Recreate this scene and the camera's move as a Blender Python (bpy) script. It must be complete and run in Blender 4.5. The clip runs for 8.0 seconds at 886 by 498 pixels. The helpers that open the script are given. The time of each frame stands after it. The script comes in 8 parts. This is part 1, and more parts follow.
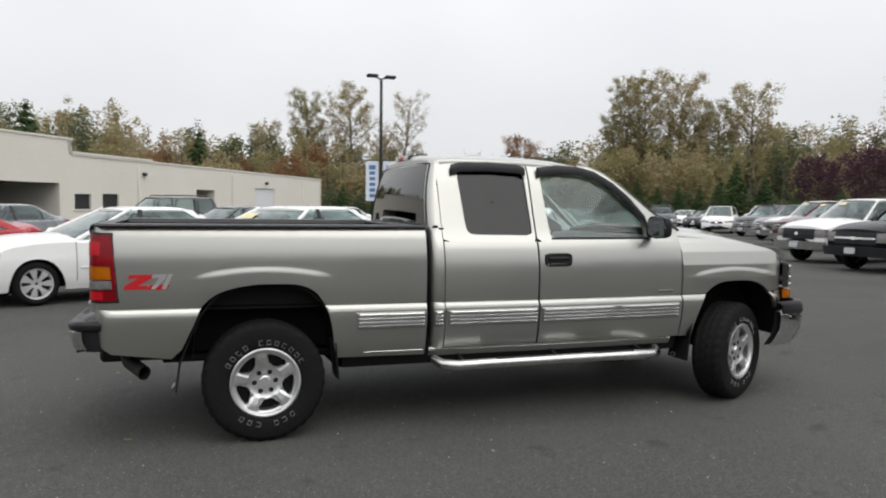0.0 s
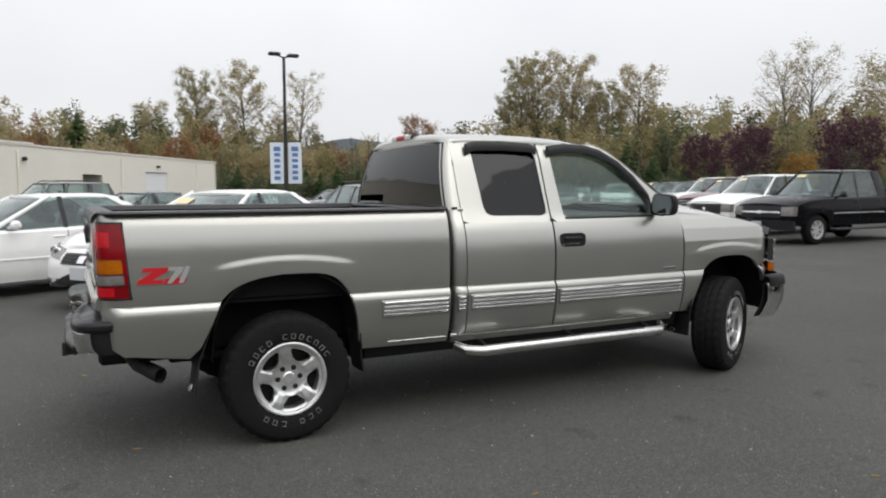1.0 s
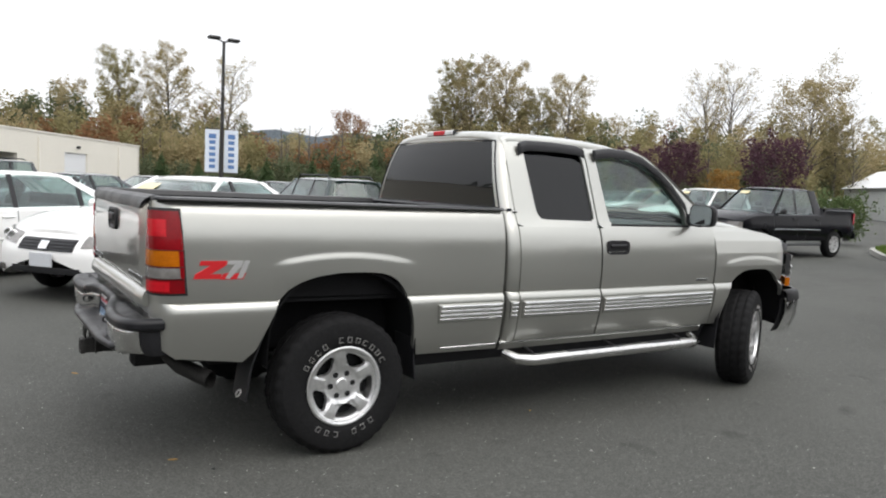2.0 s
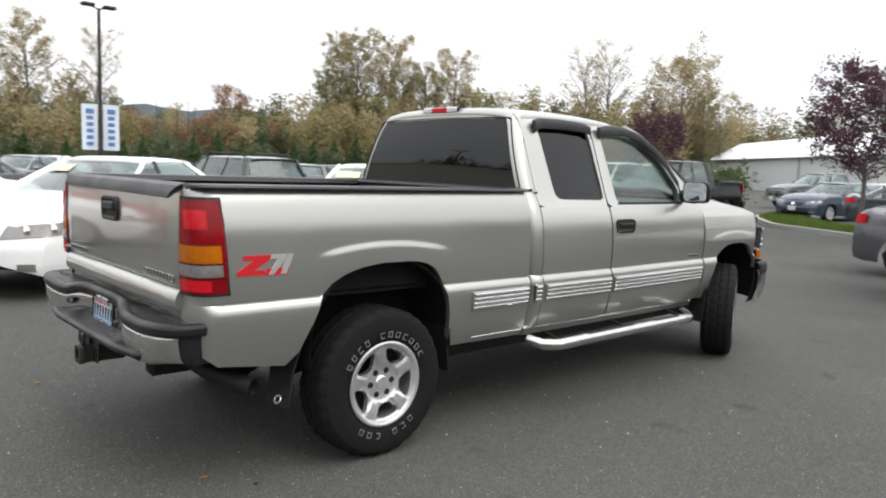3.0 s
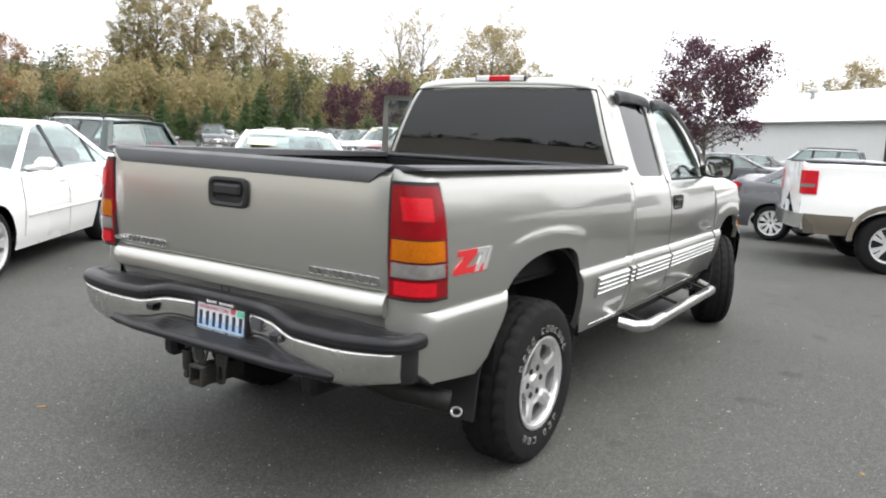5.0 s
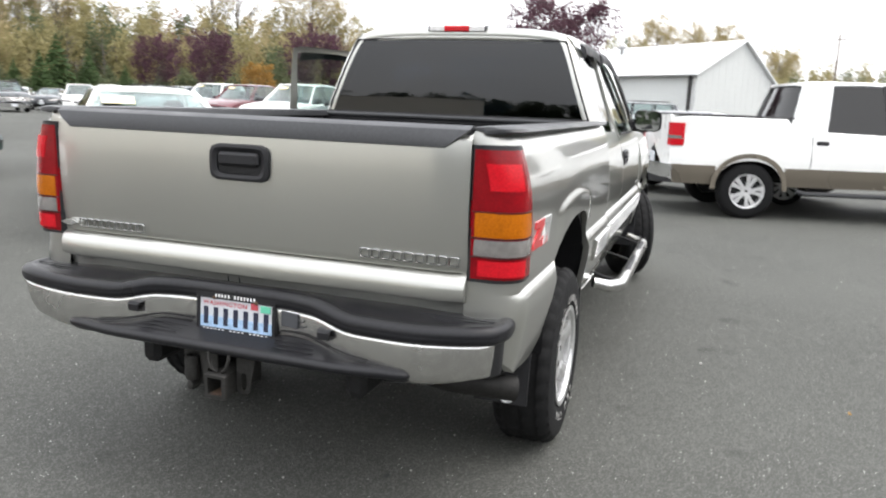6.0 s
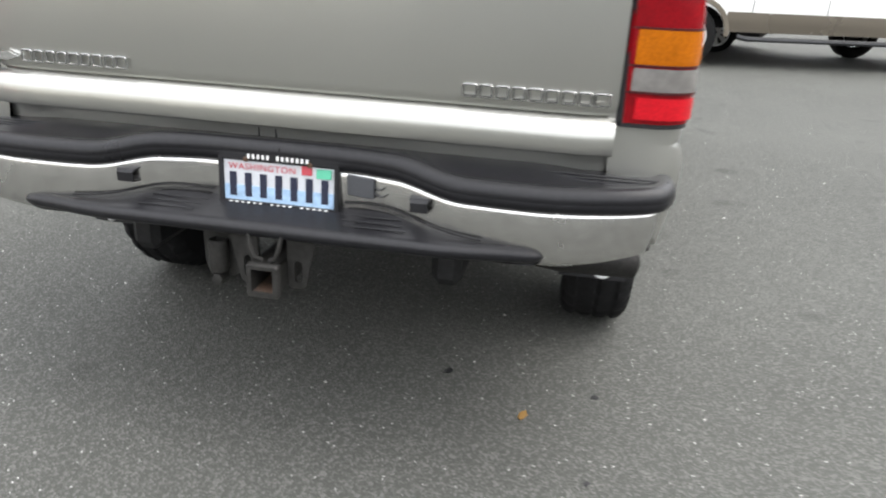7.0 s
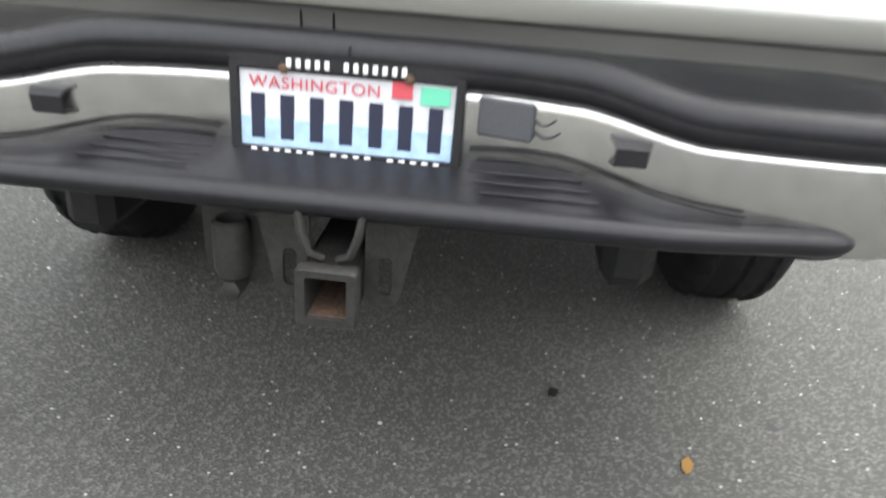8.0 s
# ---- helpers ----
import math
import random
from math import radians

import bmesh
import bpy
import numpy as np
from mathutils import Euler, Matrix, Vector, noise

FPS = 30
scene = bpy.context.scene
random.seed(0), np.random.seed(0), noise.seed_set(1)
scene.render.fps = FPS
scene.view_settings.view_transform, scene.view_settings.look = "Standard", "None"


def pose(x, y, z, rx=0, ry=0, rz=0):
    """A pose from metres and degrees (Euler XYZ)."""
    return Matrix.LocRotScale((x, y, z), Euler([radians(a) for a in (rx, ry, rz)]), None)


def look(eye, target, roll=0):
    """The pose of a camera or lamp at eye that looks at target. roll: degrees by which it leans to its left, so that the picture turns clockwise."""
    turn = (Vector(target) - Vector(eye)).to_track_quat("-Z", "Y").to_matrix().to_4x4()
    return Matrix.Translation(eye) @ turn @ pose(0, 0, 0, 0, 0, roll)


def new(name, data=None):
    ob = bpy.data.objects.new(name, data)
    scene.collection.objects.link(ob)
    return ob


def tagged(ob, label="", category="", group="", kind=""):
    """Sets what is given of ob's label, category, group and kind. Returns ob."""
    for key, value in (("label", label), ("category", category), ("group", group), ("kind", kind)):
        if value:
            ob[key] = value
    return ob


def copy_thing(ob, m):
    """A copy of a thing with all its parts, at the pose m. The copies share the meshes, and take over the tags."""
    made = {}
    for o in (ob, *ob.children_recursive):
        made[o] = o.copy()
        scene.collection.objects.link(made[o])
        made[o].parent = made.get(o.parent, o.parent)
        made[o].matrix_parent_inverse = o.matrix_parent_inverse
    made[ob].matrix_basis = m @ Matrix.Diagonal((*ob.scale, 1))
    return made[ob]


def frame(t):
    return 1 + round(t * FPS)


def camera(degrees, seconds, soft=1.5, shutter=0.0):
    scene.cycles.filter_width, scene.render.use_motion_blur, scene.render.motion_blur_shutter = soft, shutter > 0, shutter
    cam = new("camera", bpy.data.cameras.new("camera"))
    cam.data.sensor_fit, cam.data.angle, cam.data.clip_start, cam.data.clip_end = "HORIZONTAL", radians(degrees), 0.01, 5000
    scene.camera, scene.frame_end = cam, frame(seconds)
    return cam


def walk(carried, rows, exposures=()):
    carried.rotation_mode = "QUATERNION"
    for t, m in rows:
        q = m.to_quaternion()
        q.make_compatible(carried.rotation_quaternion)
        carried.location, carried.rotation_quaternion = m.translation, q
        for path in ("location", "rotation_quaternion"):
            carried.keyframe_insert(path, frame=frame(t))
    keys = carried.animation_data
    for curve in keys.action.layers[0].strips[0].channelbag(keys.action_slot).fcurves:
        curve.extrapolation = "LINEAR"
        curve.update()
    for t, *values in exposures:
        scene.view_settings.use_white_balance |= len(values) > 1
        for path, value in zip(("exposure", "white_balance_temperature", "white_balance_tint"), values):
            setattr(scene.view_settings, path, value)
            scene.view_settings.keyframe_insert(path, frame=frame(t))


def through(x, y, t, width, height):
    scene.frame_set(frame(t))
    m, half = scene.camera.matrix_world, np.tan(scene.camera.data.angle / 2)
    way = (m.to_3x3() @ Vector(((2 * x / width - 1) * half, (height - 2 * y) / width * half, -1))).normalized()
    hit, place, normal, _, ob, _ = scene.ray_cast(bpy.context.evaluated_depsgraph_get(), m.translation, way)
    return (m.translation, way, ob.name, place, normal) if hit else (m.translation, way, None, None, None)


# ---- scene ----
cam = camera(61.67, 8.0, soft=2.0, shutter=0.35)
PATH = [
    (0, (-0.340, -5.676, 1.507), (0.270, -3.774, 1.393), 0.62),
    (0.5, (-0.714, -5.486, 1.516), (0.034, -3.635, 1.400), 1.15),
    (1, (-1.052, -5.190, 1.504), (-0.181, -3.397, 1.340), -0.28),
    (1.5, (-1.379, -4.896, 1.487), (-0.396, -3.162, 1.322), 1.71),
    (2.8, (-2.085, -4.015, 1.485), (-0.855, -2.451, 1.283), 2.00),
    (3, (-2.193, -3.881, 1.487), (-0.891, -2.379, 1.270), 1.96),
    (3.5, (-2.410, -3.527, 1.488), (-1.014, -2.114, 1.252), 1.27),
    (4, (-2.583, -3.125, 1.492), (-1.104, -1.808, 1.217), 1.39),
    (4.5, (-2.774, -2.734, 1.489), (-1.189, -1.546, 1.209), 0.83),
    (4.7, (-2.908, -2.612, 1.490), (-1.301, -1.455, 1.207), 1.45),
    (5.8, (-3.079, -1.646, 1.442), (-1.285, -0.839, 1.083), 3.34),
    (6, (-3.093, -1.487, 1.452), (-1.254, -0.803, 1.065), 2.14),
    (6.5, (-2.958, -1.090, 1.377), (-1.101, -0.525, 0.897), 0.72),
    (7, (-2.704, -0.738, 1.262), (-0.881, -0.378, 0.524), 2.93),
    (7.5, (-2.385, -0.446, 1.140), (-0.523, -0.148, 0.473), 3.18),
    (8, (-2.011, -0.219, 0.997), (-0.218, -0.064, 0.124), 4.24),
]
walk(cam, [(t, look(eye, target, roll)) for t, eye, target, roll in PATH],
     [(0.0, -0.14), (1.0, -0.08), (1.5, 0.14), (3.0, 0.45), (3.5, 0.60), (4.5, 0.84), (6.0, 1.05), (6.5, 1.15), (7.0, 1.30), (7.5, 1.45), (8.0, 1.70)])

# ---------------- overcast sky and soft sun ----------------
world = bpy.data.worlds.new("overcast_sky")
scene.world = world
world.use_nodes = True
wn = world.node_tree
wn.nodes.clear()
sky = wn.nodes.new("ShaderNodeTexSky")
sky.sky_type = "NISHITA"
sky.sun_disc = False
sky.sun_elevation = radians(58)
sky.sun_rotation = radians(200)
sky.air_density = 1.0
sky.dust_density = 6.0
sky_gain = wn.nodes.new("ShaderNodeVectorMath")
sky_gain.operation = "SCALE"
sky_gain.inputs[3].default_value = 0.10
cloud_tex = wn.nodes.new("ShaderNodeTexNoise")
cloud_tex.inputs["Scale"].default_value = 1.6
cloud_tex.inputs["Detail"].default_value = 4.0
cloud_ramp = wn.nodes.new("ShaderNodeValToRGB")
cloud_ramp.color_ramp.elements[0].position = 0.3
cloud_ramp.color_ramp.elements[0].color = (0.80, 0.82, 0.86, 1)
cloud_ramp.color_ramp.elements[1].position = 0.7
cloud_ramp.color_ramp.elements[1].color = (0.97, 0.97, 0.98, 1)
sky_mix = wn.nodes.new("ShaderNodeMix")
sky_mix.data_type = "RGBA"
sky_mix.inputs[0].default_value = 0.88
sky_out = wn.nodes.new("ShaderNodeBackground")
sky_out.inputs["Strength"].default_value = 1.10
world_out = wn.nodes.new("ShaderNodeOutputWorld")
wn.links.new(sky.outputs[0], sky_gain.inputs[0])
wn.links.new(cloud_tex.outputs["Fac"], cloud_ramp.inputs[0])
wn.links.new(sky_gain.outputs[0], sky_mix.inputs[6])
wn.links.new(cloud_ramp.outputs[0], sky_mix.inputs[7])
# an overcast sky is brighter overhead than at the horizon
sky_dir = wn.nodes.new("ShaderNodeTexCoord")
sky_up = wn.nodes.new("ShaderNodeSeparateXYZ")
zenith = wn.nodes.new("ShaderNodeMapRange")
zenith.inputs["From Min"].default_value = 0.12
zenith.inputs["From Max"].default_value = 1.0
zenith.inputs["To Min"].default_value = 1.0
zenith.inputs["To Max"].default_value = 1.7
dome = wn.nodes.new("ShaderNodeVectorMath")
dome.operation = "SCALE"
wn.links.new(sky_dir.outputs["Generated"], sky_up.inputs[0])
wn.links.new(sky_up.outputs["Z"], zenith.inputs["Value"])
wn.links.new(sky_mix.outputs[2], dome.inputs[0])
wn.links.new(zenith.outputs[0], dome.inputs[3])
wn.links.new(dome.outputs[0], sky_out.inputs[0])
wn.links.new(sky_out.outputs[0], world_out.inputs[0])

sun_data = bpy.data.lights.new("sun", "SUN")
sun_data.energy = 0.8
sun_data.angle = radians(50)
sun_data.color = (1.0, 0.97, 0.92)
sun = new("sun", sun_data)
sun.matrix_world = look((5, -11, 18), (0, 0, 0))
# ---------------- mesh tools ----------------
class Build:
    """Collects verts and faces of one mesh."""

    def __init__(self):
        self.v, self.f = [], []

    def add(self, verts, faces):
        n = len(self.v)
        self.v.extend([tuple(p) for p in verts])
        self.f.extend([tuple(i + n for i in f) for f in faces])
        return self

    def box(self, c, s, bevel=0.0, rot=None):
        """A box round the centre c with sizes s; chamfered edges; rot: 3x3 turn."""
        hx, hy, hz = s[0] / 2, s[1] / 2, s[2] / 2
        b = min(bevel, hx * 0.9, hy * 0.9, hz * 0.9)
        verts, faces, idx = [], [], {}
        for sx in (-1, 1):
            for sy in (-1, 1):
                for sz in (-1, 1):
                    k = (sx, sy, sz)
                    idx[k] = len(verts)
                    if b <= 0:
                        verts.append((sx * hx, sy * hy, sz * hz))
                    else:
                        verts += [(sx * hx, sy * (hy - b), sz * (hz - b)), (sx * (hx - b), sy * hy, sz * (hz - b)), (sx * (hx - b), sy * (hy - b), sz * hz)]
        sq = ((-1, -1), (1, -1), (1, 1), (-1, 1))
        for ax in range(3):
            o = [a for a in range(3) if a != ax]
            for sg in (-1, 1):
                q = []
                for u, w in sq:
                    k = [0, 0, 0]
                    k[ax], k[o[0]], k[o[1]] = sg, u, w
                    q.append(idx[tuple(k)] + (ax if b > 0 else 0))
                faces.append(q if (sg > 0) == (ax != 1) else q[::-1])
        if b > 0:
            for ax in range(3):
                o = [a for a in range(3) if a != ax]
                for u, w in sq:
                    ka, kb = [0, 0, 0], [0, 0, 0]
                    ka[ax], kb[ax] = -1, 1
                    ka[o[0]] = kb[o[0]] = u
                    ka[o[1]] = kb[o[1]] = w
                    ia, ib = idx[tuple(ka)], idx[tuple(kb)]
                    q = [ia + o[0], ib + o[0], ib + o[1], ia + o[1]]
                    flip = (u * w > 0) == (ax != 1)
                    faces.append(q[::-1] if flip else q)
            for k, i in idx.items():
                t = [i, i + 1, i + 2]
                faces.append(t if k[0] * k[1] * k[2] > 0 else t[::-1])
        c = Vector(c)
        verts = [c + (rot @ Vector(p) if rot else Vector(p)) for p in verts]
        return self.add(verts, faces)

    def tube(self, path, radii, n=10, caps=True):
        """A round tube along the points; one radius or one for each point."""
        pts = [Vector(p) for p in path]
        rs = radii if isinstance(radii, (list, tuple)) else [radii] * len(pts)
        verts, faces = [], []
        ref = None
        for i, p in enumerate(pts):
            d = (pts[min(i + 1, len(pts) - 1)] - pts[max(i - 1, 0)]).normalized()
            if ref is None:
                ref = d.orthogonal().normalized()
            ref = (ref - d * ref.dot(d))
            ref = ref.normalized() if ref.length > 1e-5 else d.orthogonal().normalized()
            side = d.cross(ref)
            for k in range(n):
                a = 2 * math.pi * k / n
                verts.append(p + (ref * math.cos(a) + side * math.sin(a)) * rs[i])
        for i in range(len(pts) - 1):
            for k in range(n):
                a, b = i * n + k, i * n + (k + 1) % n
                faces.append((a, b, b + n, a + n))
        if caps:
            faces.append(tuple(range(n))[::-1])
            faces.append(tuple((len(pts) - 1) * n + k for k in range(n)))
        return self.add(verts, faces)

    def lathe(self, profile, n=48, c=(0, 0, 0), axis="y", closed=False):
        """Turns (radius, height) points round an axis through c."""
        verts, faces = [], []
        for r, h in profile:
            for k in range(n):
                a = 2 * math.pi * k / n
                u, w = r * math.cos(a), r * math.sin(a)
                p = (u, h, w) if axis == "y" else (u, w, h) if axis == "z" else (h, u, w)
                verts.append((p[0] + c[0], p[1] + c[1], p[2] + c[2]))
        m = len(profile)
        for i in range(m if closed else m - 1):
            j = (i + 1) % m
            for k in range(n):
                l = (k + 1) % n
                faces.append((i * n + k, j * n + k, j * n + l, i * n + l))
        return self.add(verts, faces)

    def grid(self, rows, flip=False, keep=None):
        """A sheet from rows of points."""
        nr, nc = len(rows), len(rows[0])
        verts = [p for r in rows for p in r]
        faces = []
        for i in range(nr - 1):
            for j in range(nc - 1):
                if keep and not keep(i, j):
                    continue
                q = (i * nc + j, i * nc + j + 1, (i + 1) * nc + j + 1, (i + 1) * nc + j)
                faces.append(q[::-1] if flip else q)
        return self.add(verts, faces)

    def slab(self, rows, t, flip=False, keep=None):
        """A sheet with thickness: its back lies at the offset t."""
        nr, nc = len(rows), len(rows[0])
        front = [Vector(p) for r in rows for p in r]
        t = Vector(t)
        back = [p + t for p in front]
        cells = [(i, j) for i in range(nr - 1) for j in range(nc - 1) if not keep or keep(i, j)]
        faces, edges = [], {}
        n = nr * nc
        for i, j in cells:
            q = [i * nc + j, i * nc + j + 1, (i + 1) * nc + j + 1, (i + 1) * nc + j]
            if flip:
                q = q[::-1]
            faces.append(tuple(q))
            faces.append(tuple(k + n for k in q[::-1]))
            for a, b in zip(q, q[1:] + q[:1]):
                if (b, a) in edges:
                    del edges[(b, a)]
                else:
                    edges[(a, b)] = 1
        for a, b in edges:
            faces.append((b, a, a + n, b + n))
        return self.add(front + back, faces)

    def prism(self, poly, t, c=(0, 0, 0)):
        """A flat polygon of 3D points pushed along t."""
        n = len(poly)
        front = [Vector(p) + Vector(c) for p in poly]
        back = [p + Vector(t) for p in front]
        faces = [tuple(range(n)), tuple(range(2 * n - 1, n - 1, -1))]
        for i in range(n):
            j = (i + 1) % n
            faces.append((j, i, i + n, j + n))
        return self.add(front + back, faces)

    def mirror_y(self):
        out = Build()
        out.v = [(x, -y, z) for x, y, z in self.v]
        out.f = [f[::-1] for f in self.f]
        return out

    def moved(self, m):
        out = Build()
        out.v = [tuple(m @ Vector(p)) for p in self.v]
        out.f = list(self.f)
        return out


STANCE = []  # holds the pickup's stance while its body is built


def part(name, b, material, parent=None, label="", sharp=32, smooth=True):
    """Links a Build as one mesh object, under a thing or a part."""
    me = bpy.data.meshes.new(name)
    me.from_pydata([STANCE[0](p) for p in b.v] if STANCE else b.v, [], b.f)
    bmx = bmesh.new()
    bmx.from_mesh(me)
    if len(bmx.faces) < 60000:
        bmesh.ops.recalc_face_normals(bmx, faces=bmx.faces)
    bmx.to_mesh(me)
    bmx.free()
    if smooth:
        me.polygons.foreach_set("use_smooth", [True] * len(me.polygons))
        me.set_sharp_from_angle(angle=radians(sharp))
    me.materials.append(material)
    ob = new(name, me)
    if parent:
        ob.parent = parent
    if label:
        tagged(ob, label)
    return ob


def thing(name, label, category, group="", kind="", m=None):
    ob = new(name)
    ob.empty_display_size = 0.3
    if m is not None:
        ob.matrix_basis = m
    return tagged(ob, label, category, group, kind)


def lerp_table(table, x):
    """Piecewise linear table of (x, value)."""
    if x <= table[0][0]:
        return table[0][1]
    for (a, va), (b, vb) in zip(table, table[1:]):
        if x <= b:
            return va + (vb - va) * (x - a) / (b - a)
    return table[-1][1]


def smooth_table(table, x):
    """Like lerp_table, with a gentle curve through the points."""
    if x <= table[0][0]:
        return table[0][1]
    if x >= table[-1][0]:
        return table[-1][1]
    n = len(table)
    for i in range(n - 1):
        (a, va), (b, vb) = table[i], table[i + 1]
        if x <= b:
            pa = table[max(i - 1, 0)]
            pb = table[min(i + 2, n - 1)]
            ma = (vb - pa[1]) / (b - pa[0])
            mb = (pb[1] - va) / (pb[0] - a)
            d = b - a
            t = (x - a) / d
            return (2 * t**3 - 3 * t**2 + 1) * va + (t**3 - 2 * t**2 + t) * d * ma + (-2 * t**3 + 3 * t**2) * vb + (t**3 - t**2) * d * mb
    return table[-1][1]


def spread(a, b, n):
    return [a + (b - a) * i / (n - 1) for i in range(n)]


def rounded(points, r, n=5):
    """A closed outline of (u, w) points with its corners rounded by r."""
    out = []
    m = len(points)
    for i in range(m):
        p, a, b = Vector(points[i]), Vector(points[i - 1]), Vector(points[(i + 1) % m])
        ri = r[i] if isinstance(r, (list, tuple)) else r
        da, db = (a - p), (b - p)
        la, lb = min(ri, da.length * 0.49), min(ri, db.length * 0.49)
        p0, p1 = p + da.normalized() * la, p + db.normalized() * lb
        for k in range(n):
            t = k / (n - 1)
            out.append(tuple(p0 * (1 - t) ** 2 + p * 2 * t * (1 - t) + p1 * t**2))
    return out


def resample(loop, n, centre):
    """n points of a closed outline, at even angles round the centre."""
    cu, cw = centre
    out = []
    m = len(loop)
    for k in range(n):
        a = 2 * math.pi * k / n
        du, dw = math.cos(a), math.sin(a)
        best = None
        for i in range(m):
            (u0, w0), (u1, w1) = loop[i], loop[(i + 1) % m]
            eu, ew = u1 - u0, w1 - w0
            den = du * ew - dw * eu
            if abs(den) < 1e-12:
                continue
            t = ((u0 - cu) * ew - (w0 - cw) * eu) / den
            s = ((u0 - cu) * dw - (w0 - cw) * du) / den
            if t > 0 and -1e-6 <= s <= 1 + 1e-6 and (best is None or t > best):
                best = t
        best = best or 0.01
        out.append((cu + du * best, cw + dw * best))
    return out
# ---------------- materials ----------------
def material(name, colour, rough=0.5, metal=0.0, coat=0.0, spec=0.5):
    mt = bpy.data.materials.new(name)
    mt.use_nodes = True
    p = mt.node_tree.nodes["Principled BSDF"]
    p.inputs["Base Color"].default_value = (*colour, 1)
    p.inputs["Roughness"].default_value = rough
    p.inputs["Metallic"].default_value = metal
    p.inputs["Coat Weight"].default_value = coat
    p.inputs["Coat Roughness"].default_value = 0.04
    p.inputs["Specular IOR Level"].default_value = spec
    return mt


def vary(mt, scale=3.0, amount=0.25, fine=60.0, fine_amount=0.15, bump=0.0, bump_scale=80.0, rough_amount=0.0, distance=0.01, tint=None, spot=None):
    """Adds two scales of colour change, relief and changing gloss to a material."""
    nt = mt.node_tree
    p = nt.nodes["Principled BSDF"]
    base = tuple(p.inputs["Base Color"].default_value)
    co = nt.nodes.new("ShaderNodeTexCoord")
    a = nt.nodes.new("ShaderNodeTexNoise")
    a.inputs["Scale"].default_value = scale
    a.inputs["Detail"].default_value = 5
    b = nt.nodes.new("ShaderNodeTexNoise")
    b.inputs["Scale"].default_value = fine
    b.inputs["Detail"].default_value = 3
    for t in (a, b):
        nt.links.new(co.outputs["Object"], t.inputs["Vector"])
    m1 = nt.nodes.new("ShaderNodeMix")
    m1.data_type = "RGBA"
    dark = tint or tuple(c * (1 - amount) for c in base[:3])
    m1.inputs[6].default_value = (*dark[:3], 1)
    m1.inputs[7].default_value = tuple(min(1, c * (1 + amount * 0.6)) for c in base[:3]) + (1,)
    nt.links.new(a.outputs["Fac"], m1.inputs[0])
    m2 = nt.nodes.new("ShaderNodeMix")
    m2.data_type = "RGBA"
    m2.blend_type = "MULTIPLY"
    m2.inputs[0].default_value = 1.0
    ramp = nt.nodes.new("ShaderNodeMapRange")
    ramp.inputs["From Min"].default_value = 0.3
    ramp.inputs["From Max"].default_value = 0.7
    ramp.inputs["To Min"].default_value = 1 - fine_amount
    ramp.inputs["To Max"].default_value = 1 + fine_amount
    nt.links.new(b.outputs["Fac"], ramp.inputs["Value"])
    nt.links.new(m1.outputs[2], m2.inputs[6])
    nt.links.new(ramp.outputs[0], m2.inputs[7])
    nt.links.new(m2.outputs[2], p.inputs["Base Color"])
    if bump:
        c = nt.nodes.new("ShaderNodeTexNoise")
        c.inputs["Scale"].default_value = bump_scale
        c.inputs["Detail"].default_value = 4
        nt.links.new(co.outputs["Object"], c.inputs["Vector"])
        bu = nt.nodes.new("ShaderNodeBump")
        bu.inputs["Strength"].default_value = bump
        bu.inputs["Distance"].default_value = distance
        nt.links.new(c.outputs["Fac"], bu.inputs["Height"])
        nt.links.new(bu.outputs[0], p.inputs["Normal"])
    if rough_amount:
        r0 = p.inputs["Roughness"].default_value
        rr = nt.nodes.new("ShaderNodeMapRange")
        rr.inputs["From Min"].default_value = 0.3
        rr.inputs["From Max"].default_value = 0.7
        rr.inputs["To Min"].default_value = max(0.02, r0 - rough_amount)
        rr.inputs["To Max"].default_value = min(1, r0 + rough_amount)
        nt.links.new(a.outputs["Fac"], rr.inputs["Value"])
        nt.links.new(rr.outputs[0], p.inputs["Roughness"])
    return mt


def see_through(name, colour, rough=0.0, base=0.04):
    """Tinted glass: a clear sheet that dims what is behind it, with a mirror-like face."""
    mt = bpy.data.materials.new(name)
    mt.use_nodes = True
    nt = mt.node_tree
    nt.nodes.clear()
    out = nt.nodes.new("ShaderNodeOutputMaterial")
    mix = nt.nodes.new("ShaderNodeMixShader")
    clear = nt.nodes.new("ShaderNodeBsdfTransparent")
    clear.inputs[0].default_value = (*colour, 1)
    gloss = nt.nodes.new("ShaderNodeBsdfGlossy")
    gloss.inputs["Roughness"].default_value = rough
    gloss.inputs["Color"].default_value = (1, 1, 1, 1)
    # Schlick's curve of reflection by angle, the same from both sides
    lw = nt.nodes.new("ShaderNodeLayerWeight")
    lw.inputs["Blend"].default_value = 0.5
    pw = nt.nodes.new("ShaderNodeMath")
    pw.operation = "POWER"
    pw.inputs[1].default_value = 5.0
    ma = nt.nodes.new("ShaderNodeMath")
    ma.operation = "MULTIPLY_ADD"
    ma.inputs[1].default_value = 0.95
    ma.inputs[2].default_value = base
    nt.links.new(lw.outputs["Facing"], pw.inputs[0])
    nt.links.new(pw.outputs[0], ma.inputs[0])
    nt.links.new(ma.outputs[0], mix.inputs[0])
    nt.links.new(clear.outputs[0], mix.inputs[1])
    nt.links.new(gloss.outputs[0], mix.inputs[2])
    nt.links.new(mix.outputs[0], out.inputs[0])
    return mt


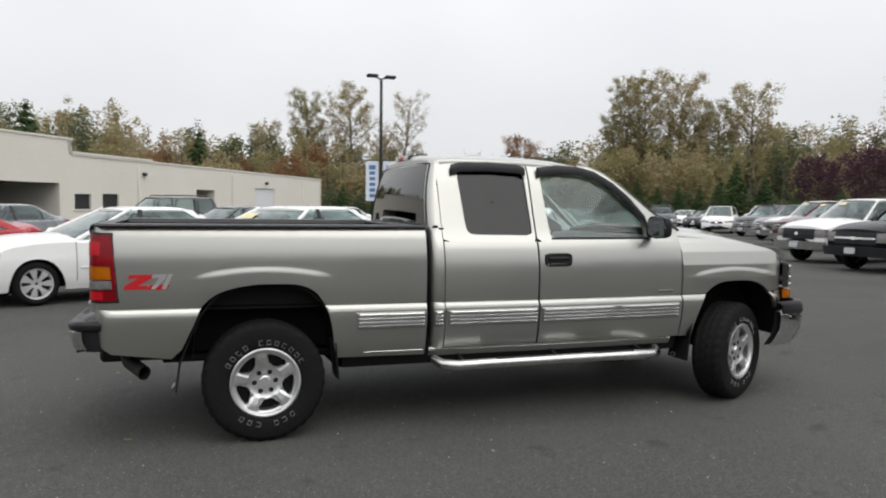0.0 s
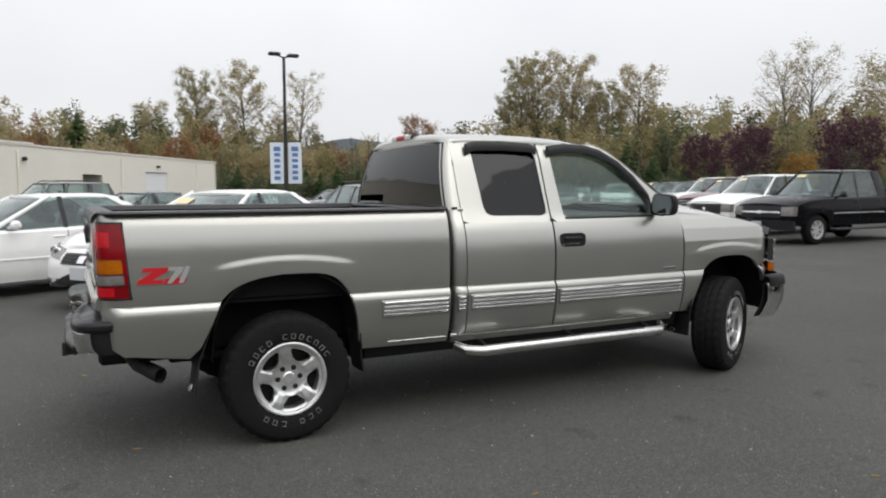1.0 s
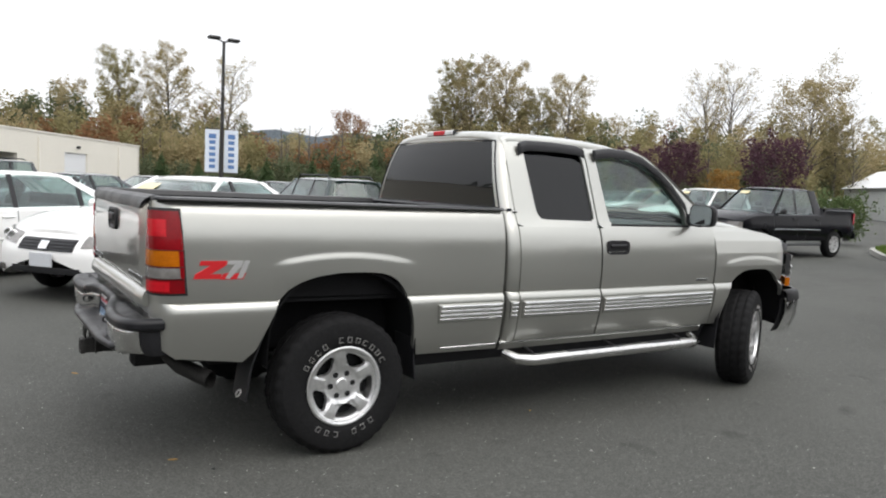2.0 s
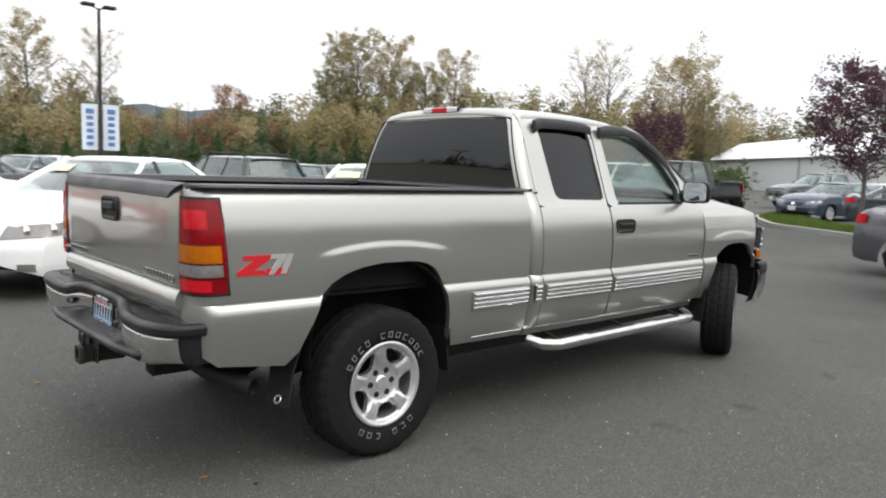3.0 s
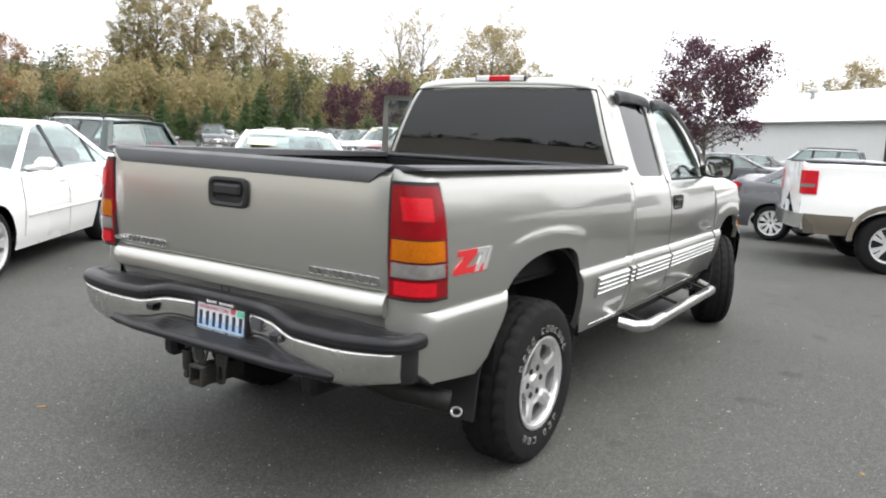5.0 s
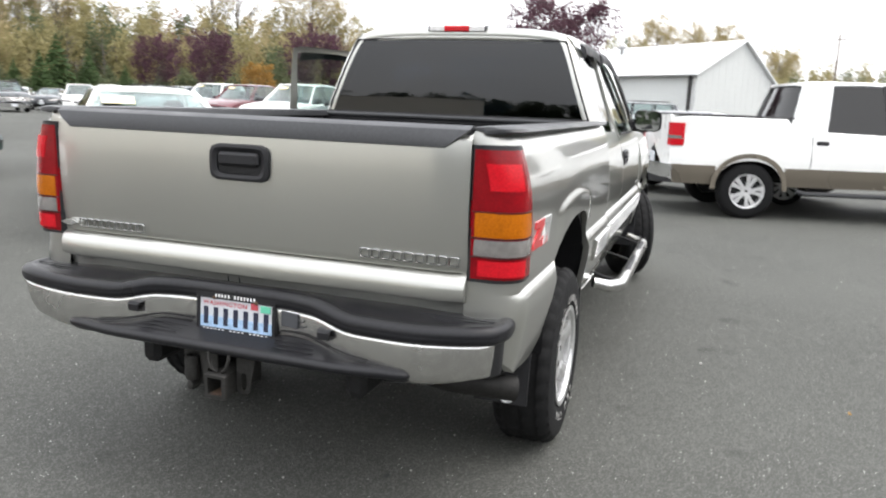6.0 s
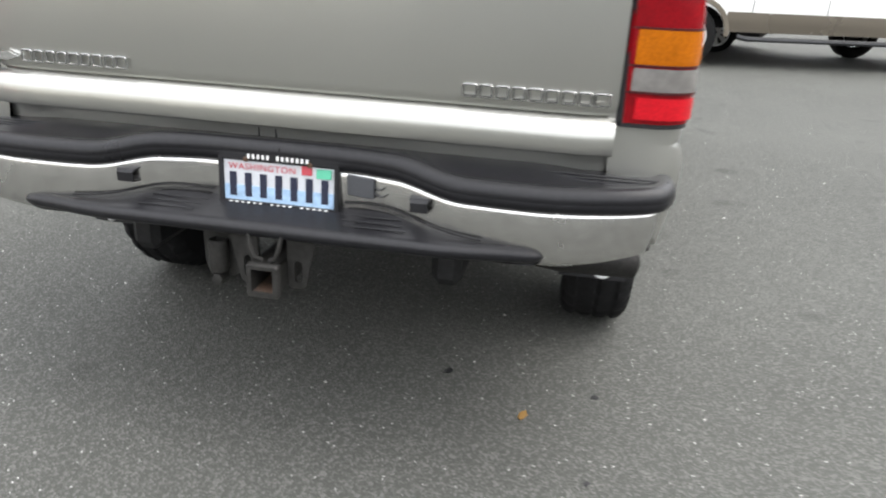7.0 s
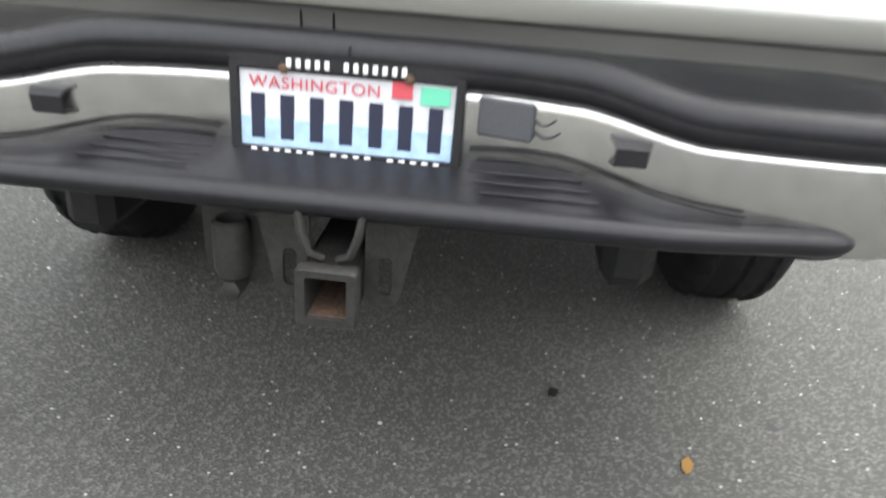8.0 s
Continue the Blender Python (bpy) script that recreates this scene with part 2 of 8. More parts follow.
PEWTER = vary(material("pewter_paint", (0.450, 0.450, 0.418), 0.30, 0.84, 1.0), 1.2, 0.04, 900, 0.05, rough_amount=0.03)
BLACK_PLASTIC = vary(material("black_plastic", (0.014, 0.014, 0.016), 0.5, spec=0.35), 4, 0.3, 150, 0.25, 0.25, 400, 0.08, 0.002)
BLACK_LINER = vary(material("bed_liner", (0.008, 0.008, 0.009), 0.75, spec=0.2), 4, 0.3, 90, 0.2, 0.2, 200)
GREY_PLASTIC = vary(material("grey_weathered_plastic", (0.026, 0.027, 0.030), 0.42), 5, 0.3, 120, 0.2, 0.2, 300, 0.08, 0.002)
STEP_BLACK = vary(material("black_step_plastic", (0.012, 0.012, 0.014), 0.36, spec=0.3), 6, 0.3, 90, 0.2, 0.12, 300, 0.1, 0.001)
RUBBER = vary(material("tyre_rubber", (0.010, 0.010, 0.0105), 0.8, spec=0.2), 6, 0.3, 70, 0.25, 0.3, 220, 0.06, 0.002)
WHITE_RUBBER = vary(material("white_rubber", (0.27, 0.265, 0.255), 0.6), 20, 0.2, 100, 0.2)
CHROME = vary(material("chrome", (0.82, 0.82, 0.82), 0.12, 1.0), 4, 0.08, 40, 0.05, rough_amount=0.05)
BADGE_CHROME = material("badge_chrome", (0.42, 0.42, 0.42), 0.12, 1.0)
DULL_CHROME = vary(material("worn_bumper_chrome", (0.66, 0.655, 0.64), 0.24, 1.0), 3, 0.14, 30, 0.10, rough_amount=0.08)
FADED_RUBBER = vary(material("faded_grey_rubber", (0.060, 0.063, 0.070), 0.6), 8, 0.15, 200, 0.08)
ALLOY = vary(material("polished_alloy", (0.78, 0.78, 0.78), 0.36, 0.9), 6, 0.1, 60, 0.08, rough_amount=0.06)
RIM_SILVER = vary(material("silver_wheel_rim", (0.62, 0.62, 0.62), 0.35, 0.4), 6, 0.1, 60, 0.06)
DARK_METAL = vary(material("dark_underbody_metal", (0.015, 0.015, 0.016), 0.6, 0.4), 6, 0.4, 50, 0.3, 0.2, 90)
EXHAUST = vary(material("dull_exhaust_steel", (0.020, 0.019, 0.018), 0.6, 0.4), 12, 0.4, 60, 0.3, 0.2, 90)
RUSTY = vary(material("rusty_steel", (0.10, 0.055, 0.03), 0.8, 0.3), 20, 0.5, 120, 0.4, 0.4, 200, tint=(0.05, 0.04, 0.035))
STEEL = vary(material("worn_steel", (0.032, 0.031, 0.029), 0.6, 0.4), 14, 0.35, 90, 0.25, 0.2, 150)
TINT_GLASS = see_through("tinted_glass", (0.050, 0.062, 0.080), base=0.042)
SIDE_TINT = see_through("tinted_side_glass", (0.060, 0.068, 0.082), base=0.04)
CLEAR_GLASS = see_through("window_glass", (0.80, 0.87, 0.85))
CAR_GLASS = see_through("car_window_glass", (0.74, 0.81, 0.80), base=0.06)
MIRROR = material("mirror_glass", (0.8, 0.82, 0.82), 0.02, 1.0)
RED_LENS = vary(material("red_lamp_lens", (0.21, 0.002, 0.006), 0.25, 0, 0.12, 0.2), 14, 0.35, 160, 0.2, 0.1, 150, distance=0.001)
DARK_RED = material("dark_red_plastic", (0.05, 0.002, 0.004), 0.3)
BRIGHT_RED_LENS = vary(material("bright_red_reflector", (0.50, 0.008, 0.016), 0.2, 0, 0.15, 0.2), 30, 0.2, 160, 0.2, 0.1, 150, distance=0.001)
FROST_LENS = vary(material("frosted_clear_lens", (0.70, 0.69, 0.68), 0.25, 0, 0.4, 0.4), 20, 0.15, 80, 0.1)
AMBER_LENS = vary(material("amber_lamp_lens", (0.42, 0.115, 0.002), 0.25, 0, 0.12, 0.2), 14, 0.35, 160, 0.2, 0.1, 150, distance=0.001)
LAMP_SMOKE = material("smoked_lamp_lens", (0.03, 0.03, 0.032), 0.12, 0, 0.6, 0.5)
CLEAR_LENS = vary(material("clear_lamp_lens", (0.22, 0.21, 0.20), 0.2, 0.2, 0.4, 0.4), 14, 0.4, 40, 0.15, 0.08, 60, distance=0.002)
RED_DECAL = material("red_decal", (0.55, 0.012, 0.018), 0.3, 0, 0.5)
SILVER_DECAL = material("silver_decal", (0.62, 0.62, 0.62), 0.3, 0.6)
SEAT_CLOTH = vary(material("grey_seat_cloth", (0.07, 0.07, 0.072), 0.9), 6, 0.3, 200, 0.2, 0.2, 300)
DASH = vary(material("dashboard_plastic", (0.05, 0.05, 0.052), 0.6), 6, 0.2, 200, 0.2, 0.2, 300)
TRIM_GREY = vary(material("door_trim_grey", (0.12, 0.115, 0.105), 0.7), 4, 0.2, 120, 0.2, 0.2, 200)


def car_paint(name, colour, metal=0.0, rough=0.28):
    return vary(material(name, colour, rough, metal, 0.7, 0.3), 1.5, 0.06, 500, 0.04, rough_amount=0.03)


WHITE_PAINT = car_paint("white_car_paint", (0.86, 0.86, 0.845))
BLACK_PAINT = vary(material("black_car_paint", (0.004, 0.004, 0.006), 0.25, 0.0, 0.12, 0.12), 1.5, 0.06, 500, 0.04, rough_amount=0.03)
SILVER_PAINT = car_paint("silver_grey_car_paint", (0.27, 0.275, 0.285), 0.6)
MID_GREY_PAINT = car_paint("mid_grey_car_paint", (0.11, 0.11, 0.118), 0.6)
GREEN_PAINT = car_paint("dark_green_car_paint", (0.008, 0.026, 0.025), 0.1)
RED_PAINT = car_paint("red_car_paint", (0.38, 0.02, 0.03), 0.2)
MAROON_PAINT = car_paint("maroon_car_paint", (0.10, 0.012, 0.018), 0.3)
BLUE_PAINT = car_paint("dark_blue_car_paint", (0.05, 0.07, 0.10), 0.4)
GREY_PAINT = car_paint("dark_grey_car_paint", (0.06, 0.065, 0.07), 0.5)
TAN_PAINT = car_paint("tan_lower_car_paint", (0.20, 0.175, 0.14), 0.4)
YELLOW_STICKER = material("yellow_window_sticker", (0.74, 0.66, 0.40), 0.5)
PLATE_WHITE = vary(material("plate_white", (0.60, 0.62, 0.65), 0.4), 8, 0.08, 60, 0.05)
INK = material("dark_ink", (0.015, 0.018, 0.04), 0.5)
RED_INK = material("red_ink", (0.5, 0.07, 0.09), 0.5)
GREEN_INK = material("green_sticker", (0.12, 0.5, 0.33), 0.5)
BLUE_INK = vary(material("blue_wash", (0.36, 0.52, 0.72), 0.5), 30, 0.25, 80, 0.1)
WHITE_INK = material("white_ink", (0.75, 0.75, 0.75), 0.5)

TAN_WALL = vary(material("cream_stucco", (0.80, 0.765, 0.68), 0.85), 0.25, 0.08, 12, 0.04, 0.1, 40)
TAN_TRIM = vary(material("cream_trim", (0.82, 0.79, 0.71), 0.8), 0.5, 0.08, 12, 0.04)
DARK_OPENING = material("unlit_inside", (0.03, 0.03, 0.032), 0.7)
GREY_SIDING = vary(material("grey_metal_siding", (0.62, 0.635, 0.625), 0.55), 0.3, 0.08, 10, 0.04)
WHITE_ROOF = vary(material("white_metal_roof", (0.84, 0.85, 0.86), 0.45), 0.3, 0.06, 10, 0.04)
CONCRETE = vary(material("kerb_concrete", (0.33, 0.325, 0.30), 0.9), 1.5, 0.25, 40, 0.2, 0.3, 60)
POLE_METAL = vary(material("dark_bronze_pole", (0.035, 0.033, 0.032), 0.55, 0.3), 2, 0.2, 40, 0.1)
GALV = vary(material("galvanised_metal", (0.35, 0.35, 0.35), 0.5, 0.6), 2, 0.2, 40, 0.1)
WOOD_POLE = vary(material("weathered_wood_pole", (0.13, 0.10, 0.075), 0.9), 2, 0.3, 30, 0.2)
BANNER = vary(material("white_banner_cloth", (0.70, 0.76, 0.84), 0.8), 2, 0.1, 30, 0.05)
BANNER_BLUE = material("blue_banner_print", (0.10, 0.20, 0.42), 0.8)


def ground_material():
    mt = material("asphalt", (0.05, 0.05, 0.05), 0.86, spec=0.25)
    nt = mt.node_tree
    p = nt.nodes["Principled BSDF"]
    co = nt.nodes.new("ShaderNodeTexCoord")

    def noise_node(scale, detail=4, rough=0.55):
        n = nt.nodes.new("ShaderNodeTexNoise")
        n.inputs["Scale"].default_value = scale
        n.inputs["Detail"].default_value = detail
        n.inputs["Roughness"].default_value = rough
        nt.links.new(co.outputs["Object"], n.inputs["Vector"])
        return n

    big = noise_node(0.35, 5)
    ramp = nt.nodes.new("ShaderNodeValToRGB")
    ramp.color_ramp.elements[0].position = 0.3
    ramp.color_ramp.elements[0].color = (0.0475, 0.0485, 0.0440, 1)
    ramp.color_ramp.elements[1].position = 0.72
    ramp.color_ramp.elements[1].color = (0.0740, 0.0755, 0.0690, 1)
    nt.links.new(big.outputs["Fac"], ramp.inputs[0])
    # aggregate: pale chips in dark binder
    vor = nt.nodes.new("ShaderNodeTexVoronoi")
    vor.inputs["Scale"].default_value = 165
    nt.links.new(co.outputs["Object"], vor.inputs["Vector"])
    sep = nt.nodes.new("ShaderNodeSeparateColor")
    nt.links.new(vor.outputs["Color"], sep.inputs[0])
    chip = nt.nodes.new("ShaderNodeMapRange")
    chip.inputs["From Min"].default_value = 0.50
    chip.inputs["From Max"].default_value = 1.0
    chip.inputs["To Min"].default_value = 0.0
    chip.inputs["To Max"].default_value = 0.46
    nt.links.new(sep.outputs[0], chip.inputs["Value"])
    mix = nt.nodes.new("ShaderNodeMix")
    mix.data_type = "RGBA"
    mix.inputs[7].default_value = (0.20, 0.201, 0.186, 1)
    nt.links.new(chip.outputs[0], mix.inputs[0])
    nt.links.new(ramp.outputs[0], mix.inputs[6])
    # rare bright grit
    grit = nt.nodes.new("ShaderNodeTexVoronoi")
    grit.inputs["Scale"].default_value = 48
    nt.links.new(co.outputs["Object"], grit.inputs["Vector"])
    near = nt.nodes.new("ShaderNodeMath")
    near.operation = "LESS_THAN"
    near.inputs[1].default_value = 0.15
    nt.links.new(grit.outputs["Distance"], near.inputs[0])
    sep2 = nt.nodes.new("ShaderNodeSeparateColor")
    nt.links.new(grit.outputs["Color"], sep2.inputs[0])
    rare = nt.nodes.new("ShaderNodeMath")
    rare.operation = "GREATER_THAN"
    rare.inputs[1].default_value = 0.84
    nt.links.new(sep2.outputs[1], rare.inputs[0])
    both = nt.nodes.new("ShaderNodeMath")
    both.operation = "MULTIPLY"
    nt.links.new(near.outputs[0], both.inputs[0])
    nt.links.new(rare.outputs[0], both.inputs[1])
    mix2 = nt.nodes.new("ShaderNodeMix")
    mix2.data_type = "RGBA"
    mix2.inputs[7].default_value = (0.42, 0.42, 0.40, 1)
    nt.links.new(both.outputs[0], mix2.inputs[0])
    nt.links.new(mix.outputs[2], mix2.inputs[6])
    # dark drips
    spots = noise_node(2.3, 2)
    spot = nt.nodes.new("ShaderNodeMapRange")
    spot.inputs["From Min"].default_value = 0.66
    spot.inputs["From Max"].default_value = 0.74
    spot.inputs["To Min"].default_value = 1.0
    spot.inputs["To Max"].default_value = 0.72
    nt.links.new(spots.outputs["Fac"], spot.inputs["Value"])
    mul = nt.nodes.new("ShaderNodeMix")
    mul.data_type = "RGBA"
    mul.blend_type = "MULTIPLY"
    mul.inputs[0].default_value = 1
    nt.links.new(mix2.outputs[2], mul.inputs[6])
    nt.links.new(spot.outputs[0], mul.inputs[7])
    nt.links.new(mul.outputs[2], p.inputs["Base Color"])
    bu = nt.nodes.new("ShaderNodeBump")
    bu.inputs["Strength"].default_value = 0.5
    bu.inputs["Distance"].default_value = 0.005
    nt.links.new(vor.outputs["Distance"], bu.inputs["Height"])
    nt.links.new(bu.outputs[0], p.inputs["Normal"])
    return mt


ASPHALT = ground_material()


def leaf_material(name, colours, rough=0.7, through=0.45):
    """Leaf colours that change from clump to clump; some light passes through."""
    mt = material(name, colours[0], rough)
    nt = mt.node_tree
    p = nt.nodes["Principled BSDF"]
    g = nt.nodes.new("ShaderNodeNewGeometry")
    ramp = nt.nodes.new("ShaderNodeValToRGB")
    el = ramp.color_ramp.elements
    for i, c in enumerate(colours):
        e = el[i] if i < 2 else el.new(1.0)
        e.position = i / max(1, len(colours) - 1)
        e.color = (*c, 1)
    nt.links.new(g.outputs["Random Per Island"], ramp.inputs[0])
    nt.links.new(ramp.outputs[0], p.inputs["Base Color"])
    p.inputs["Specular IOR Level"].default_value = 0.15
    tr = nt.nodes.new("ShaderNodeBsdfTranslucent")
    nt.links.new(ramp.outputs[0], tr.inputs[0])
    mx = nt.nodes.new("ShaderNodeMixShader")
    mx.inputs[0].default_value = through
    nt.links.new(p.outputs[0], mx.inputs[1])
    nt.links.new(tr.outputs[0], mx.inputs[2])
    nt.links.new(mx.outputs[0], nt.nodes["Material Output"].inputs[0])
    return mt


BARK = vary(material("grey_brown_bark", (0.12, 0.105, 0.088), 0.9), 3, 0.3, 20, 0.3)
OLIVE_LEAF = leaf_material("olive_autumn_leaves", ((0.255, 0.232, 0.115), (0.300, 0.268, 0.135), (0.335, 0.292, 0.150)))
RUST_LEAF = leaf_material("rust_autumn_leaves", ((0.250, 0.130, 0.066), (0.272, 0.150, 0.076), (0.295, 0.172, 0.090)))
GOLD_LEAF = leaf_material("gold_brown_leaves", ((0.335, 0.282, 0.155), (0.372, 0.312, 0.174), (0.402, 0.330, 0.186)))
GREEN_LEAF = leaf_material("dark_green_leaves", ((0.105, 0.129, 0.069), (0.125, 0.146, 0.080), (0.146, 0.156, 0.087)))
AMBER_LEAF = leaf_material("golden_leaves", ((0.30, 0.17, 0.045), (0.34, 0.20, 0.06), (0.38, 0.24, 0.08)))
BUSH_LEAF = leaf_material("shrub_leaves", ((0.07, 0.11, 0.04), (0.10, 0.14, 0.055), (0.14, 0.165, 0.075)))
PLUM_LEAF = leaf_material("purple_plum_leaves", ((0.072, 0.035, 0.05), (0.099, 0.05, 0.066), (0.132, 0.072, 0.088)))
CONIFER = leaf_material("conifer_needles", ((0.062, 0.086, 0.055), (0.079, 0.103, 0.062), (0.089, 0.110, 0.069)))
YOUNG_FIR = leaf_material("young_fir_needles", ((0.070, 0.120, 0.048), (0.095, 0.150, 0.060), (0.120, 0.172, 0.075)))
# blue-grey base colour carries the haze of distance
HAZED_HILL = vary(material("hazed_wooded_hill", (0.17, 0.20, 0.225), 0.95), 0.05, 0.3, 0.6, 0.3)
GRASS = leaf_material("grass_blades", ((0.06, 0.11, 0.02), (0.10, 0.16, 0.03), (0.15, 0.18, 0.05)))
TURF = vary(material("turf_soil", (0.07, 0.11, 0.03), 0.95), 3, 0.3, 60, 0.3)
DRY_LEAF = leaf_material("fallen_leaves", ((0.30, 0.15, 0.04), (0.42, 0.26, 0.09), (0.24, 0.13, 0.06)))
OIL = material("dark_oil", (0.012, 0.012, 0.013), 0.5)
PEBBLE = vary(material("pale_pebbles", (0.40, 0.39, 0.37), 0.85), 10, 0.3, 60, 0.2)
# ---------------- ground ----------------
gb = Build()
gb.grid([[(x, y, 0.0) for x in (-900, -60, -10, 10, 60, 900)] for y in (-900, -60, -10, 10, 60, 900)])
ground = part("ground", gb, ASPHALT, sharp=180)
tagged(ground, "dark grey worn asphalt car park with pale grit", "ground", kind="structure")
# ---------------- the pickup truck ----------------
TRUCK_POSE = pose(-0.003, 0.030, 0, 0, 0, 1.22)
truck = thing("pickup_truck", "light pewter metallic extended-cab pickup truck parked on asphalt, driver's door open", "pickup truck", m=TRUCK_POSE)

# outer skin of the truck's side: half width by height
BED_SKIN = [(0.47, 0.885), (0.56, 0.925), (0.66, 0.948), (0.74, 0.960), (0.79, 0.965), (0.805, 0.9645), (0.820, 0.961), (0.834, 0.955), (0.842, 0.949), (0.847, 0.944), (0.851, 0.9385), (0.856, 0.943), (0.862, 0.946), (0.95, 0.952), (1.08, 0.951), (1.18, 0.944), (1.27, 0.925), (1.32, 0.908), (1.353, 0.890)]
CAB_SKIN = [(0.47, 0.880), (0.53, 0.905), (0.62, 0.930), (0.70, 0.944), (0.79, 0.955), (0.805, 0.9545), (0.820, 0.951), (0.834, 0.945), (0.842, 0.939), (0.847, 0.934), (0.851, 0.9285), (0.856, 0.933), (0.862, 0.936), (0.98, 0.942), (1.10, 0.936), (1.20, 0.918), (1.27, 0.892), (1.305, 0.872), (1.40, 0.836), (1.55, 0.782), (1.70, 0.728), (1.78, 0.692), (1.83, 0.655), (1.86, 0.60)]
def refined(table, start=0.862):
    """The same section with a gentle curve between its points above the crease."""
    top = table[-1][0]
    n = int((top - start) / 0.012)
    return [q for q in table if q[0] < start] + [(z, smooth_table(table, z)) for z in spread(start, top, n)]


BED_SKIN, CAB_SKIN = refined(BED_SKIN), refined(CAB_SKIN)


def arch_bottom(x, cx, half, base, top, power=2.6):
    """Height of a wheel arch's edge over x, or None beside the arch."""
    u = abs(x - cx) / half
    if u >= 1:
        return None
    return base + (top - base) * (1 - u**power) ** (1 / 1.9)


def ease(t):
    t = max(0.0, min(1.0, t))
    return t * t * (3 - 2 * t)


def flare(x, z, cx, zt, half):
    """The soft swelling over a wheel arch."""
    d = abs(x - cx)
    if z < 0.86 or d > half * 1.2:
        return 0.0
    zf = zt - 0.045 * (d / half) ** 2
    t = max(0.0, min(1.0, (zf - z) / 0.036))
    return 0.008 * math.sin(math.pi / 2 * t) * ease((half * 1.15 - d) / (0.4 * half)) * ease((z - 0.86) / 0.12)


def side_columns(xs, skin, zbot, ztop, cx=None, sill=None):
    """Columns of a right-hand side panel; rows lie level, cut off at the arch's edge."""
    cols = []
    for x in xs:
        zb, zt = zbot(x), ztop(x)
        z0 = sill(x) if sill else zb
        zs = [z0 + (0.80 - z0) * k / 8 for k in range(9)] + [0.820, 0.834, 0.842, 0.847, 0.851, 0.856, 0.862] + [0.862 + (zt - 0.862) * k / 60 for k in range(1, 61)]
        cols.append([Vector((x, -(lerp_table(skin, z) + (flare(x, z, *cx) if cx else 0)), z)) for z in (max(q, zb) for q in zs)])
    return cols


def solid_cells(cols):
    """Leaves out the cells that the arch has cut away."""
    def keep(i, j):
        return not (cols[i][j + 1].z - cols[i][j].z < 1e-6 and cols[i + 1][j + 1].z - cols[i + 1][j].z < 1e-6)

    return keep


def arch_xs(cx, half, a, b, n=30):
    """Stations along the truck from a to b, dense at the arch's ends."""
    xs = [cx - half * math.cos(math.pi * k / n) for k in range(n + 1)]
    xs[0], xs[-1] = cx - half - 0.001, cx + half + 0.001
    left = spread(a, cx - half - 0.02, 8)
    right = spread(cx + half + 0.02, b, 10)
    return sorted(left + xs + right)


# the body stands tail-high on its springs, with a short overhang behind the rear axle
STANCE_X = [(-1.30, -1.252), (-1.05, -1.006), (-0.5, -0.486), (0.0, 0.0), (0.6, 0.585), (1.2, 1.172), (1.9, 1.892), (2.4, 2.4), (3.85, 3.85), (4.1, 4.155), (4.5, 4.60), (5.0, 5.10)]
STANCE_Z = [(-1.3, 0.027), (2.0, 0.0), (5.0, 0.0)]


def stance(p):
    return (lerp_table(STANCE_X, p[0]), p[1], p[2] + lerp_table(STANCE_Z, p[0]) * min(1.0, max(0.0, (p[2] - 0.35) / 0.15)))


STANCE.append(stance)
# bed sides
R_ARCH = (0.015, 0.44, 0.50, 0.993, 4.4)
R_FLARE = (0.0, 1.100, 0.41)


def bed_sill(x):
    return lerp_table([(-1.05, 0.63), (-0.95, 0.585), (-0.6, 0.54), (-0.43, 0.515), (0.45, 0.495), (1.1, 0.49)], x)


# the arch's rear edge slants back towards the sill
ARCH_REAR = [(-0.572, 0.485), (-0.543, 0.535), (-0.447, 0.737), (-0.40, 0.85), (-0.346, 0.907), (-0.277, 0.947), (-0.185, 0.974), (-0.08, 0.989)]


def bed_bottom(x):
    if -0.572 < x < -0.08:
        return max(lerp_table(ARCH_REAR, x), bed_sill(x))
    za = arch_bottom(x, *R_ARCH)
    return max(za, bed_sill(x)) if za else bed_sill(x)


BED_TOP = 1.353
bed_cols = []
for k in range(9):  # round the rear corner
    a = math.pi / 2 * k / 8
    ca, sa = math.cos(a), math.sin(a)
    base = side_columns([-0.93], BED_SKIN, lambda x: lerp_table([(-1.05, 0.66), (-0.93, 0.58)], -1.04 + 0.11 * (1 - ca) ** 1.0), lambda x: BED_TOP)[0]
    col = []
    for p in base:
        yo = -p.y
        if 0.78 < p.z < 0.92:  # the crease fades out round the corner
            f = 1 - (k / 8) ** 3
            yo = yo * (1 - f) + f * (0.964 - (p.z - 0.78) / 0.14 * 0.014)
        col.append(Vector((-1.035 + 0.105 * (1 - ca), -(yo - 0.148 * (1 - sa)), p.z)))
    bed_cols.append(col)
bed_cols += side_columns(arch_xs(0.01, 0.44, -0.90, 1.09), BED_SKIN, bed_bottom, lambda x: BED_TOP, R_FLARE, bed_sill)
bed_side = Build().slab(bed_cols, (0, 0.03, 0), keep=solid_cells(bed_cols))
part("bed_side", bed_side, PEWTER, truck, sharp=20)
part("bed_side", bed_side.mirror_y(), PEWTER, truck, sharp=20)

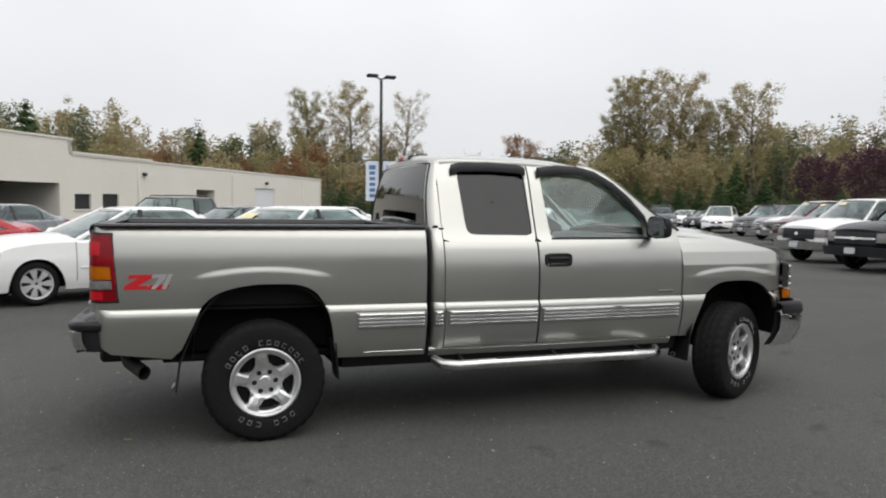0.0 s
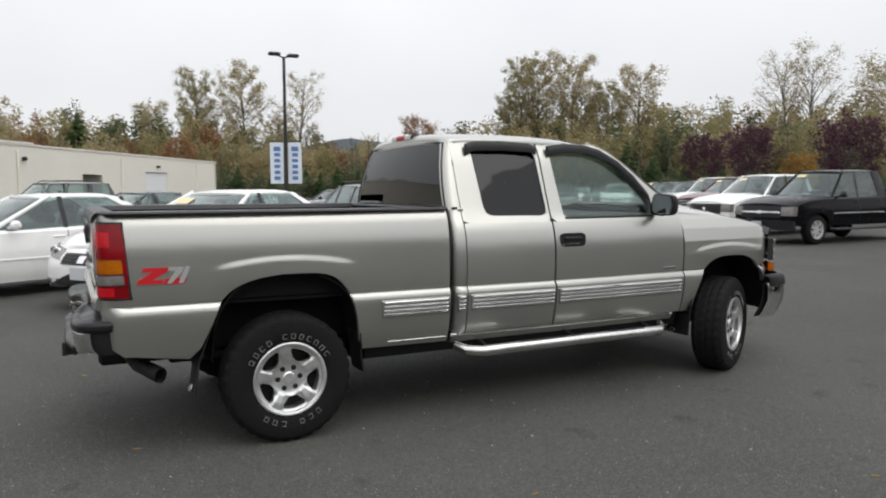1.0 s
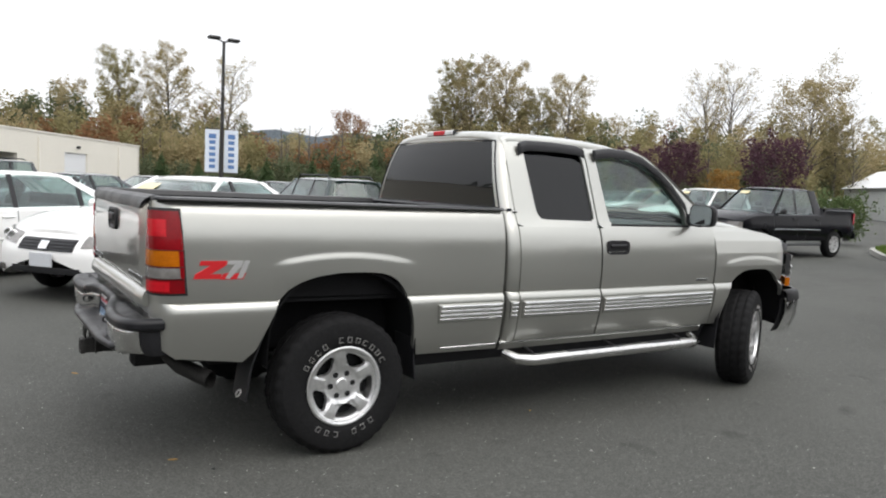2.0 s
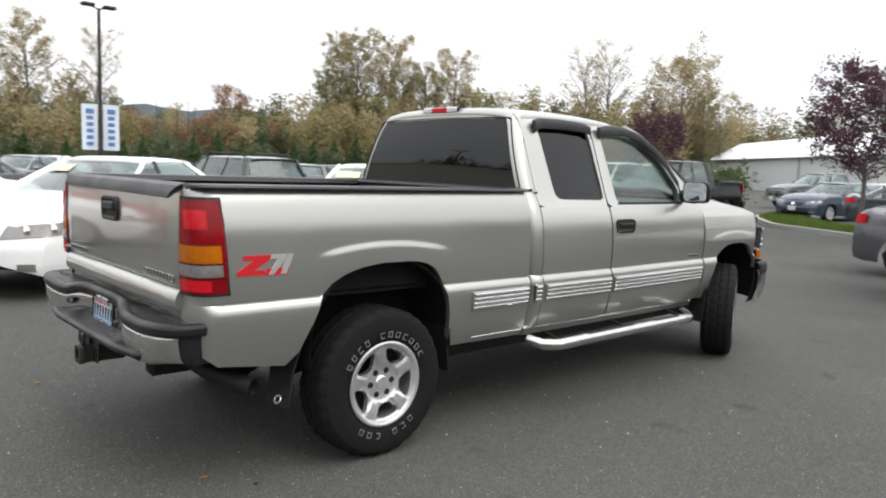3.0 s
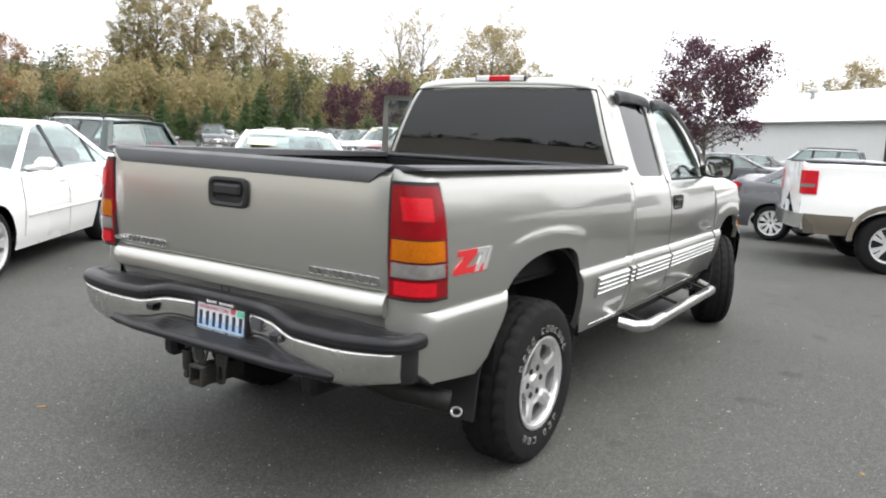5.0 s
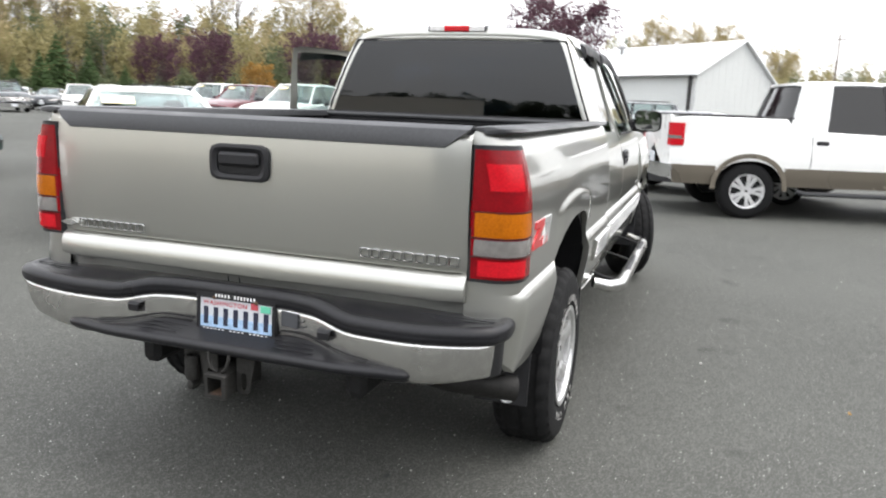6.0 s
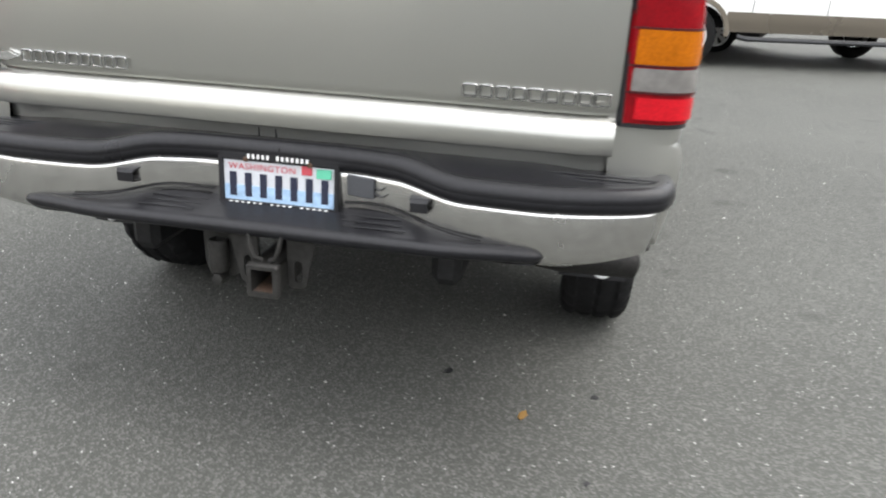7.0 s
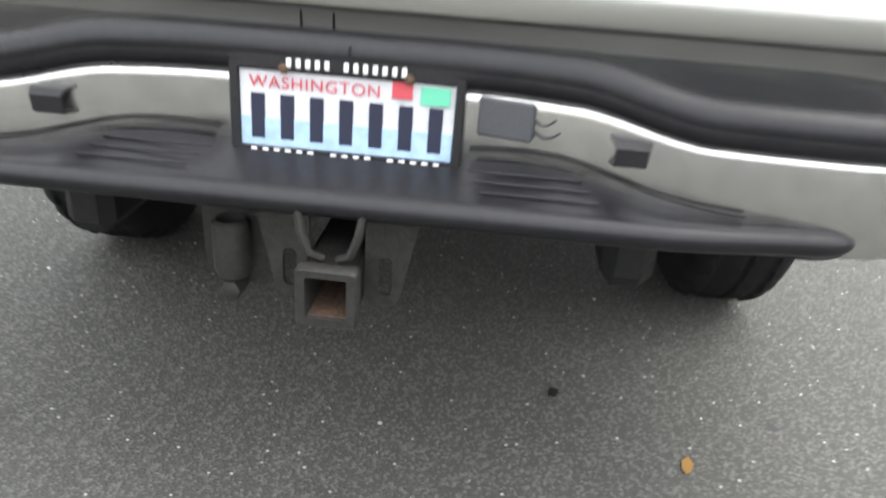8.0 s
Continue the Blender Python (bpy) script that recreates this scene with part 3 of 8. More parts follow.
# bed: floor, front wall, inner walls, wheel boxes
liner = Build()
liner.box((0.03, 0, 0.84), (2.10, 1.62, 0.04))
liner.box((1.075, 0, 1.09), (0.03, 1.66, 0.50), 0.01)
for s in (-1, 1):
    liner.box((0.03, s * 0.81, 1.09), (2.08, 0.03, 0.50), 0.01)
    liner.box((0.01, s * 0.70, 0.96), (0.95, 0.24, 0.22), 0.05)
liner_part = part("bed_liner", liner, BLACK_LINER, truck, "black plastic bed liner")
for k in range(14):
    part("floor_rib", Build().box((0.03, -0.70 + k * 0.1077, 0.868), (2.06, 0.05, 0.016), 0.006), BLACK_LINER, liner_part)
cap = Build()
cap.slab([[(x, -o, z0 + dz + 0.044), (x, -o + 0.008, z0 + dz + 0.053), (x, -o + 0.045, z0 + dz + 0.058), (x, -min(0.80, o - 0.06), z0 + dz + 0.055), (x, -min(0.79, o - 0.07), z0 + dz + 0.03)]
          for x, o, z0, dz in ((-1.036, 0.845, 1.306, -0.006), (-1.030, 0.885, 1.306, -0.002), (-1.012, 0.915, 1.305, 0), (-0.98, 0.936, 1.306, 0), (-0.93, 0.942, 1.307, 0), (0.1, 0.932, 1.312, 0), (1.095, 0.918, 1.317, 0))], (0, 0.012, -0.006))
part("rail_cap", cap, GREY_PLASTIC, truck, "grey-black plastic bed rail cap")
part("rail_cap", cap.mirror_y(), GREY_PLASTIC, truck, "grey-black plastic bed rail cap")
fcap = Build().box((1.085, 0, 1.355), (0.05, 1.6, 0.03), 0.01)
part("front_rail_cap", fcap, GREY_PLASTIC, truck)

# tailgate: profile pushed out to the back by height
TG_FACE = [(0.765, -1.008), (0.790, -1.014), (0.816, -1.020), (0.8195, -1.024), (0.8215, -1.044), (0.8235, -1.053), (0.827, -1.0575), (0.834, -1.0598), (0.846, -1.0615), (0.858, -1.0618), (0.870, -1.0600), (0.882, -1.0560), (0.893, -1.0500), (0.902, -1.0420), (0.908, -1.031), (0.911, -1.016), (0.9135, -1.016), (0.9155, -1.027), (0.922, -1.0305), (0.94, -1.033), (1.00, -1.040), (1.12, -1.046), (1.22, -1.045), (1.28, -1.043), (1.32, -1.038), (1.342, -1.022), (1.348, -0.99)]
rows = []
for z, x in TG_FACE:
    x -= 0.022
    row = []
    for y in spread(-0.792, 0.792, 25):
        e = max(0.0, (abs(y) - 0.765) / 0.027)
        row.append((x + 0.018 * e * e, y, z))
    rows.append(row)
tailgate = part("tailgate", Build().slab(rows, (0.045, 0, 0)), PEWTER, truck, sharp=25)
tcap_rows = []
for z, x in [(1.296, -1.070), (1.325, -1.068), (1.350, -1.052), (1.363, -1.020), (1.360, -0.955)]:
    half = 0.715 + max(0.0, (z - 1.296)) * 1.3
    tcap_rows.append([(x, y, z) for y in spread(-min(half, 0.787), min(half, 0.787), 11)])
for y in (0.03, 0.075):
    part("tailgate_seam", Build().box((-1.0385, y, 0.799), (0.006, 0.003, 0.030), 0.001), DARK_METAL, tailgate)
part("tailgate_cap", Build().slab(tcap_rows, (0.012, 0, -0.004)), GREY_PLASTIC, tailgate, "grey-black plastic tailgate top cap")
# handle: bezel, pocket and paddle
bez = Build()
ol = resample(rounded([(-0.116, -0.062), (0.116, -0.062), (0.116, 0.062), (-0.116, 0.062)], 0.036), 40, (0, 0))
il = resample(rounded([(-0.086, -0.039), (0.086, -0.039), (0.086, 0.039), (-0.086, 0.039)], 0.024), 40, (0, 0))
ol.append(ol[0])
il.append(il[0])
ml = [((a[0] * 0.5 + b[0] * 0.5), (a[1] * 0.5 + b[1] * 0.5)) for a, b in zip(ol, il)]
HZ = 1.207
bez.grid([[(-1.062, u, HZ + w) for u, w in ol], [(-1.080, u * 0.97, HZ + w * 0.96) for u, w in ol], [(-1.083, u, HZ + w) for u, w in ml], [(-1.076, u, HZ + w) for u, w in il], [(-1.066, u, HZ + w) for u, w in il]])
handle = part("tailgate_handle", bez, BLACK_PLASTIC, truck, "black plastic tailgate handle")
part("pocket", Build().box((-1.067, 0, HZ), (0.010, 0.174, 0.082), 0.004), DARK_METAL, handle)
part("paddle", Build().box((-1.079, 0, HZ + 0.012), (0.020, 0.158, 0.046), 0.016), BLACK_PLASTIC, handle)
# name badges: plain raised chrome loops
def badge(y0, y1, z, n, h, x=-1.064):
    """A row of small raised chrome loops between y0 and y1."""
    w = (y1 - y0) / n
    for i in range(n):
        yc, hw, r = y0 + w * (i + 0.5), abs(w) * (0.36 if i % 4 else 0.42), 0.004
        loop = rounded([(-hw, -h / 2), (hw, -h / 2), (hw, h / 2), (-hw, h / 2)], r)
        part("badge_bar", Build().tube([(x, yc + u, z + v) for u, v in loop + loop[:1]], 0.0026, 6, False), BADGE_CHROME, tailgate, "thin chrome badge bar")


badge(-0.437, -0.775, 0.950, 9, 0.027)
badge(0.700, 0.405, 0.948, 9, 0.027)
emb = Build().prism([(-1.068, 0.785, 0.944), (-1.068, 0.757, 0.955), (-1.068, 0.735, 0.955), (-1.068, 0.708, 0.944), (-1.068, 0.735, 0.934), (-1.068, 0.757, 0.934)], (0.010, 0, 0))
part("emblem", emb, CHROME, tailgate)

# tail lamps
LAMP_Z = [(0.905, "red"), (0.972, "clear"), (1.030, "amber"), (1.112, "red"), (1.298, "")]


def lamp_row(z, out, trim=0.0, n=16):
    """Points of the lamp's face at a height, from the tailgate round the corner to the flank."""
    r = 0.095
    x_end = lerp_table([(0.90, -0.886), (1.30, -0.918)], z) - trim
    yo = lerp_table(BED_SKIN, max(z, 0.95)) - 0.001 + out
    xr = -1.046 - out
    pts = [(xr, 0.802 + trim * 0.45), (xr, 0.83)]
    for k in range(n - 5):
        a = math.pi / 2 * k / (n - 6)
        pts.append((xr + r - r * math.cos(a), yo - r + r * math.sin(a)))
    pts += [(x_end - 0.02, yo), (x_end, yo)]
    return [Vector((x, -y, z)) for x, y in pts]


tail_lamps = []
for s in (1, -1):
    fit_side = (lambda b: b) if s == 1 else (lambda b: b.mirror_y())
    hb = Build().slab([lamp_row(z, 0.004) for z in (0.893, 0.91, 1.0, 1.1, 1.2, 1.29, 1.308)], (0.05, 0.04, 0))
    lamp = part("tail_lamp", fit_side(hb), BLACK_PLASTIC, truck, "red, amber and clear tail lamp in dark housing")
    lb = Build().slab([lamp_row(z, 0.006 + 0.004 * math.sin(math.pi * k / 18), 0.011) for k, z in enumerate(spread(0.904, 1.295, 19))], (0.012, 0.010, 0))
    part("red_lens", fit_side(lb), RED_LENS, lamp)
    for (z0, colour), (z1, _) in zip(LAMP_Z[1:], LAMP_Z[2:4]):
        lens = {"amber": AMBER_LENS, "clear": CLEAR_LENS}[colour]
        pb = Build().slab([lamp_row(z, 0.0105 + 0.001 * math.sin(math.pi * k / 4), 0.030) for k, z in enumerate(spread(z0 + 0.004, z1 - 0.004, 5))], (0.006, 0.005, 0))
        part(colour + "_lens", fit_side(pb), lens, lamp)
    rb = Build().slab([lamp_row(z, 0.0115, 0.02)[2:11] for z in spread(1.175, 1.255, 4)], (0.006, 0.005, 0))
    part("bright_reflector", fit_side(rb), BRIGHT_RED_LENS, lamp)
    rb = Build().slab([lamp_row(z, 0.0105, 0.03)[1:12] for z in spread(0.914, 0.962, 4)], (0.006, 0.005, 0))
    part("bright_reflector", fit_side(rb), BRIGHT_RED_LENS, lamp)
    for z in (0.973, 1.031, 1.111):
        db = Build().slab([lamp_row(z + e, 0.0112, 0.012) for e in (-0.0022, 0.0022)], (0.006, 0.005, 0))
        part("dark_divider", fit_side(db), DARK_RED, lamp)

# corner decal: red and silver slanted shapes
dy = -0.957


def decal(points, x0, z0, w, h, y):
    return Build().prism([(x0 + u * w + v * h * 0.30, y, z0 + v * h) for u, v in points], (0, 0.006, 0))


dz, dh, dx = 0.972, 0.088, -0.855
zig = [(0.0, 0.0), (0.52, 0.0), (0.52, 0.26), (0.30, 0.26), (0.55, 0.74), (0.55, 1.0), (0.03, 1.0), (0.03, 0.74), (0.24, 0.74), (0.0, 0.26)]
seven = [(0.60, 0.0), (0.70, 0.0), (0.86, 0.74), (0.86, 1.0), (0.55, 1.0), (0.55, 0.80), (0.72, 0.78)]
one = [(0.84, 0.0), (0.95, 0.0), (1.0, 1.0), (0.90, 1.0)]
under = [(0.52, -0.05), (0.97, -0.05), (1.0, 0.30), (0.55, 0.30)]
for s in (1, -1):
    decal_part = part("side_decal", (lambda b: b if s == 1 else b.mirror_y())(decal(zig, dx, dz, 0.265, dh, dy)), RED_DECAL, truck, "red and silver off-road decal of slanted shapes")
    part("silver_stroke", (lambda b: b if s == 1 else b.mirror_y())(decal(seven, dx, dz, 0.265, dh, dy - 0.001)), SILVER_DECAL, decal_part)
    part("silver_stroke", (lambda b: b if s == 1 else b.mirror_y())(decal(one, dx, dz, 0.265, dh, dy - 0.001)), SILVER_DECAL, decal_part)
    part("red_underline", (lambda b: b if s == 1 else b.mirror_y())(decal(under, dx, dz, 0.265, dh, dy + 0.002)), RED_DECAL, decal_part)

# rear bumper: one chrome face that steps in behind the number plate
STANCE.clear()
BUMP_PLAN = [(0.0, -1.046), (0.20, -1.050), (0.30, -1.072), (0.40, -1.100), (0.50, -1.116), (0.62, -1.121), (0.74, -1.120), (0.82, -1.112), (0.865, -1.098), (0.892, -1.082), (0.904, -1.068), (0.908, -1.056)]


def bump_x(y):
    return smooth_table(BUMP_PLAN, abs(y))


def bump_top(y):
    """The chrome's upper edge rises in the middle."""
    return 0.744 + 0.027 * ease((0.47 - abs(y)) / 0.17) + 0.013 * ease((abs(y) - 0.62) / 0.28)


def bump_low(y):
    """The lower edge climbs towards the ends."""
    return 0.598 + 0.037 * ease((abs(y) - 0.66) / 0.24)


ys = spread(0, 0.20, 9) + spread(0.215, 0.50, 20) + spread(0.53, 0.86, 13) + [0.875, 0.887, 0.896, 0.902, 0.906, 0.908]
ys = [-y for y in reversed(ys)] + ys[1:]
BUMP_PROFILE = [(0.0, 0.008), (0.02, -0.004), (0.05, -0.012), (0.08, -0.0155), (0.12, -0.0165), (0.30, -0.0155), (0.50, -0.0125), (0.70, -0.007), (0.86, 0.0), (0.95, 0.008), (1.0, 0.020)]
rows = []
for down, back in BUMP_PROFILE:
    rows.append([(bump_x(y) + back, y - math.copysign(0.016 * down**2 * ease((abs(y) - 0.80) / 0.1), y), bump_top(y) - down * (bump_top(y) - bump_low(y))) for y in ys])
bumper = part("rear_bumper", Build().slab(rows, (0.015, 0, 0)), DULL_CHROME, truck, "worn chrome rear step bumper", sharp=50)
# black ends, from the chrome forwards to the bed's corners
for s in (1, -1):
    eb = Build().slab([[(-1.058 + e, -0.904 + e * 0.4, z), (-1.030 + e, -0.915 + e * 0.3, z), (-0.99, -0.919 + e * 0.3, z), (-0.955, -0.914 + e * 0.2, z), (-0.925, -0.900, z)] for z, e in ((0.622, 0.040), (0.634, 0.028), (0.68, 0.014), (0.72, 0.004), (0.765, 0.0), (0.775, 0.004))], (0, 0.03, 0))
    part("bumper_end", eb if s == 1 else eb.mirror_y(), BLACK_PLASTIC, bumper)
# upper tread pad with a thick rounded lip that wraps round the ends
wrap = [(-1.040, 0.916), (-1.015, 0.920), (-0.985, 0.921), (-0.950, 0.918)]
edge = [(x, -y) for x, y in reversed(wrap)] + [(bump_x(y), y) for y in ys] + wrap
norms = []
for k in range(len(edge)):
    a, b = edge[max(0, k - 1)], edge[min(len(edge) - 1, k + 1)]
    d = Vector((b[0] - a[0], b[1] - a[1])).normalized()
    norms.append((-d.y, d.x))
PAD_PROFILE = [(0.004, 0.000), (-0.010, 0.001), (-0.020, 0.008), (-0.025, 0.021), (-0.022, 0.035), (-0.012, 0.046), (0.0, 0.050), (0.014, 0.050), (0.022, 0.046), (0.030, 0.045)]
rows = []
for back, up in PAD_PROFILE:
    rows.append([(x - n[0] * back, y - n[1] * back, bump_top(y) + up) for (x, y), n in zip(edge, norms)])
for back, high in ((-1.035, 0.806), (-1.0, 0.813), (-0.93, 0.818)):
    rows.append([(max(back, x + 0.034), math.copysign(min(abs(y), 0.885 - (back + 1.035) * 0.2), y), max(high - 0.016 * ease((abs(y) - 0.6) / 0.3), bump_top(y) + 0.044)) for x, y in edge])
pad = part("top_pad", Build().slab(rows, (0.0, 0, -0.010)), STEP_BLACK, bumper, "black tread pad with rounded lip", sharp=40)
for s in (-1, 1):
    for k in range(4):
        y0 = s * (0.70 + 0.012 * k)
        part("tread_rib", Build().tube([(-1.064 + k * 0.012, y0 + u * 0.19, 0.7935 + k * 0.0036) for u in (-1, -0.5, 0, 0.5, 1)], 0.0022, 6), STEP_BLACK, pad)
part("pad_seam", Build().box((bump_x(0) - 0.006, -0.008, bump_top(0) + 0.020), (0.038, 0.003, 0.036), 0.001), DARK_METAL, pad)
STEP_BACK = [(0.0, 0.676), (0.17, 0.677), (0.22, 0.682), (0.29, 0.684), (0.356, 0.671), (0.42, 0.656), (0.52, 0.646), (0.68, 0.641)]


# lower step: a shelf below the plate, its rounded lip running out into the face
def step_section(y):
    a = abs(y)
    xb, zb = bump_x(y) + 0.004, smooth_table(STEP_BACK, a)
    xl = -1.176 + 0.030 * ease((a - 0.40) / 0.26)
    zl = 0.648
    xm = (xb + xl + 0.03) / 2
    pts = [(xb, zb), (xm, (zb + zl) / 2 - 0.003), (xl + 0.026, zl), (xl + 0.012, zl - 0.003), (xl + 0.003, zl - 0.010), (xl, zl - 0.019), (xl + 0.003, zl - 0.029), (xl + 0.012, zl - 0.036), (xl + 0.03, zl - 0.039), (xb - 0.004, 0.600), (xb + 0.006, 0.606)]
    end = min(1.0, max(0.0, (a - 0.61) / 0.055))
    k = max(0.03, (1 - end**2.4) ** 0.5)
    cx, cz = xl + 0.026, zl - 0.020
    return [(cx + (px - cx) * (k if px < cx else 1.0), math.copysign(min(a, 0.665), y), cz + (pz - cz) * k) for px, pz in pts]


sy = [y for y in ys if abs(y) < 0.60]
tip = [0.61 + 0.055 * math.sin(math.pi / 2 * k / 7) for k in range(8)]
rows = []
for y in [-t for t in reversed(tip)] + sy + tip:
    sec = step_section(y)
    rows.append(sec + sec[:1])
step = part("step_pad", Build().grid(rows), STEP_BLACK, bumper, "black plastic centre step with rounded lip", sharp=60)
for s in (-1, 1):
    for k in range(3):
        part("step_rib", Build().box((-1.098 - 0.019 * k, s * (0.245 + 0.010 * k), 0.6690 - 0.0068 * k), (0.003, 0.15, 0.0026), 0.001), STEP_BLACK, step)
    part("step_seam", Build().tube([Vector(step_section(s * y)[0]).lerp(Vector(step_section(s * y)[1]), 0.35) + Vector((0, 0, 0.0005)) for y in spread(0.18, 0.46, 9)], 0.0016, 6), DARK_METAL, step)
    part("step_seam", Build().tube([Vector(step_section(s * y)[0]) + Vector((-0.021, 0, 0.010)) for y in spread(0.17, 0.52, 13)], 0.0022, 6), DARK_METAL, bumper)
    xk = bump_x(0.37) - 0.012
    lamp_box = Build().slab([[(xk + 0.01, s * 0.344, 0.737), (xk + 0.01, s * 0.396, 0.737)], [(xk - 0.022, s * 0.347, 0.735), (xk - 0.022, s * 0.393, 0.735)], [(xk - 0.031, s * 0.350, 0.728), (xk - 0.031, s * 0.390, 0.728)], [(xk - 0.029, s * 0.350, 0.706), (xk - 0.029, s * 0.390, 0.706)], [(xk + 0.01, s * 0.347, 0.702), (xk + 0.01, s * 0.393, 0.702)]], (0.006, 0, -0.003))
    part("plate_lamp", lamp_box, BLACK_PLASTIC, bumper)
part("blank_cover", Build().box((bump_x(0.215) - 0.020, -0.214, 0.734), (0.008, 0.074, 0.052), 0.003, Matrix.Rotation(radians(-13), 3, "Z")), FADED_RUBBER, bumper)
for y, z, w in ((-0.262, 0.742, 0.030), (-0.266, 0.726, 0.036)):
    part("socket_rim", Build().tube([(bump_x(y + u) - 0.018, y + u, z - 0.010 * math.sin(math.pi * (u + w / 2) / w)) for u in spread(-w / 2, w / 2, 9)], 0.0018, 6), GREY_PLASTIC, bumper)

# number plate in its holder, with plain bars for the writing
plate_m = Matrix.Translation((-1.068, -0.004, 0.7205)) @ Euler((0, radians(3), 0)).to_matrix().to_4x4() @ Matrix.Diagonal((1.0, 0.966, 0.915, 1.0))
ring_o = rounded([(-0.161, -0.078), (0.161, -0.078), (0.161, 0.078), (-0.161, 0.078)], 0.008)
ring_i = rounded([(-0.148, -0.058), (0.148, -0.058), (0.148, 0.056), (-0.148, 0.056)], 0.004)
ring_o.append(ring_o[0])
ring_i.append(ring_i[0])
pf = Build().grid([[(0.014, u, v) for u, v in ring_o], [(-0.005, u, v) for u, v in ring_o], [(-0.007, u * 0.985, v * 0.985) for u, v in ring_o], [(-0.007, u * 1.012, v * 1.012) for u, v in ring_i], [(-0.004, u, v) for u, v in ring_i], [(0.010, u, v) for u, v in ring_i]])
plate = part("plate_holder", pf.moved(plate_m), BLACK_PLASTIC, truck, "black number plate holder with light plate", sharp=30)
part("number_plate", Build().box((0.003, 0, 0), (0.006, 0.310, 0.150), 0.002).moved(plate_m), PLATE_WHITE, plate)


def plate_bar(name, y, z, w, h, mt, depth=0.0015):
    part(name, Build().box((-depth, y, z), (0.003, w, h), 0.0008).moved(plate_m), mt, plate)


for k in range(7):
    plate_bar("dark_bar", 0.123 - k * 0.041, -0.013, 0.019, 0.066, INK)
lettering = bpy.data.curves.new("plate_lettering", "FONT")
lettering.body = "WASHINGTON"
lettering.size, lettering.extrude, lettering.align_x = 0.0245, 0.0006, "CENTER"
lettering.space_character = 1.12
lettering.materials.append(RED_INK)
text_ob = new("plate_lettering", lettering)
text_ob.parent = plate
text_ob.matrix_basis = plate_m @ Matrix(((0, 0, -1, -0.0018), (-1, 0, 0, 0.044), (0, 1, 0, 0.0285), (0, 0, 0, 1)))
plate_bar("red_sticker", -0.076, 0.041, 0.028, 0.024, RED_INK, 0.002)
plate_bar("green_sticker", -0.121, 0.036, 0.040, 0.026, GREEN_INK, 0.002)
for k in range(13):
    if k != 5:
        plate_bar("white_bar", 0.078 - k * 0.0130, 0.067, 0.0065, 0.0125, WHITE_INK, 0.0070)
for k in range(17):
    if k not in (6, 11):
        plate_bar("white_bar", 0.128 - k * 0.0160, -0.0655, 0.0085, 0.0130, WHITE_INK, 0.0070)
plate_bar("blue_wash", 0.0, -0.036, 0.294, 0.042, BLUE_INK, 0.0008)
for s in (-1, 1):
    part("screw", Build().lathe([(0.0, -0.012), (0.006, -0.011), (0.008, -0.006)], 12, (0, s * 0.085, 0.058), "x").moved(plate_m), RUSTY, plate)

STANCE.append(stance)
# tow receiver
HITCH = Matrix.Translation((-0.048, 0.0, 0.040))  # the receiver's place under the bumper
HY, HZ2 = -0.006, 0.447
hitch = Build()
for dy0, dz0, sy0, sz0 in ((0, 0.030, 0.070, 0.008), (0, -0.030, 0.070, 0.008), (0.031, 0, 0.008, 0.068), (-0.031, 0, 0.008, 0.068)):
    hitch.box((-1.08, HY + dy0, HZ2 + dz0), (0.22, sy0, sz0), 0.002)
rc = part("tow_receiver", (hitch).moved(HITCH), STEEL, truck, "rusty steel tow hitch receiver")
sq = rounded([(-0.041, -0.038), (0.041, -0.038), (0.041, 0.038), (-0.041, 0.038)], 0.008)
si = rounded([(-0.026, -0.025), (0.026, -0.025), (0.026, 0.025), (-0.026, 0.025)], 0.003)
sq.append(sq[0])
si.append(si[0])
collar = Build().grid([[(-1.172, HY + u, HZ2 + v) for u, v in sq], [(-1.192, HY + u, HZ2 + v) for u, v in sq], [(-1.196, HY + u * 0.95, HZ2 + v * 0.95) for u, v in sq], [(-1.196, HY + u * 1.05, HZ2 + v * 1.05) for u, v in si], [(-1.190, HY + u, HZ2 + v) for u, v in si], [(-1.10, HY + u, HZ2 + v) for u, v in si]])
part("collar", (collar).moved(HITCH), STEEL, rc, sharp=30)
inn = Build()
inn.box((-1.12, HY, HZ2 - 0.0255), (0.14, 0.050, 0.003))
part("rusty_inside", (inn).moved(HITCH), RUSTY, rc)
part("tube_end", (Build().box((-1.06, HY, HZ2), (0.01, 0.058, 0.058))).moved(HITCH), RUSTY, rc)


def holed_plate(x, outline, hole, centre, t=0.008):
    """An upright steel plate with a slot in it."""
    o, i = resample(outline, 40, centre), resample(hole, 40, centre)
    o.append(o[0])
    i.append(i[0])
    return Build().grid([[(x + t, u, v) for u, v in i], [(x + t, u, v) for u, v in o], [(x, u, v) for u, v in o], [(x, u, v) for u, v in i], [(x + t, u, v) for u, v in i]])


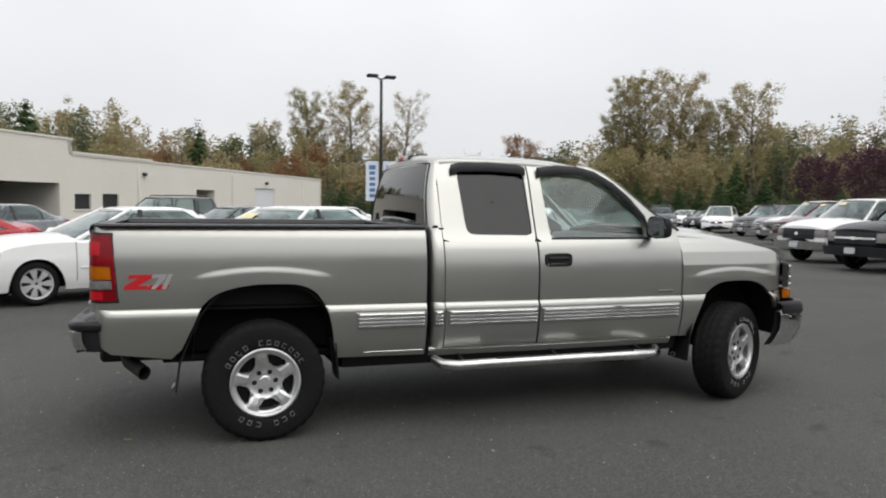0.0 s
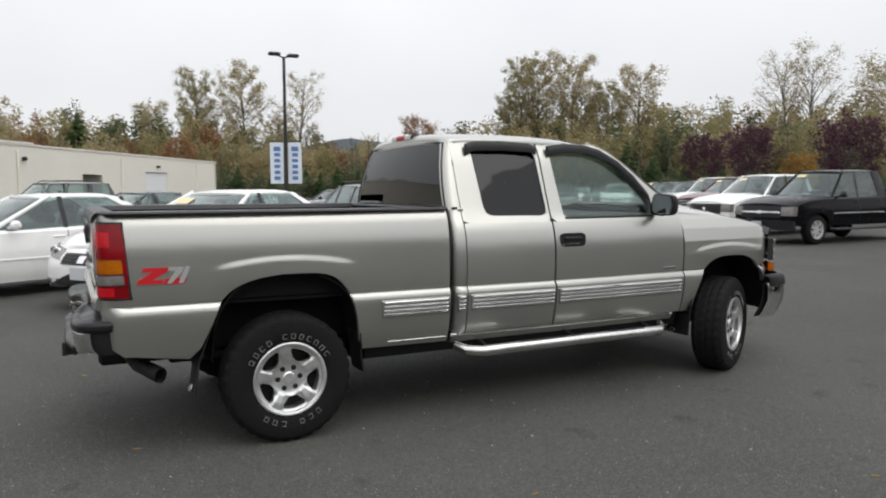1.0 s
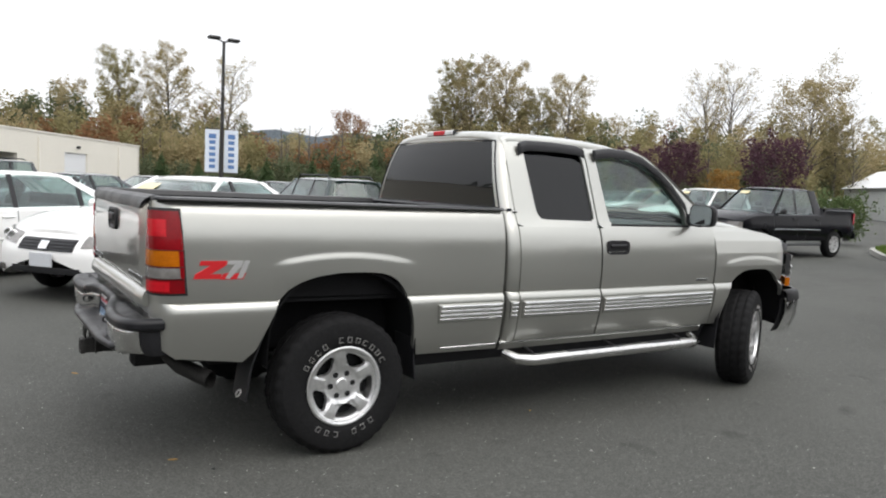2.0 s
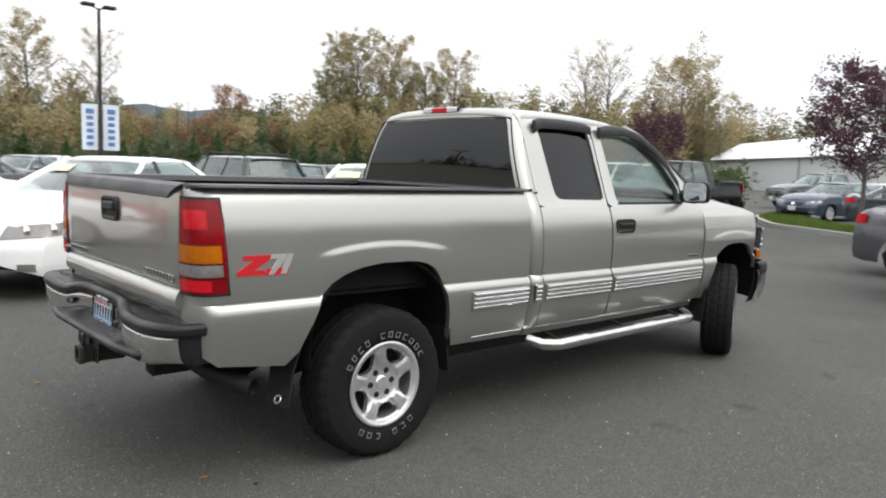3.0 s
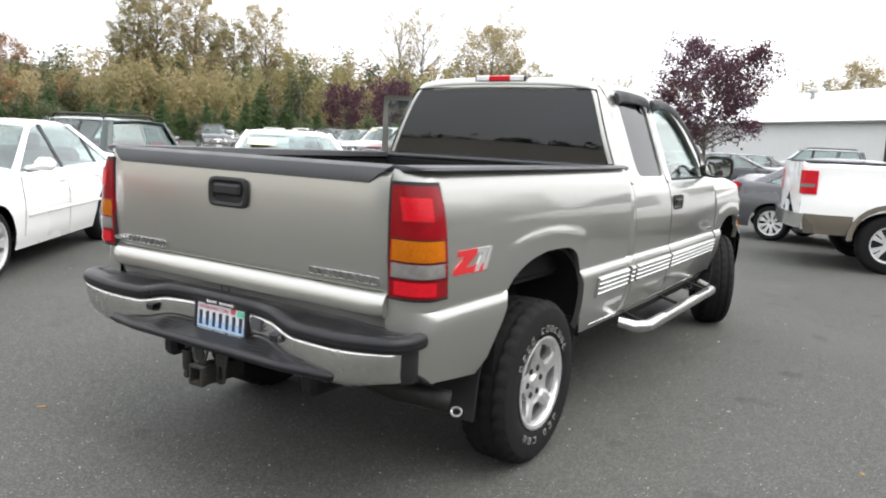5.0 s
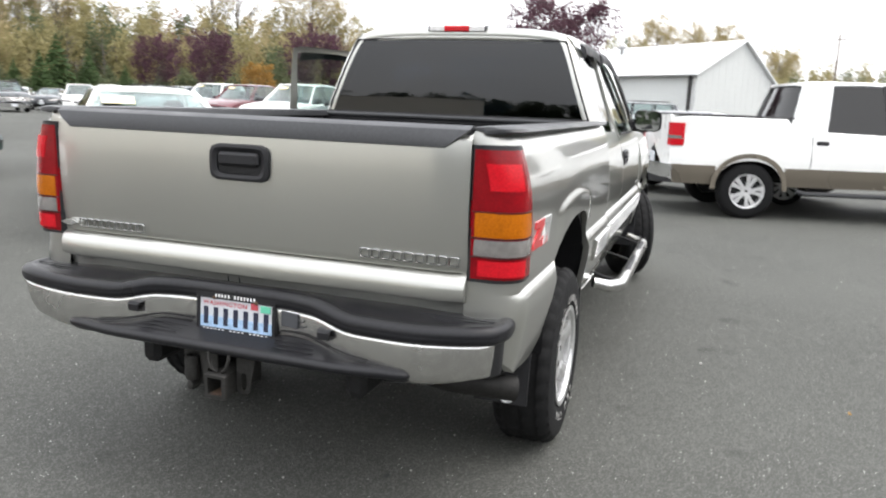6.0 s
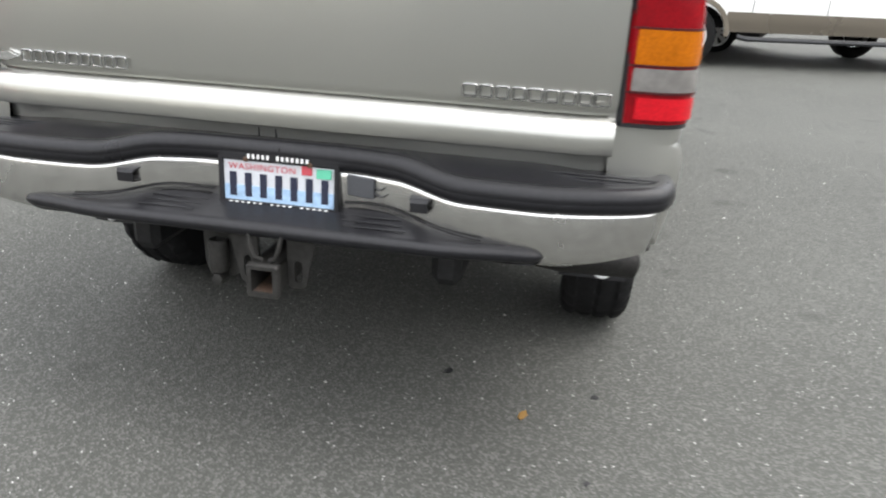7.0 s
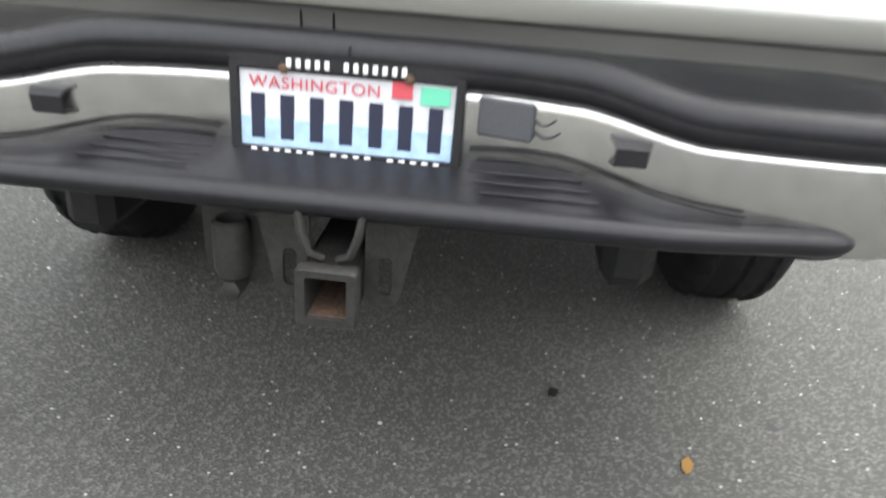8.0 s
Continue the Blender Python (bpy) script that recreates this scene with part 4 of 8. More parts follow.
for s in (-1, 1):
    c = (HY + s * 0.066, 0.452)
    slot = rounded([(c[0] - 0.010, c[1] - 0.026), (c[0] + 0.010, c[1] - 0.026), (c[0] + 0.010, c[1] + 0.026), (c[0] - 0.010, c[1] + 0.026)], 0.009)
    edge = rounded([(HY + s * 0.038, 0.412), (HY + s * 0.085, 0.412), (HY + s * 0.118, 0.565), (HY + s * 0.038, 0.565)], 0.014)
    part("chain_plate", (holed_plate(-1.125, edge, slot, c)).moved(HITCH), STEEL, rc, sharp=30)
    part("chain_loop", (Build().tube([(-1.165, HY + s * 0.044, 0.565), (-1.172, HY + s * 0.037, 0.525), (-1.172, HY + s * 0.027, 0.498), (-1.165, HY + s * 0.010, 0.488)], 0.006, 8)).moved(HITCH), STEEL, rc)
bracket = Build().prism([(-1.085, u, v) for u, v in rounded([(0.094, 0.57), (0.098, 0.405), (0.194, 0.405), (0.198, 0.57)], [0.01, 0.035, 0.035, 0.01])], (0.012, 0, 0))
part("socket_bracket", (bracket).moved(HITCH), STEEL, rc, sharp=30)
part("trailer_socket", (Build().lathe([(0.0, 0.425), (0.022, 0.425), (0.026, 0.435), (0.026, 0.50), (0.020, 0.505)], 16, (-1.105, 0.148, 0.0), "z")).moved(HITCH), STEEL, rc)
part("bolt", (Build().lathe([(0.0, -1.125), (0.014, -1.122), (0.016, -1.11), (0.016, -1.08)], 6, (0, 0.148, 0.408), "x")).moved(HITCH), STEEL, rc)
part("cross_member", (Build().box((-1.03, 0, 0.545), (0.07, 1.1, 0.07), 0.02)).moved(HITCH), DARK_METAL, rc)

# moulding strips on bed, corner and doors
def moulding(x0, x1, slant=0.012):
    """A pewter body moulding with four raised bright ribs."""
    b = Build()
    b.slab([[(x0 + (0.0 if z > 0.78 else slant * (0.79 - z) * 8), -(lerp_table(CAB_SKIN if x0 > 1.1 else BED_SKIN, z) + o), z), (x1, -(lerp_table(CAB_SKIN if x0 > 1.1 else BED_SKIN, z) + o), z)]
            for z, o in ((0.684, 0.001), (0.690, 0.012), (0.790, 0.014), (0.797, 0.001))], (0, 0.012, 0))
    return b


def rib_of(x0, x1, k):
    z = 0.700 + k * 0.0255
    y = lerp_table(CAB_SKIN if x0 > 1.1 else BED_SKIN, z) + 0.013
    return Build().box(((x0 + x1) / 2 + 0.004, -y - 0.003, z + 0.006), (x1 - x0 - 0.02, 0.010, 0.012), 0.004)


for x0, x1 in ((0.595, 1.075), (1.145, 1.212), (1.245, 1.902), (1.935, 3.085)):
    for s in (1, -1):
        if s == -1 and x0 > 1.9:
            continue
        mo = part("side_moulding", moulding(x0, x1) if s == 1 else moulding(x0, x1).mirror_y(), PEWTER, truck)
        for k in range(4):
            part("rib", rib_of(x0, x1, k) if s == 1 else rib_of(x0, x1, k).mirror_y(), CHROME, mo)

# small name bar on each front door
part("door_badge", Build().box((2.975, -(lerp_table(CAB_SKIN, 0.885) + 0.002), 0.885), (0.13, 0.006, 0.018), 0.002), BADGE_CHROME, truck)

# lower chrome strips
for x0, x1 in ((0.655, 1.08), (1.135, 3.03)):
    for s in (1, -1):
        b = Build().box(((x0 + x1) / 2, -(0.888 if x0 > 1.1 else 0.905), 0.522), (x1 - x0, 0.016, 0.014), 0.004)
        part("sill_strip", b if s == 1 else b.mirror_y(), CHROME, truck)

# ---- cab ----


def cab_rear_x(z):
    return smooth_table([(0.5, 1.14), (1.30, 1.128), (1.37, 1.128), (1.45, 1.130), (1.55, 1.139), (1.65, 1.155), (1.75, 1.180), (1.83, 1.208), (1.88, 1.24)], z)


def cab_half(z):
    return lerp_table(CAB_SKIN, z)


def glass_half(z):
    return lerp_table([(1.37, 0.812), (1.812, 0.646), (1.83, 0.640)], z)


def across(u, z, inset=0.003):
    """A place across the rear window, u from -1 to 1."""
    g = glass_half(z) - inset
    return u * g


zs = [0.52, 0.60, 0.68, 0.76, 0.80, 0.834, 0.842, 0.847, 0.851, 0.856, 0.862, 0.95, 1.05, 1.15, 1.22, 1.28, 1.305, 1.34, 1.37, 1.45, 1.55, 1.65, 1.72, 1.78, 1.815, 1.84]
for s in (1, -1):
    rows = []
    for z in zs:
        h = cab_half(z)
        xr = cab_rear_x(z)
        r = 0.062
        row = [(1.222, -h, z), (xr + r, -h, z)]
        for k in range(1, 8):
            a = math.pi / 2 * k / 7
            row.append((xr + r - r * math.sin(a), -(h - r + r * math.cos(a)), z))
        edge = min(glass_half(z), h - r - 0.005)
        row.append((xr, -edge, z))
        rows.append(row)
    cb = Build().slab(rows, (0.012, 0.012, 0))
    part("cab_corner", cb if s == 1 else cb.mirror_y(), PEWTER, truck, sharp=30)
# panel below the rear window and header above
b = Build().slab([[(cab_rear_x(z), y, z) for y in spread(-0.81, 0.81, 9)] for z in (0.9, 1.1, 1.3, 1.372)], (0.02, 0, 0))
part("cab_back", b, PEWTER, truck)


def glass_x(u, z):
    return cab_rear_x(z) + 0.004 - 0.018 * (1 - u * u)


def glass_top(u):
    return 1.806 + 0.016 * (1 - u * u)


rg = Build().slab([[(glass_x(u, z), across(u, z), z) for u in spread(-1, 1, 17) for z in [1.374 + (glass_top(u) - 1.374) * v]] for v in spread(0, 1, 9)], (0.006, 0, 0))
rear_glass = part("rear_window", rg, TINT_GLASS, truck, "dark tinted rear window", sharp=60)
ring = [(u, 1.373) for u in spread(-1, 1, 11)] + [(1, z) for z in spread(1.41, 1.78, 6)] + [(u, glass_top(u)) for u in spread(1, -1, 11)] + [(-1, z) for z in spread(1.78, 1.41, 6)]
gz = Build().tube([(glass_x(u, z) - 0.003, across(u, z, 0.0), z) for u, z in ring + ring[:1]], 0.005, 6, False)
part("window_seal", gz, BLACK_PLASTIC, rear_glass)

# roof, with the band over the rear window
ROOF_Z = [(1.24, 1.884), (1.35, 1.892), (1.6, 1.898), (1.95, 1.896), (2.2, 1.878), (2.38, 1.846), (2.48, 1.812)]
rows = []
for x, zc in [(1.206, 1.822), (1.198, 1.836), (1.200, 1.856), (1.214, 1.874)] + [(x, smooth_table(ROOF_Z, x)) for x in (1.24, 1.29, 1.36, 1.5, 1.7, 1.9, 2.05, 2.2, 2.3, 2.4, 2.47)]:
    row = []
    for u in spread(-1, 1, 25):
        e = abs(math.sin(u * math.pi / 2))
        y = math.copysign(e, u) * 0.668 if u else 0.0
        z = zc - 0.062 * (1 - max(0.0, 1 - e**3.2) ** 0.5)
        bow = -0.018 * (1 - e * e) * max(0.0, min(1.0, (1.36 - x) / 0.12))
        row.append((x + bow + 0.02 * e**6 * max(0.0, min(1.0, (1.30 - x) / 0.08)), y, z))
    rows.append(row)
part("roof", Build().slab(rows, (0, 0, -0.02)), PEWTER, truck, sharp=40)
# high stop lamp: red middle between clear ends
def stop_piece(y0, y1, out):
    return Build().slab([[(1.176 - out + dx2 + 0.10 * y ** 2, y, z) for y in spread(y0, y1, 7)] for dx2, z in ((0.006, 1.856), (0.0, 1.860), (0.0, 1.884), (0.012, 1.892), (0.05, 1.896))], (0.02, 0, -0.004))


SY = 0.0
stop = part("stop_lamp", stop_piece(SY - 0.180, SY + 0.180, 0.0), GREY_PLASTIC, truck, "high-mounted stop lamp, red between clear ends")
part("red_lens", stop_piece(SY - 0.075, SY + 0.075, 0.007), BRIGHT_RED_LENS, stop)
for s in (-1, 1):
    part("clear_end", stop_piece(min(SY + s * 0.078, SY + s * 0.168), max(SY + s * 0.078, SY + s * 0.168), 0.007), FROST_LENS, stop)
# small oval badge on the cab's corner
part("corner_badge", Build().prism([(1.180 + u, -(cab_half(1.362) + 0.004), 1.362 + w) for u, w in rounded([(-0.022, -0.010), (0.022, -0.010), (0.022, 0.010), (-0.022, 0.010)], 0.01)], (0, 0.008, 0)), CHROME, truck)
part("corner_badge", Build().prism([(1.180 + u, -(cab_half(1.362) + 0.006), 1.362 + w) for u, w in rounded([(-0.016, -0.006), (0.010, -0.006), (0.010, 0.006), (-0.016, 0.006)], 0.004)], (0, 0.004, 0)), INK, truck)


def upper_frame(outer, inner, centre, n=64):
    """The painted frame round a side window."""
    o, i = resample(outer, n, centre), resample(inner, n, centre)
    o.append(o[0])
    i.append(i[0])
    m = [((a[0] + b[0]) / 2, (a[1] + b[1]) / 2) for a, b in zip(o, i)]

    def p(u, w, inset=0.0):
        return Vector((u, -(cab_half(w) - inset), w))

    return Build().slab([[p(*q) for q in o], [p(*q) for q in m], [p(*q) for q in i], [p(q[0], q[1], 0.018) for q in i]], (0, 0.03, 0))


def glass_pane(loop, inset, centre, n=48):
    o = resample(loop, n, centre)
    o.append(o[0])
    rings = []
    for f in (1.0, 0.66, 0.33, 0.02):
        rings.append([Vector((centre[0] + (u - centre[0]) * f, -(cab_half(centre[1] + (w - centre[1]) * f) - inset), centre[1] + (w - centre[1]) * f)) for u, w in o])
    return Build().slab(rings, (0, 0.005, 0))


REAR_WIN = rounded([(1.402, 1.310), (1.893, 1.306), (1.882, 1.770), (1.372, 1.765)], [0.06, 0.04, 0.05, 0.03])
REAR_OUT = rounded([(1.228, 1.26), (1.912, 1.26), (1.912, 1.842), (1.228, 1.842)], 0.004)
FRONT_WIN = rounded([(2.032, 1.292), (2.845, 1.286), (2.838, 1.40), (2.66, 1.605), (2.50, 1.718), (2.30, 1.765), (2.008, 1.768)], [0.03, 0.02, 0.03, 0.1, 0.12, 0.1, 0.03])
FRONT_OUT = rounded([(1.924, 1.26), (3.118, 1.26), (3.118, 1.345), (2.93, 1.465), (2.70, 1.66), (2.54, 1.775), (2.42, 1.822), (1.924, 1.842)], [0.004, 0.004, 0.01, 0.05, 0.05, 0.05, 0.03, 0.004])


def door_lower(x0, x1, top=1.262):
    xs = spread(x0, x1, 12)
    return Build().slab(side_columns(xs, CAB_SKIN, lambda x: 0.532, lambda x: top), (0, 0.04, 0))


def visor(points):
    """A smoked rain visor along a window's top edge."""
    rows = []
    for k, (o, dz2) in enumerate(((0.004, 0.036), (0.030, 0.026), (0.040, 0.0), (0.040, -0.030))):
        rows.append([Vector((x, -(cab_half(z) + o * e), z + dz2 * (0.5 + 0.5 * e))) for x, z, e in points])
    return Build().slab(rows, (0, 0.004, -0.003))


def door_set(parent, s, which, window=None):
    """One side's door: lower skin, window frame, glass, seal, visor and handle."""
    g = (lambda b: b) if s == 1 else (lambda b: b.mirror_y())
    if which == "rear":
        d = part("rear_door", g(door_lower(1.231, 1.911)), PEWTER, parent, sharp=20)
        part("window_frame", g(upper_frame(REAR_OUT, REAR_WIN, (1.62, 1.54))), PEWTER, d, sharp=30)
        part("window_pane", g(glass_pane(REAR_WIN, 0.012, (1.62, 1.54))), SIDE_TINT, d, "dark tinted window pane", sharp=60)
        pts = [(1.325, 1.735, 0.4), (1.335, 1.765, 1.0), (1.40, 1.785, 1), (1.62, 1.792, 1), (1.84, 1.785, 1), (1.885, 1.768, 1.0), (1.892, 1.738, 0.4)]
    else:
        d = part("front_door", g(door_lower(1.925, 3.117)), PEWTER, parent, sharp=20)
        part("window_frame", g(upper_frame(FRONT_OUT, window or FRONT_WIN, (2.32, 1.50))), PEWTER, d, sharp=30)
        part("window_pane", g(glass_pane(window or FRONT_WIN, 0.012, (2.32, 1.50))), CLEAR_GLASS, d, "clear door window pane", sharp=60)
        pts = [(1.985, 1.735, 0.4), (1.995, 1.768, 1), (2.15, 1.790, 1), (2.32, 1.785, 1), (2.46, 1.752, 1), (2.60, 1.672, 1), (2.72, 1.565, 1), (2.83, 1.43, 0.9), (2.86, 1.36, 0.3)]
        ho = resample(rounded([(1.962, 1.082), (2.176, 1.082), (2.176, 1.182), (1.962, 1.182)], 0.035), 32, (2.069, 1.132))
        hi = resample(rounded([(1.985, 1.104), (2.153, 1.104), (2.153, 1.160), (1.985, 1.160)], 0.022), 32, (2.069, 1.132))
        ho.append(ho[0])
        hi.append(hi[0])
        yh = cab_half(1.132)
        hb = Build().slab([[(u, -yh + 0.004, w) for u, w in ho], [(u, -yh - 0.008, 1.132 + (w - 1.132) * 0.95) for u, w in ho], [(u, -yh - 0.008, w) for u, w in hi], [(u, -yh + 0.004, w) for u, w in hi]], (0, 0.006, 0))
        hb.box((2.069, -yh - 0.0015, 1.132), (0.172, 0.004, 0.060), 0.001)
        hd = part("door_handle", g(hb), BLACK_PLASTIC, d, "black plastic door handle")
        part("handle_grip", g(Build().box((2.069, -yh - 0.008, 1.143), (0.155, 0.018, 0.026), 0.008)), BLACK_PLASTIC, d)
        part("keyhole", g(Build().lathe([(0.0, -yh - 0.010), (0.008, -yh - 0.009), (0.009, -yh + 0.004)], 12, (1.985, 0, 1.100))), CHROME, d)
    part("rain_visor", g(visor(pts)), BLACK_PLASTIC, d, "dark smoked window visor", sharp=50)
    if which == "front":
        part("belt_seal", g(Build().box((2.44, -cab_half(1.287) - 0.002, 1.286), (0.81, 0.012, 0.018), 0.004)), BLACK_PLASTIC, d)
        mb = Build()
        mb.box((2.865, -0.895, 1.335), (0.06, 0.09, 0.09), 0.02)
        mb.tube([(2.86, -0.90, 1.325), (2.86, -0.98, 1.315), (2.865, -1.03, 1.33)], [0.035, 0.032, 0.035], 10)
        mir = part("mirror", g(mb), BLACK_PLASTIC, d, "black folding door mirror")
        rows = []
        for xx, f in ((2.815, 1.0), (2.83, 1.06), (2.87, 1.05), (2.91, 0.90), (2.935, 0.62), (2.942, 0.1)):
            lp = resample(rounded([(-0.098, -0.072), (0.10, -0.080), (0.10, 0.080), (-0.09, 0.088)], 0.045), 28, (0, 0))
            lp.append(lp[0])
            rows.append([(2.822 + (xx - 2.815) * 0.72 + 0.10 * (u + 0.1), -0.995 - u * f, 1.368 + w * f * 0.94) for u, w in lp])
        part("mirror_shell", g(Build().grid(rows)), BLACK_PLASTIC, d)
        lp = resample(rounded([(-0.089, -0.064), (0.091, -0.071), (0.091, 0.071), (-0.082, 0.078)], 0.04), 28, (0, 0))
        part("mirror_glass", g(Build().prism([(2.822 + 0.10 * (u + 0.1), -0.995 - u, 1.368 + w) for u, w in lp], (0.004, 0, 0))), MIRROR, d)
    return d


for s in (1, -1):
    door_set(truck, s, "rear")
door_set(truck, 1, "front")
# driver's door stands open: hinged at its front edge
WIDE_WIN = rounded([(1.985, 1.285), (2.90, 1.280), (2.89, 1.40), (2.68, 1.62), (2.51, 1.745), (2.32, 1.795), (1.955, 1.800)], [0.03, 0.02, 0.03, 0.1, 0.12, 0.1, 0.03])
open_door = door_set(truck, -1, "front", WIDE_WIN)
turn = Matrix.Translation((3.117, 0.94, 0)) @ Matrix.Rotation(radians(-50), 4, "Z") @ Matrix.Translation((-3.117, -0.94, 0))
open_door.matrix_basis = turn
inner_trim = Build().slab([[(x, 0.895, z) for x in spread(1.95, 3.05, 5)] for z in (0.58, 0.8, 1.0, 1.24)], (0, -0.03, 0))
part("inner_trim", inner_trim, TRIM_GREY, open_door, "grey inner door trim")
for x0, x1, zz in ((1.935, 3.085, 0),):
    mo = part("side_moulding", moulding(x0, x1).mirror_y(), PEWTER, open_door)

# black gap between bed and cab, sill, firewall, floor
dark = Build()
dark.box((1.11, 0, 0.93), (0.02, 1.70, 0.80))
dark.box((2.1, 0, 0.56), (2.0, 1.70, 0.06), 0.02)
dark.box((3.15, 0, 0.95), (0.03, 1.66, 0.72))
part("cab_floor", dark, BLACK_LINER, truck)
for s in (1, -1):
    rk = Build().slab([[(x, -y, z) for x in (1.13, 2.0, 3.06)] for y, z in ((0.86, 0.535), (0.885, 0.532), (0.892, 0.515), (0.87, 0.475), (0.82, 0.455))], (0, 0.03, 0.004))
    part("rocker_sill", rk if s == 1 else rk.mirror_y(), PEWTER, truck)

# windscreen and pillars
rows = []
for t in spread(0, 1, 9):
    x0, z0 = 2.455 + (3.13 - 2.455) * t, 1.808 + (1.335 - 1.808) * t + 0.035 * math.sin(math.pi * t)
    half = 0.60 + (0.79 - 0.60) * t
    rows.append([(x0 + 0.14 * (1 - (u * u)) * (0.35 + 0.65 * t), u * half, z0) for u in spread(-1, 1, 13)])
part("windscreen", Build().slab(rows, (-0.005, 0, -0.004)), CLEAR_GLASS, truck, "clear windscreen", sharp=60)
for s in (1, -1):
    pil = Build().slab([[(2.40, -0.640, 1.846), (2.47, -0.600, 1.822)], [(2.55, -0.690, 1.782), (2.62, -0.640, 1.752)], [(2.72, -0.745, 1.665), (2.79, -0.69, 1.635)], [(2.95, -0.825, 1.470), (3.02, -0.765, 1.44)], [(3.13, -0.875, 1.350), (3.16, -0.81, 1.330)]], (-0.01, 0.02, -0.02))
    part("windscreen_pillar", pil if s == 1 else pil.mirror_y(), PEWTER, truck)

    emb2 = Build().box((1.222, -0.858, 1.350), (0.036, 0.008, 0.015), 0.003)
    part("pillar_emblem", emb2 if s == 1 else emb2.mirror_y(), BADGE_CHROME, truck)

# fenders, bonnet, nose
F_ARCH = (3.637, 0.398, 0.50, 0.953, 3.3)
F_FLARE = (3.60, 1.060, 0.36)


def fender_top(x):
    return lerp_table([(3.12, 1.318), (3.35, 1.298), (3.55, 1.272), (3.80, 1.235), (3.95, 1.195), (4.06, 1.14), (4.11, 1.09)], x)


def fender_sill(x):
    return lerp_table([(3.1, 0.53), (3.25, 0.53), (3.98, 0.70), (4.1, 0.78)], x)


def fender_bottom(x):
    za = arch_bottom(x, *F_ARCH)
    return max(za, fender_sill(x)) if za else fender_sill(x)


F_SKIN = [(0.47, 0.89), (0.62, 0.935), (0.72, 0.955), (0.79, 0.962), (0.805, 0.9615), (0.820, 0.958), (0.834, 0.952), (0.842, 0.946), (0.847, 0.941), (0.851, 0.937), (0.856, 0.941), (0.862, 0.944), (0.98, 0.952), (1.08, 0.948), (1.18, 0.925), (1.25, 0.890), (1.32, 0.84)]
for s in (1, -1):
    cols = side_columns(arch_xs(3.637, 0.398, 3.123, 4.10), F_SKIN, fender_bottom, fender_top, F_FLARE, fender_sill)
    for col in cols:
        for p in col:
            if p.x > 3.9:
                p.y += 0.9 * (p.x - 3.9) ** 2 * 3.2
    fb = Build().slab(cols, (0, 0.03, 0), keep=solid_cells(cols))
    part("front_fender", fb if s == 1 else fb.mirror_y(), PEWTER, truck, sharp=20)
rows = []
for x in spread(3.12, 4.30, 14):
    zt = lerp_table([(3.12, 1.33), (3.55, 1.30), (3.9, 1.24), (4.1, 1.16), (4.22, 1.08), (4.30, 0.98)], x)
    half = lerp_table([(3.12, 0.86), (3.8, 0.88), (4.0, 0.84), (4.2, 0.72), (4.30, 0.60)], x)
    rows.append([(x + (0.0 if x < 4.1 else 0.12 * (1 - u * u)), u * half, zt - 0.03 * abs(u) ** 6 + 0.045 * (1 - u * u) + 0.02 * max(0, 1 - abs(abs(u) - 0.5) * 6)) for u in spread(-1, 1, 25)])
part("bonnet", Build().slab(rows, (0, 0, -0.02)), PEWTER, truck, sharp=40)
part("bonnet_deflector", Build().slab([[(4.06, -0.90, 1.10), (4.12, -0.86, 1.15)], [(4.30, -0.55, 1.10), (4.35, -0.52, 1.17)], [(4.42, 0.0, 1.10), (4.47, 0.0, 1.18)], [(4.30, 0.55, 1.10), (4.35, 0.52, 1.17)], [(4.06, 0.90, 1.10), (4.12, 0.86, 1.15)]], (0.006, 0, 0.0)), BLACK_PLASTIC, truck, "dark bonnet deflector")
nose = Build().slab([[(4.36 - 0.30 * abs(u) ** 4, u * 0.66, z) for u in spread(-1, 1, 15)] for z in (0.74, 0.85, 1.0, 1.10)], (-0.05, 0, 0))
grl = part("grille", nose, BLACK_PLASTIC, truck)
part("grille_bar", Build().slab([[(4.375 - 0.30 * abs(u) ** 4, u * 0.66, z) for u in spread(-1, 1, 15)] for z in (0.90, 0.95)], (-0.02, 0, 0)), CHROME, grl)
for s in (1, -1):
    hl = Build().slab([[(4.115, -0.905, z), (4.165, -0.870, z), (4.215, -0.79, z), (4.26, -0.64, z)] for z in (0.880, 0.94, 1.00, 1.065)], (-0.03, 0.02, 0))
    hd = part("headlamp", hl if s == 1 else hl.mirror_y(), LAMP_SMOKE, truck, "dark headlamp with bright reflectors over an amber turn lamp")
    tl = Build().slab([[(4.110, -0.915, z), (4.165, -0.880, z), (4.22, -0.79, z), (4.265, -0.64, z)] for z in (0.795, 0.83, 0.862)], (-0.03, 0.02, 0))
    part("turn_lamp", tl if s == 1 else tl.mirror_y(), AMBER_LENS, hd)
    for z, h in ((1.035, 0.050), (0.955, 0.036), (0.905, 0.020)):
        rb = Build().box((4.150, -0.885, z), (0.016, 0.075, h), 0.007, Matrix.Rotation(radians(-50), 3, "Z"))
        part("reflector", rb if s == 1 else rb.mirror_y(), CHROME, hd)
rows = []
FB = [(0.0, 4.50), (0.5, 4.45), (0.75, 4.36), (0.88, 4.27), (0.945, 4.16), (0.955, 4.04)]
fy = spread(-0.955, 0.955, 41)
for z, o in ((0.70, -0.03), (0.685, 0.0), (0.64, 0.012), (0.55, 0.004), (0.46, -0.045), (0.415, -0.09)):
    rows.append([(smooth_table(FB, abs(y)) + o, y, z) for y in fy])
fbp = part("front_bumper", Build().slab(rows, (-0.02, 0, 0)), CHROME, truck, "chrome front bumper with black top pad")
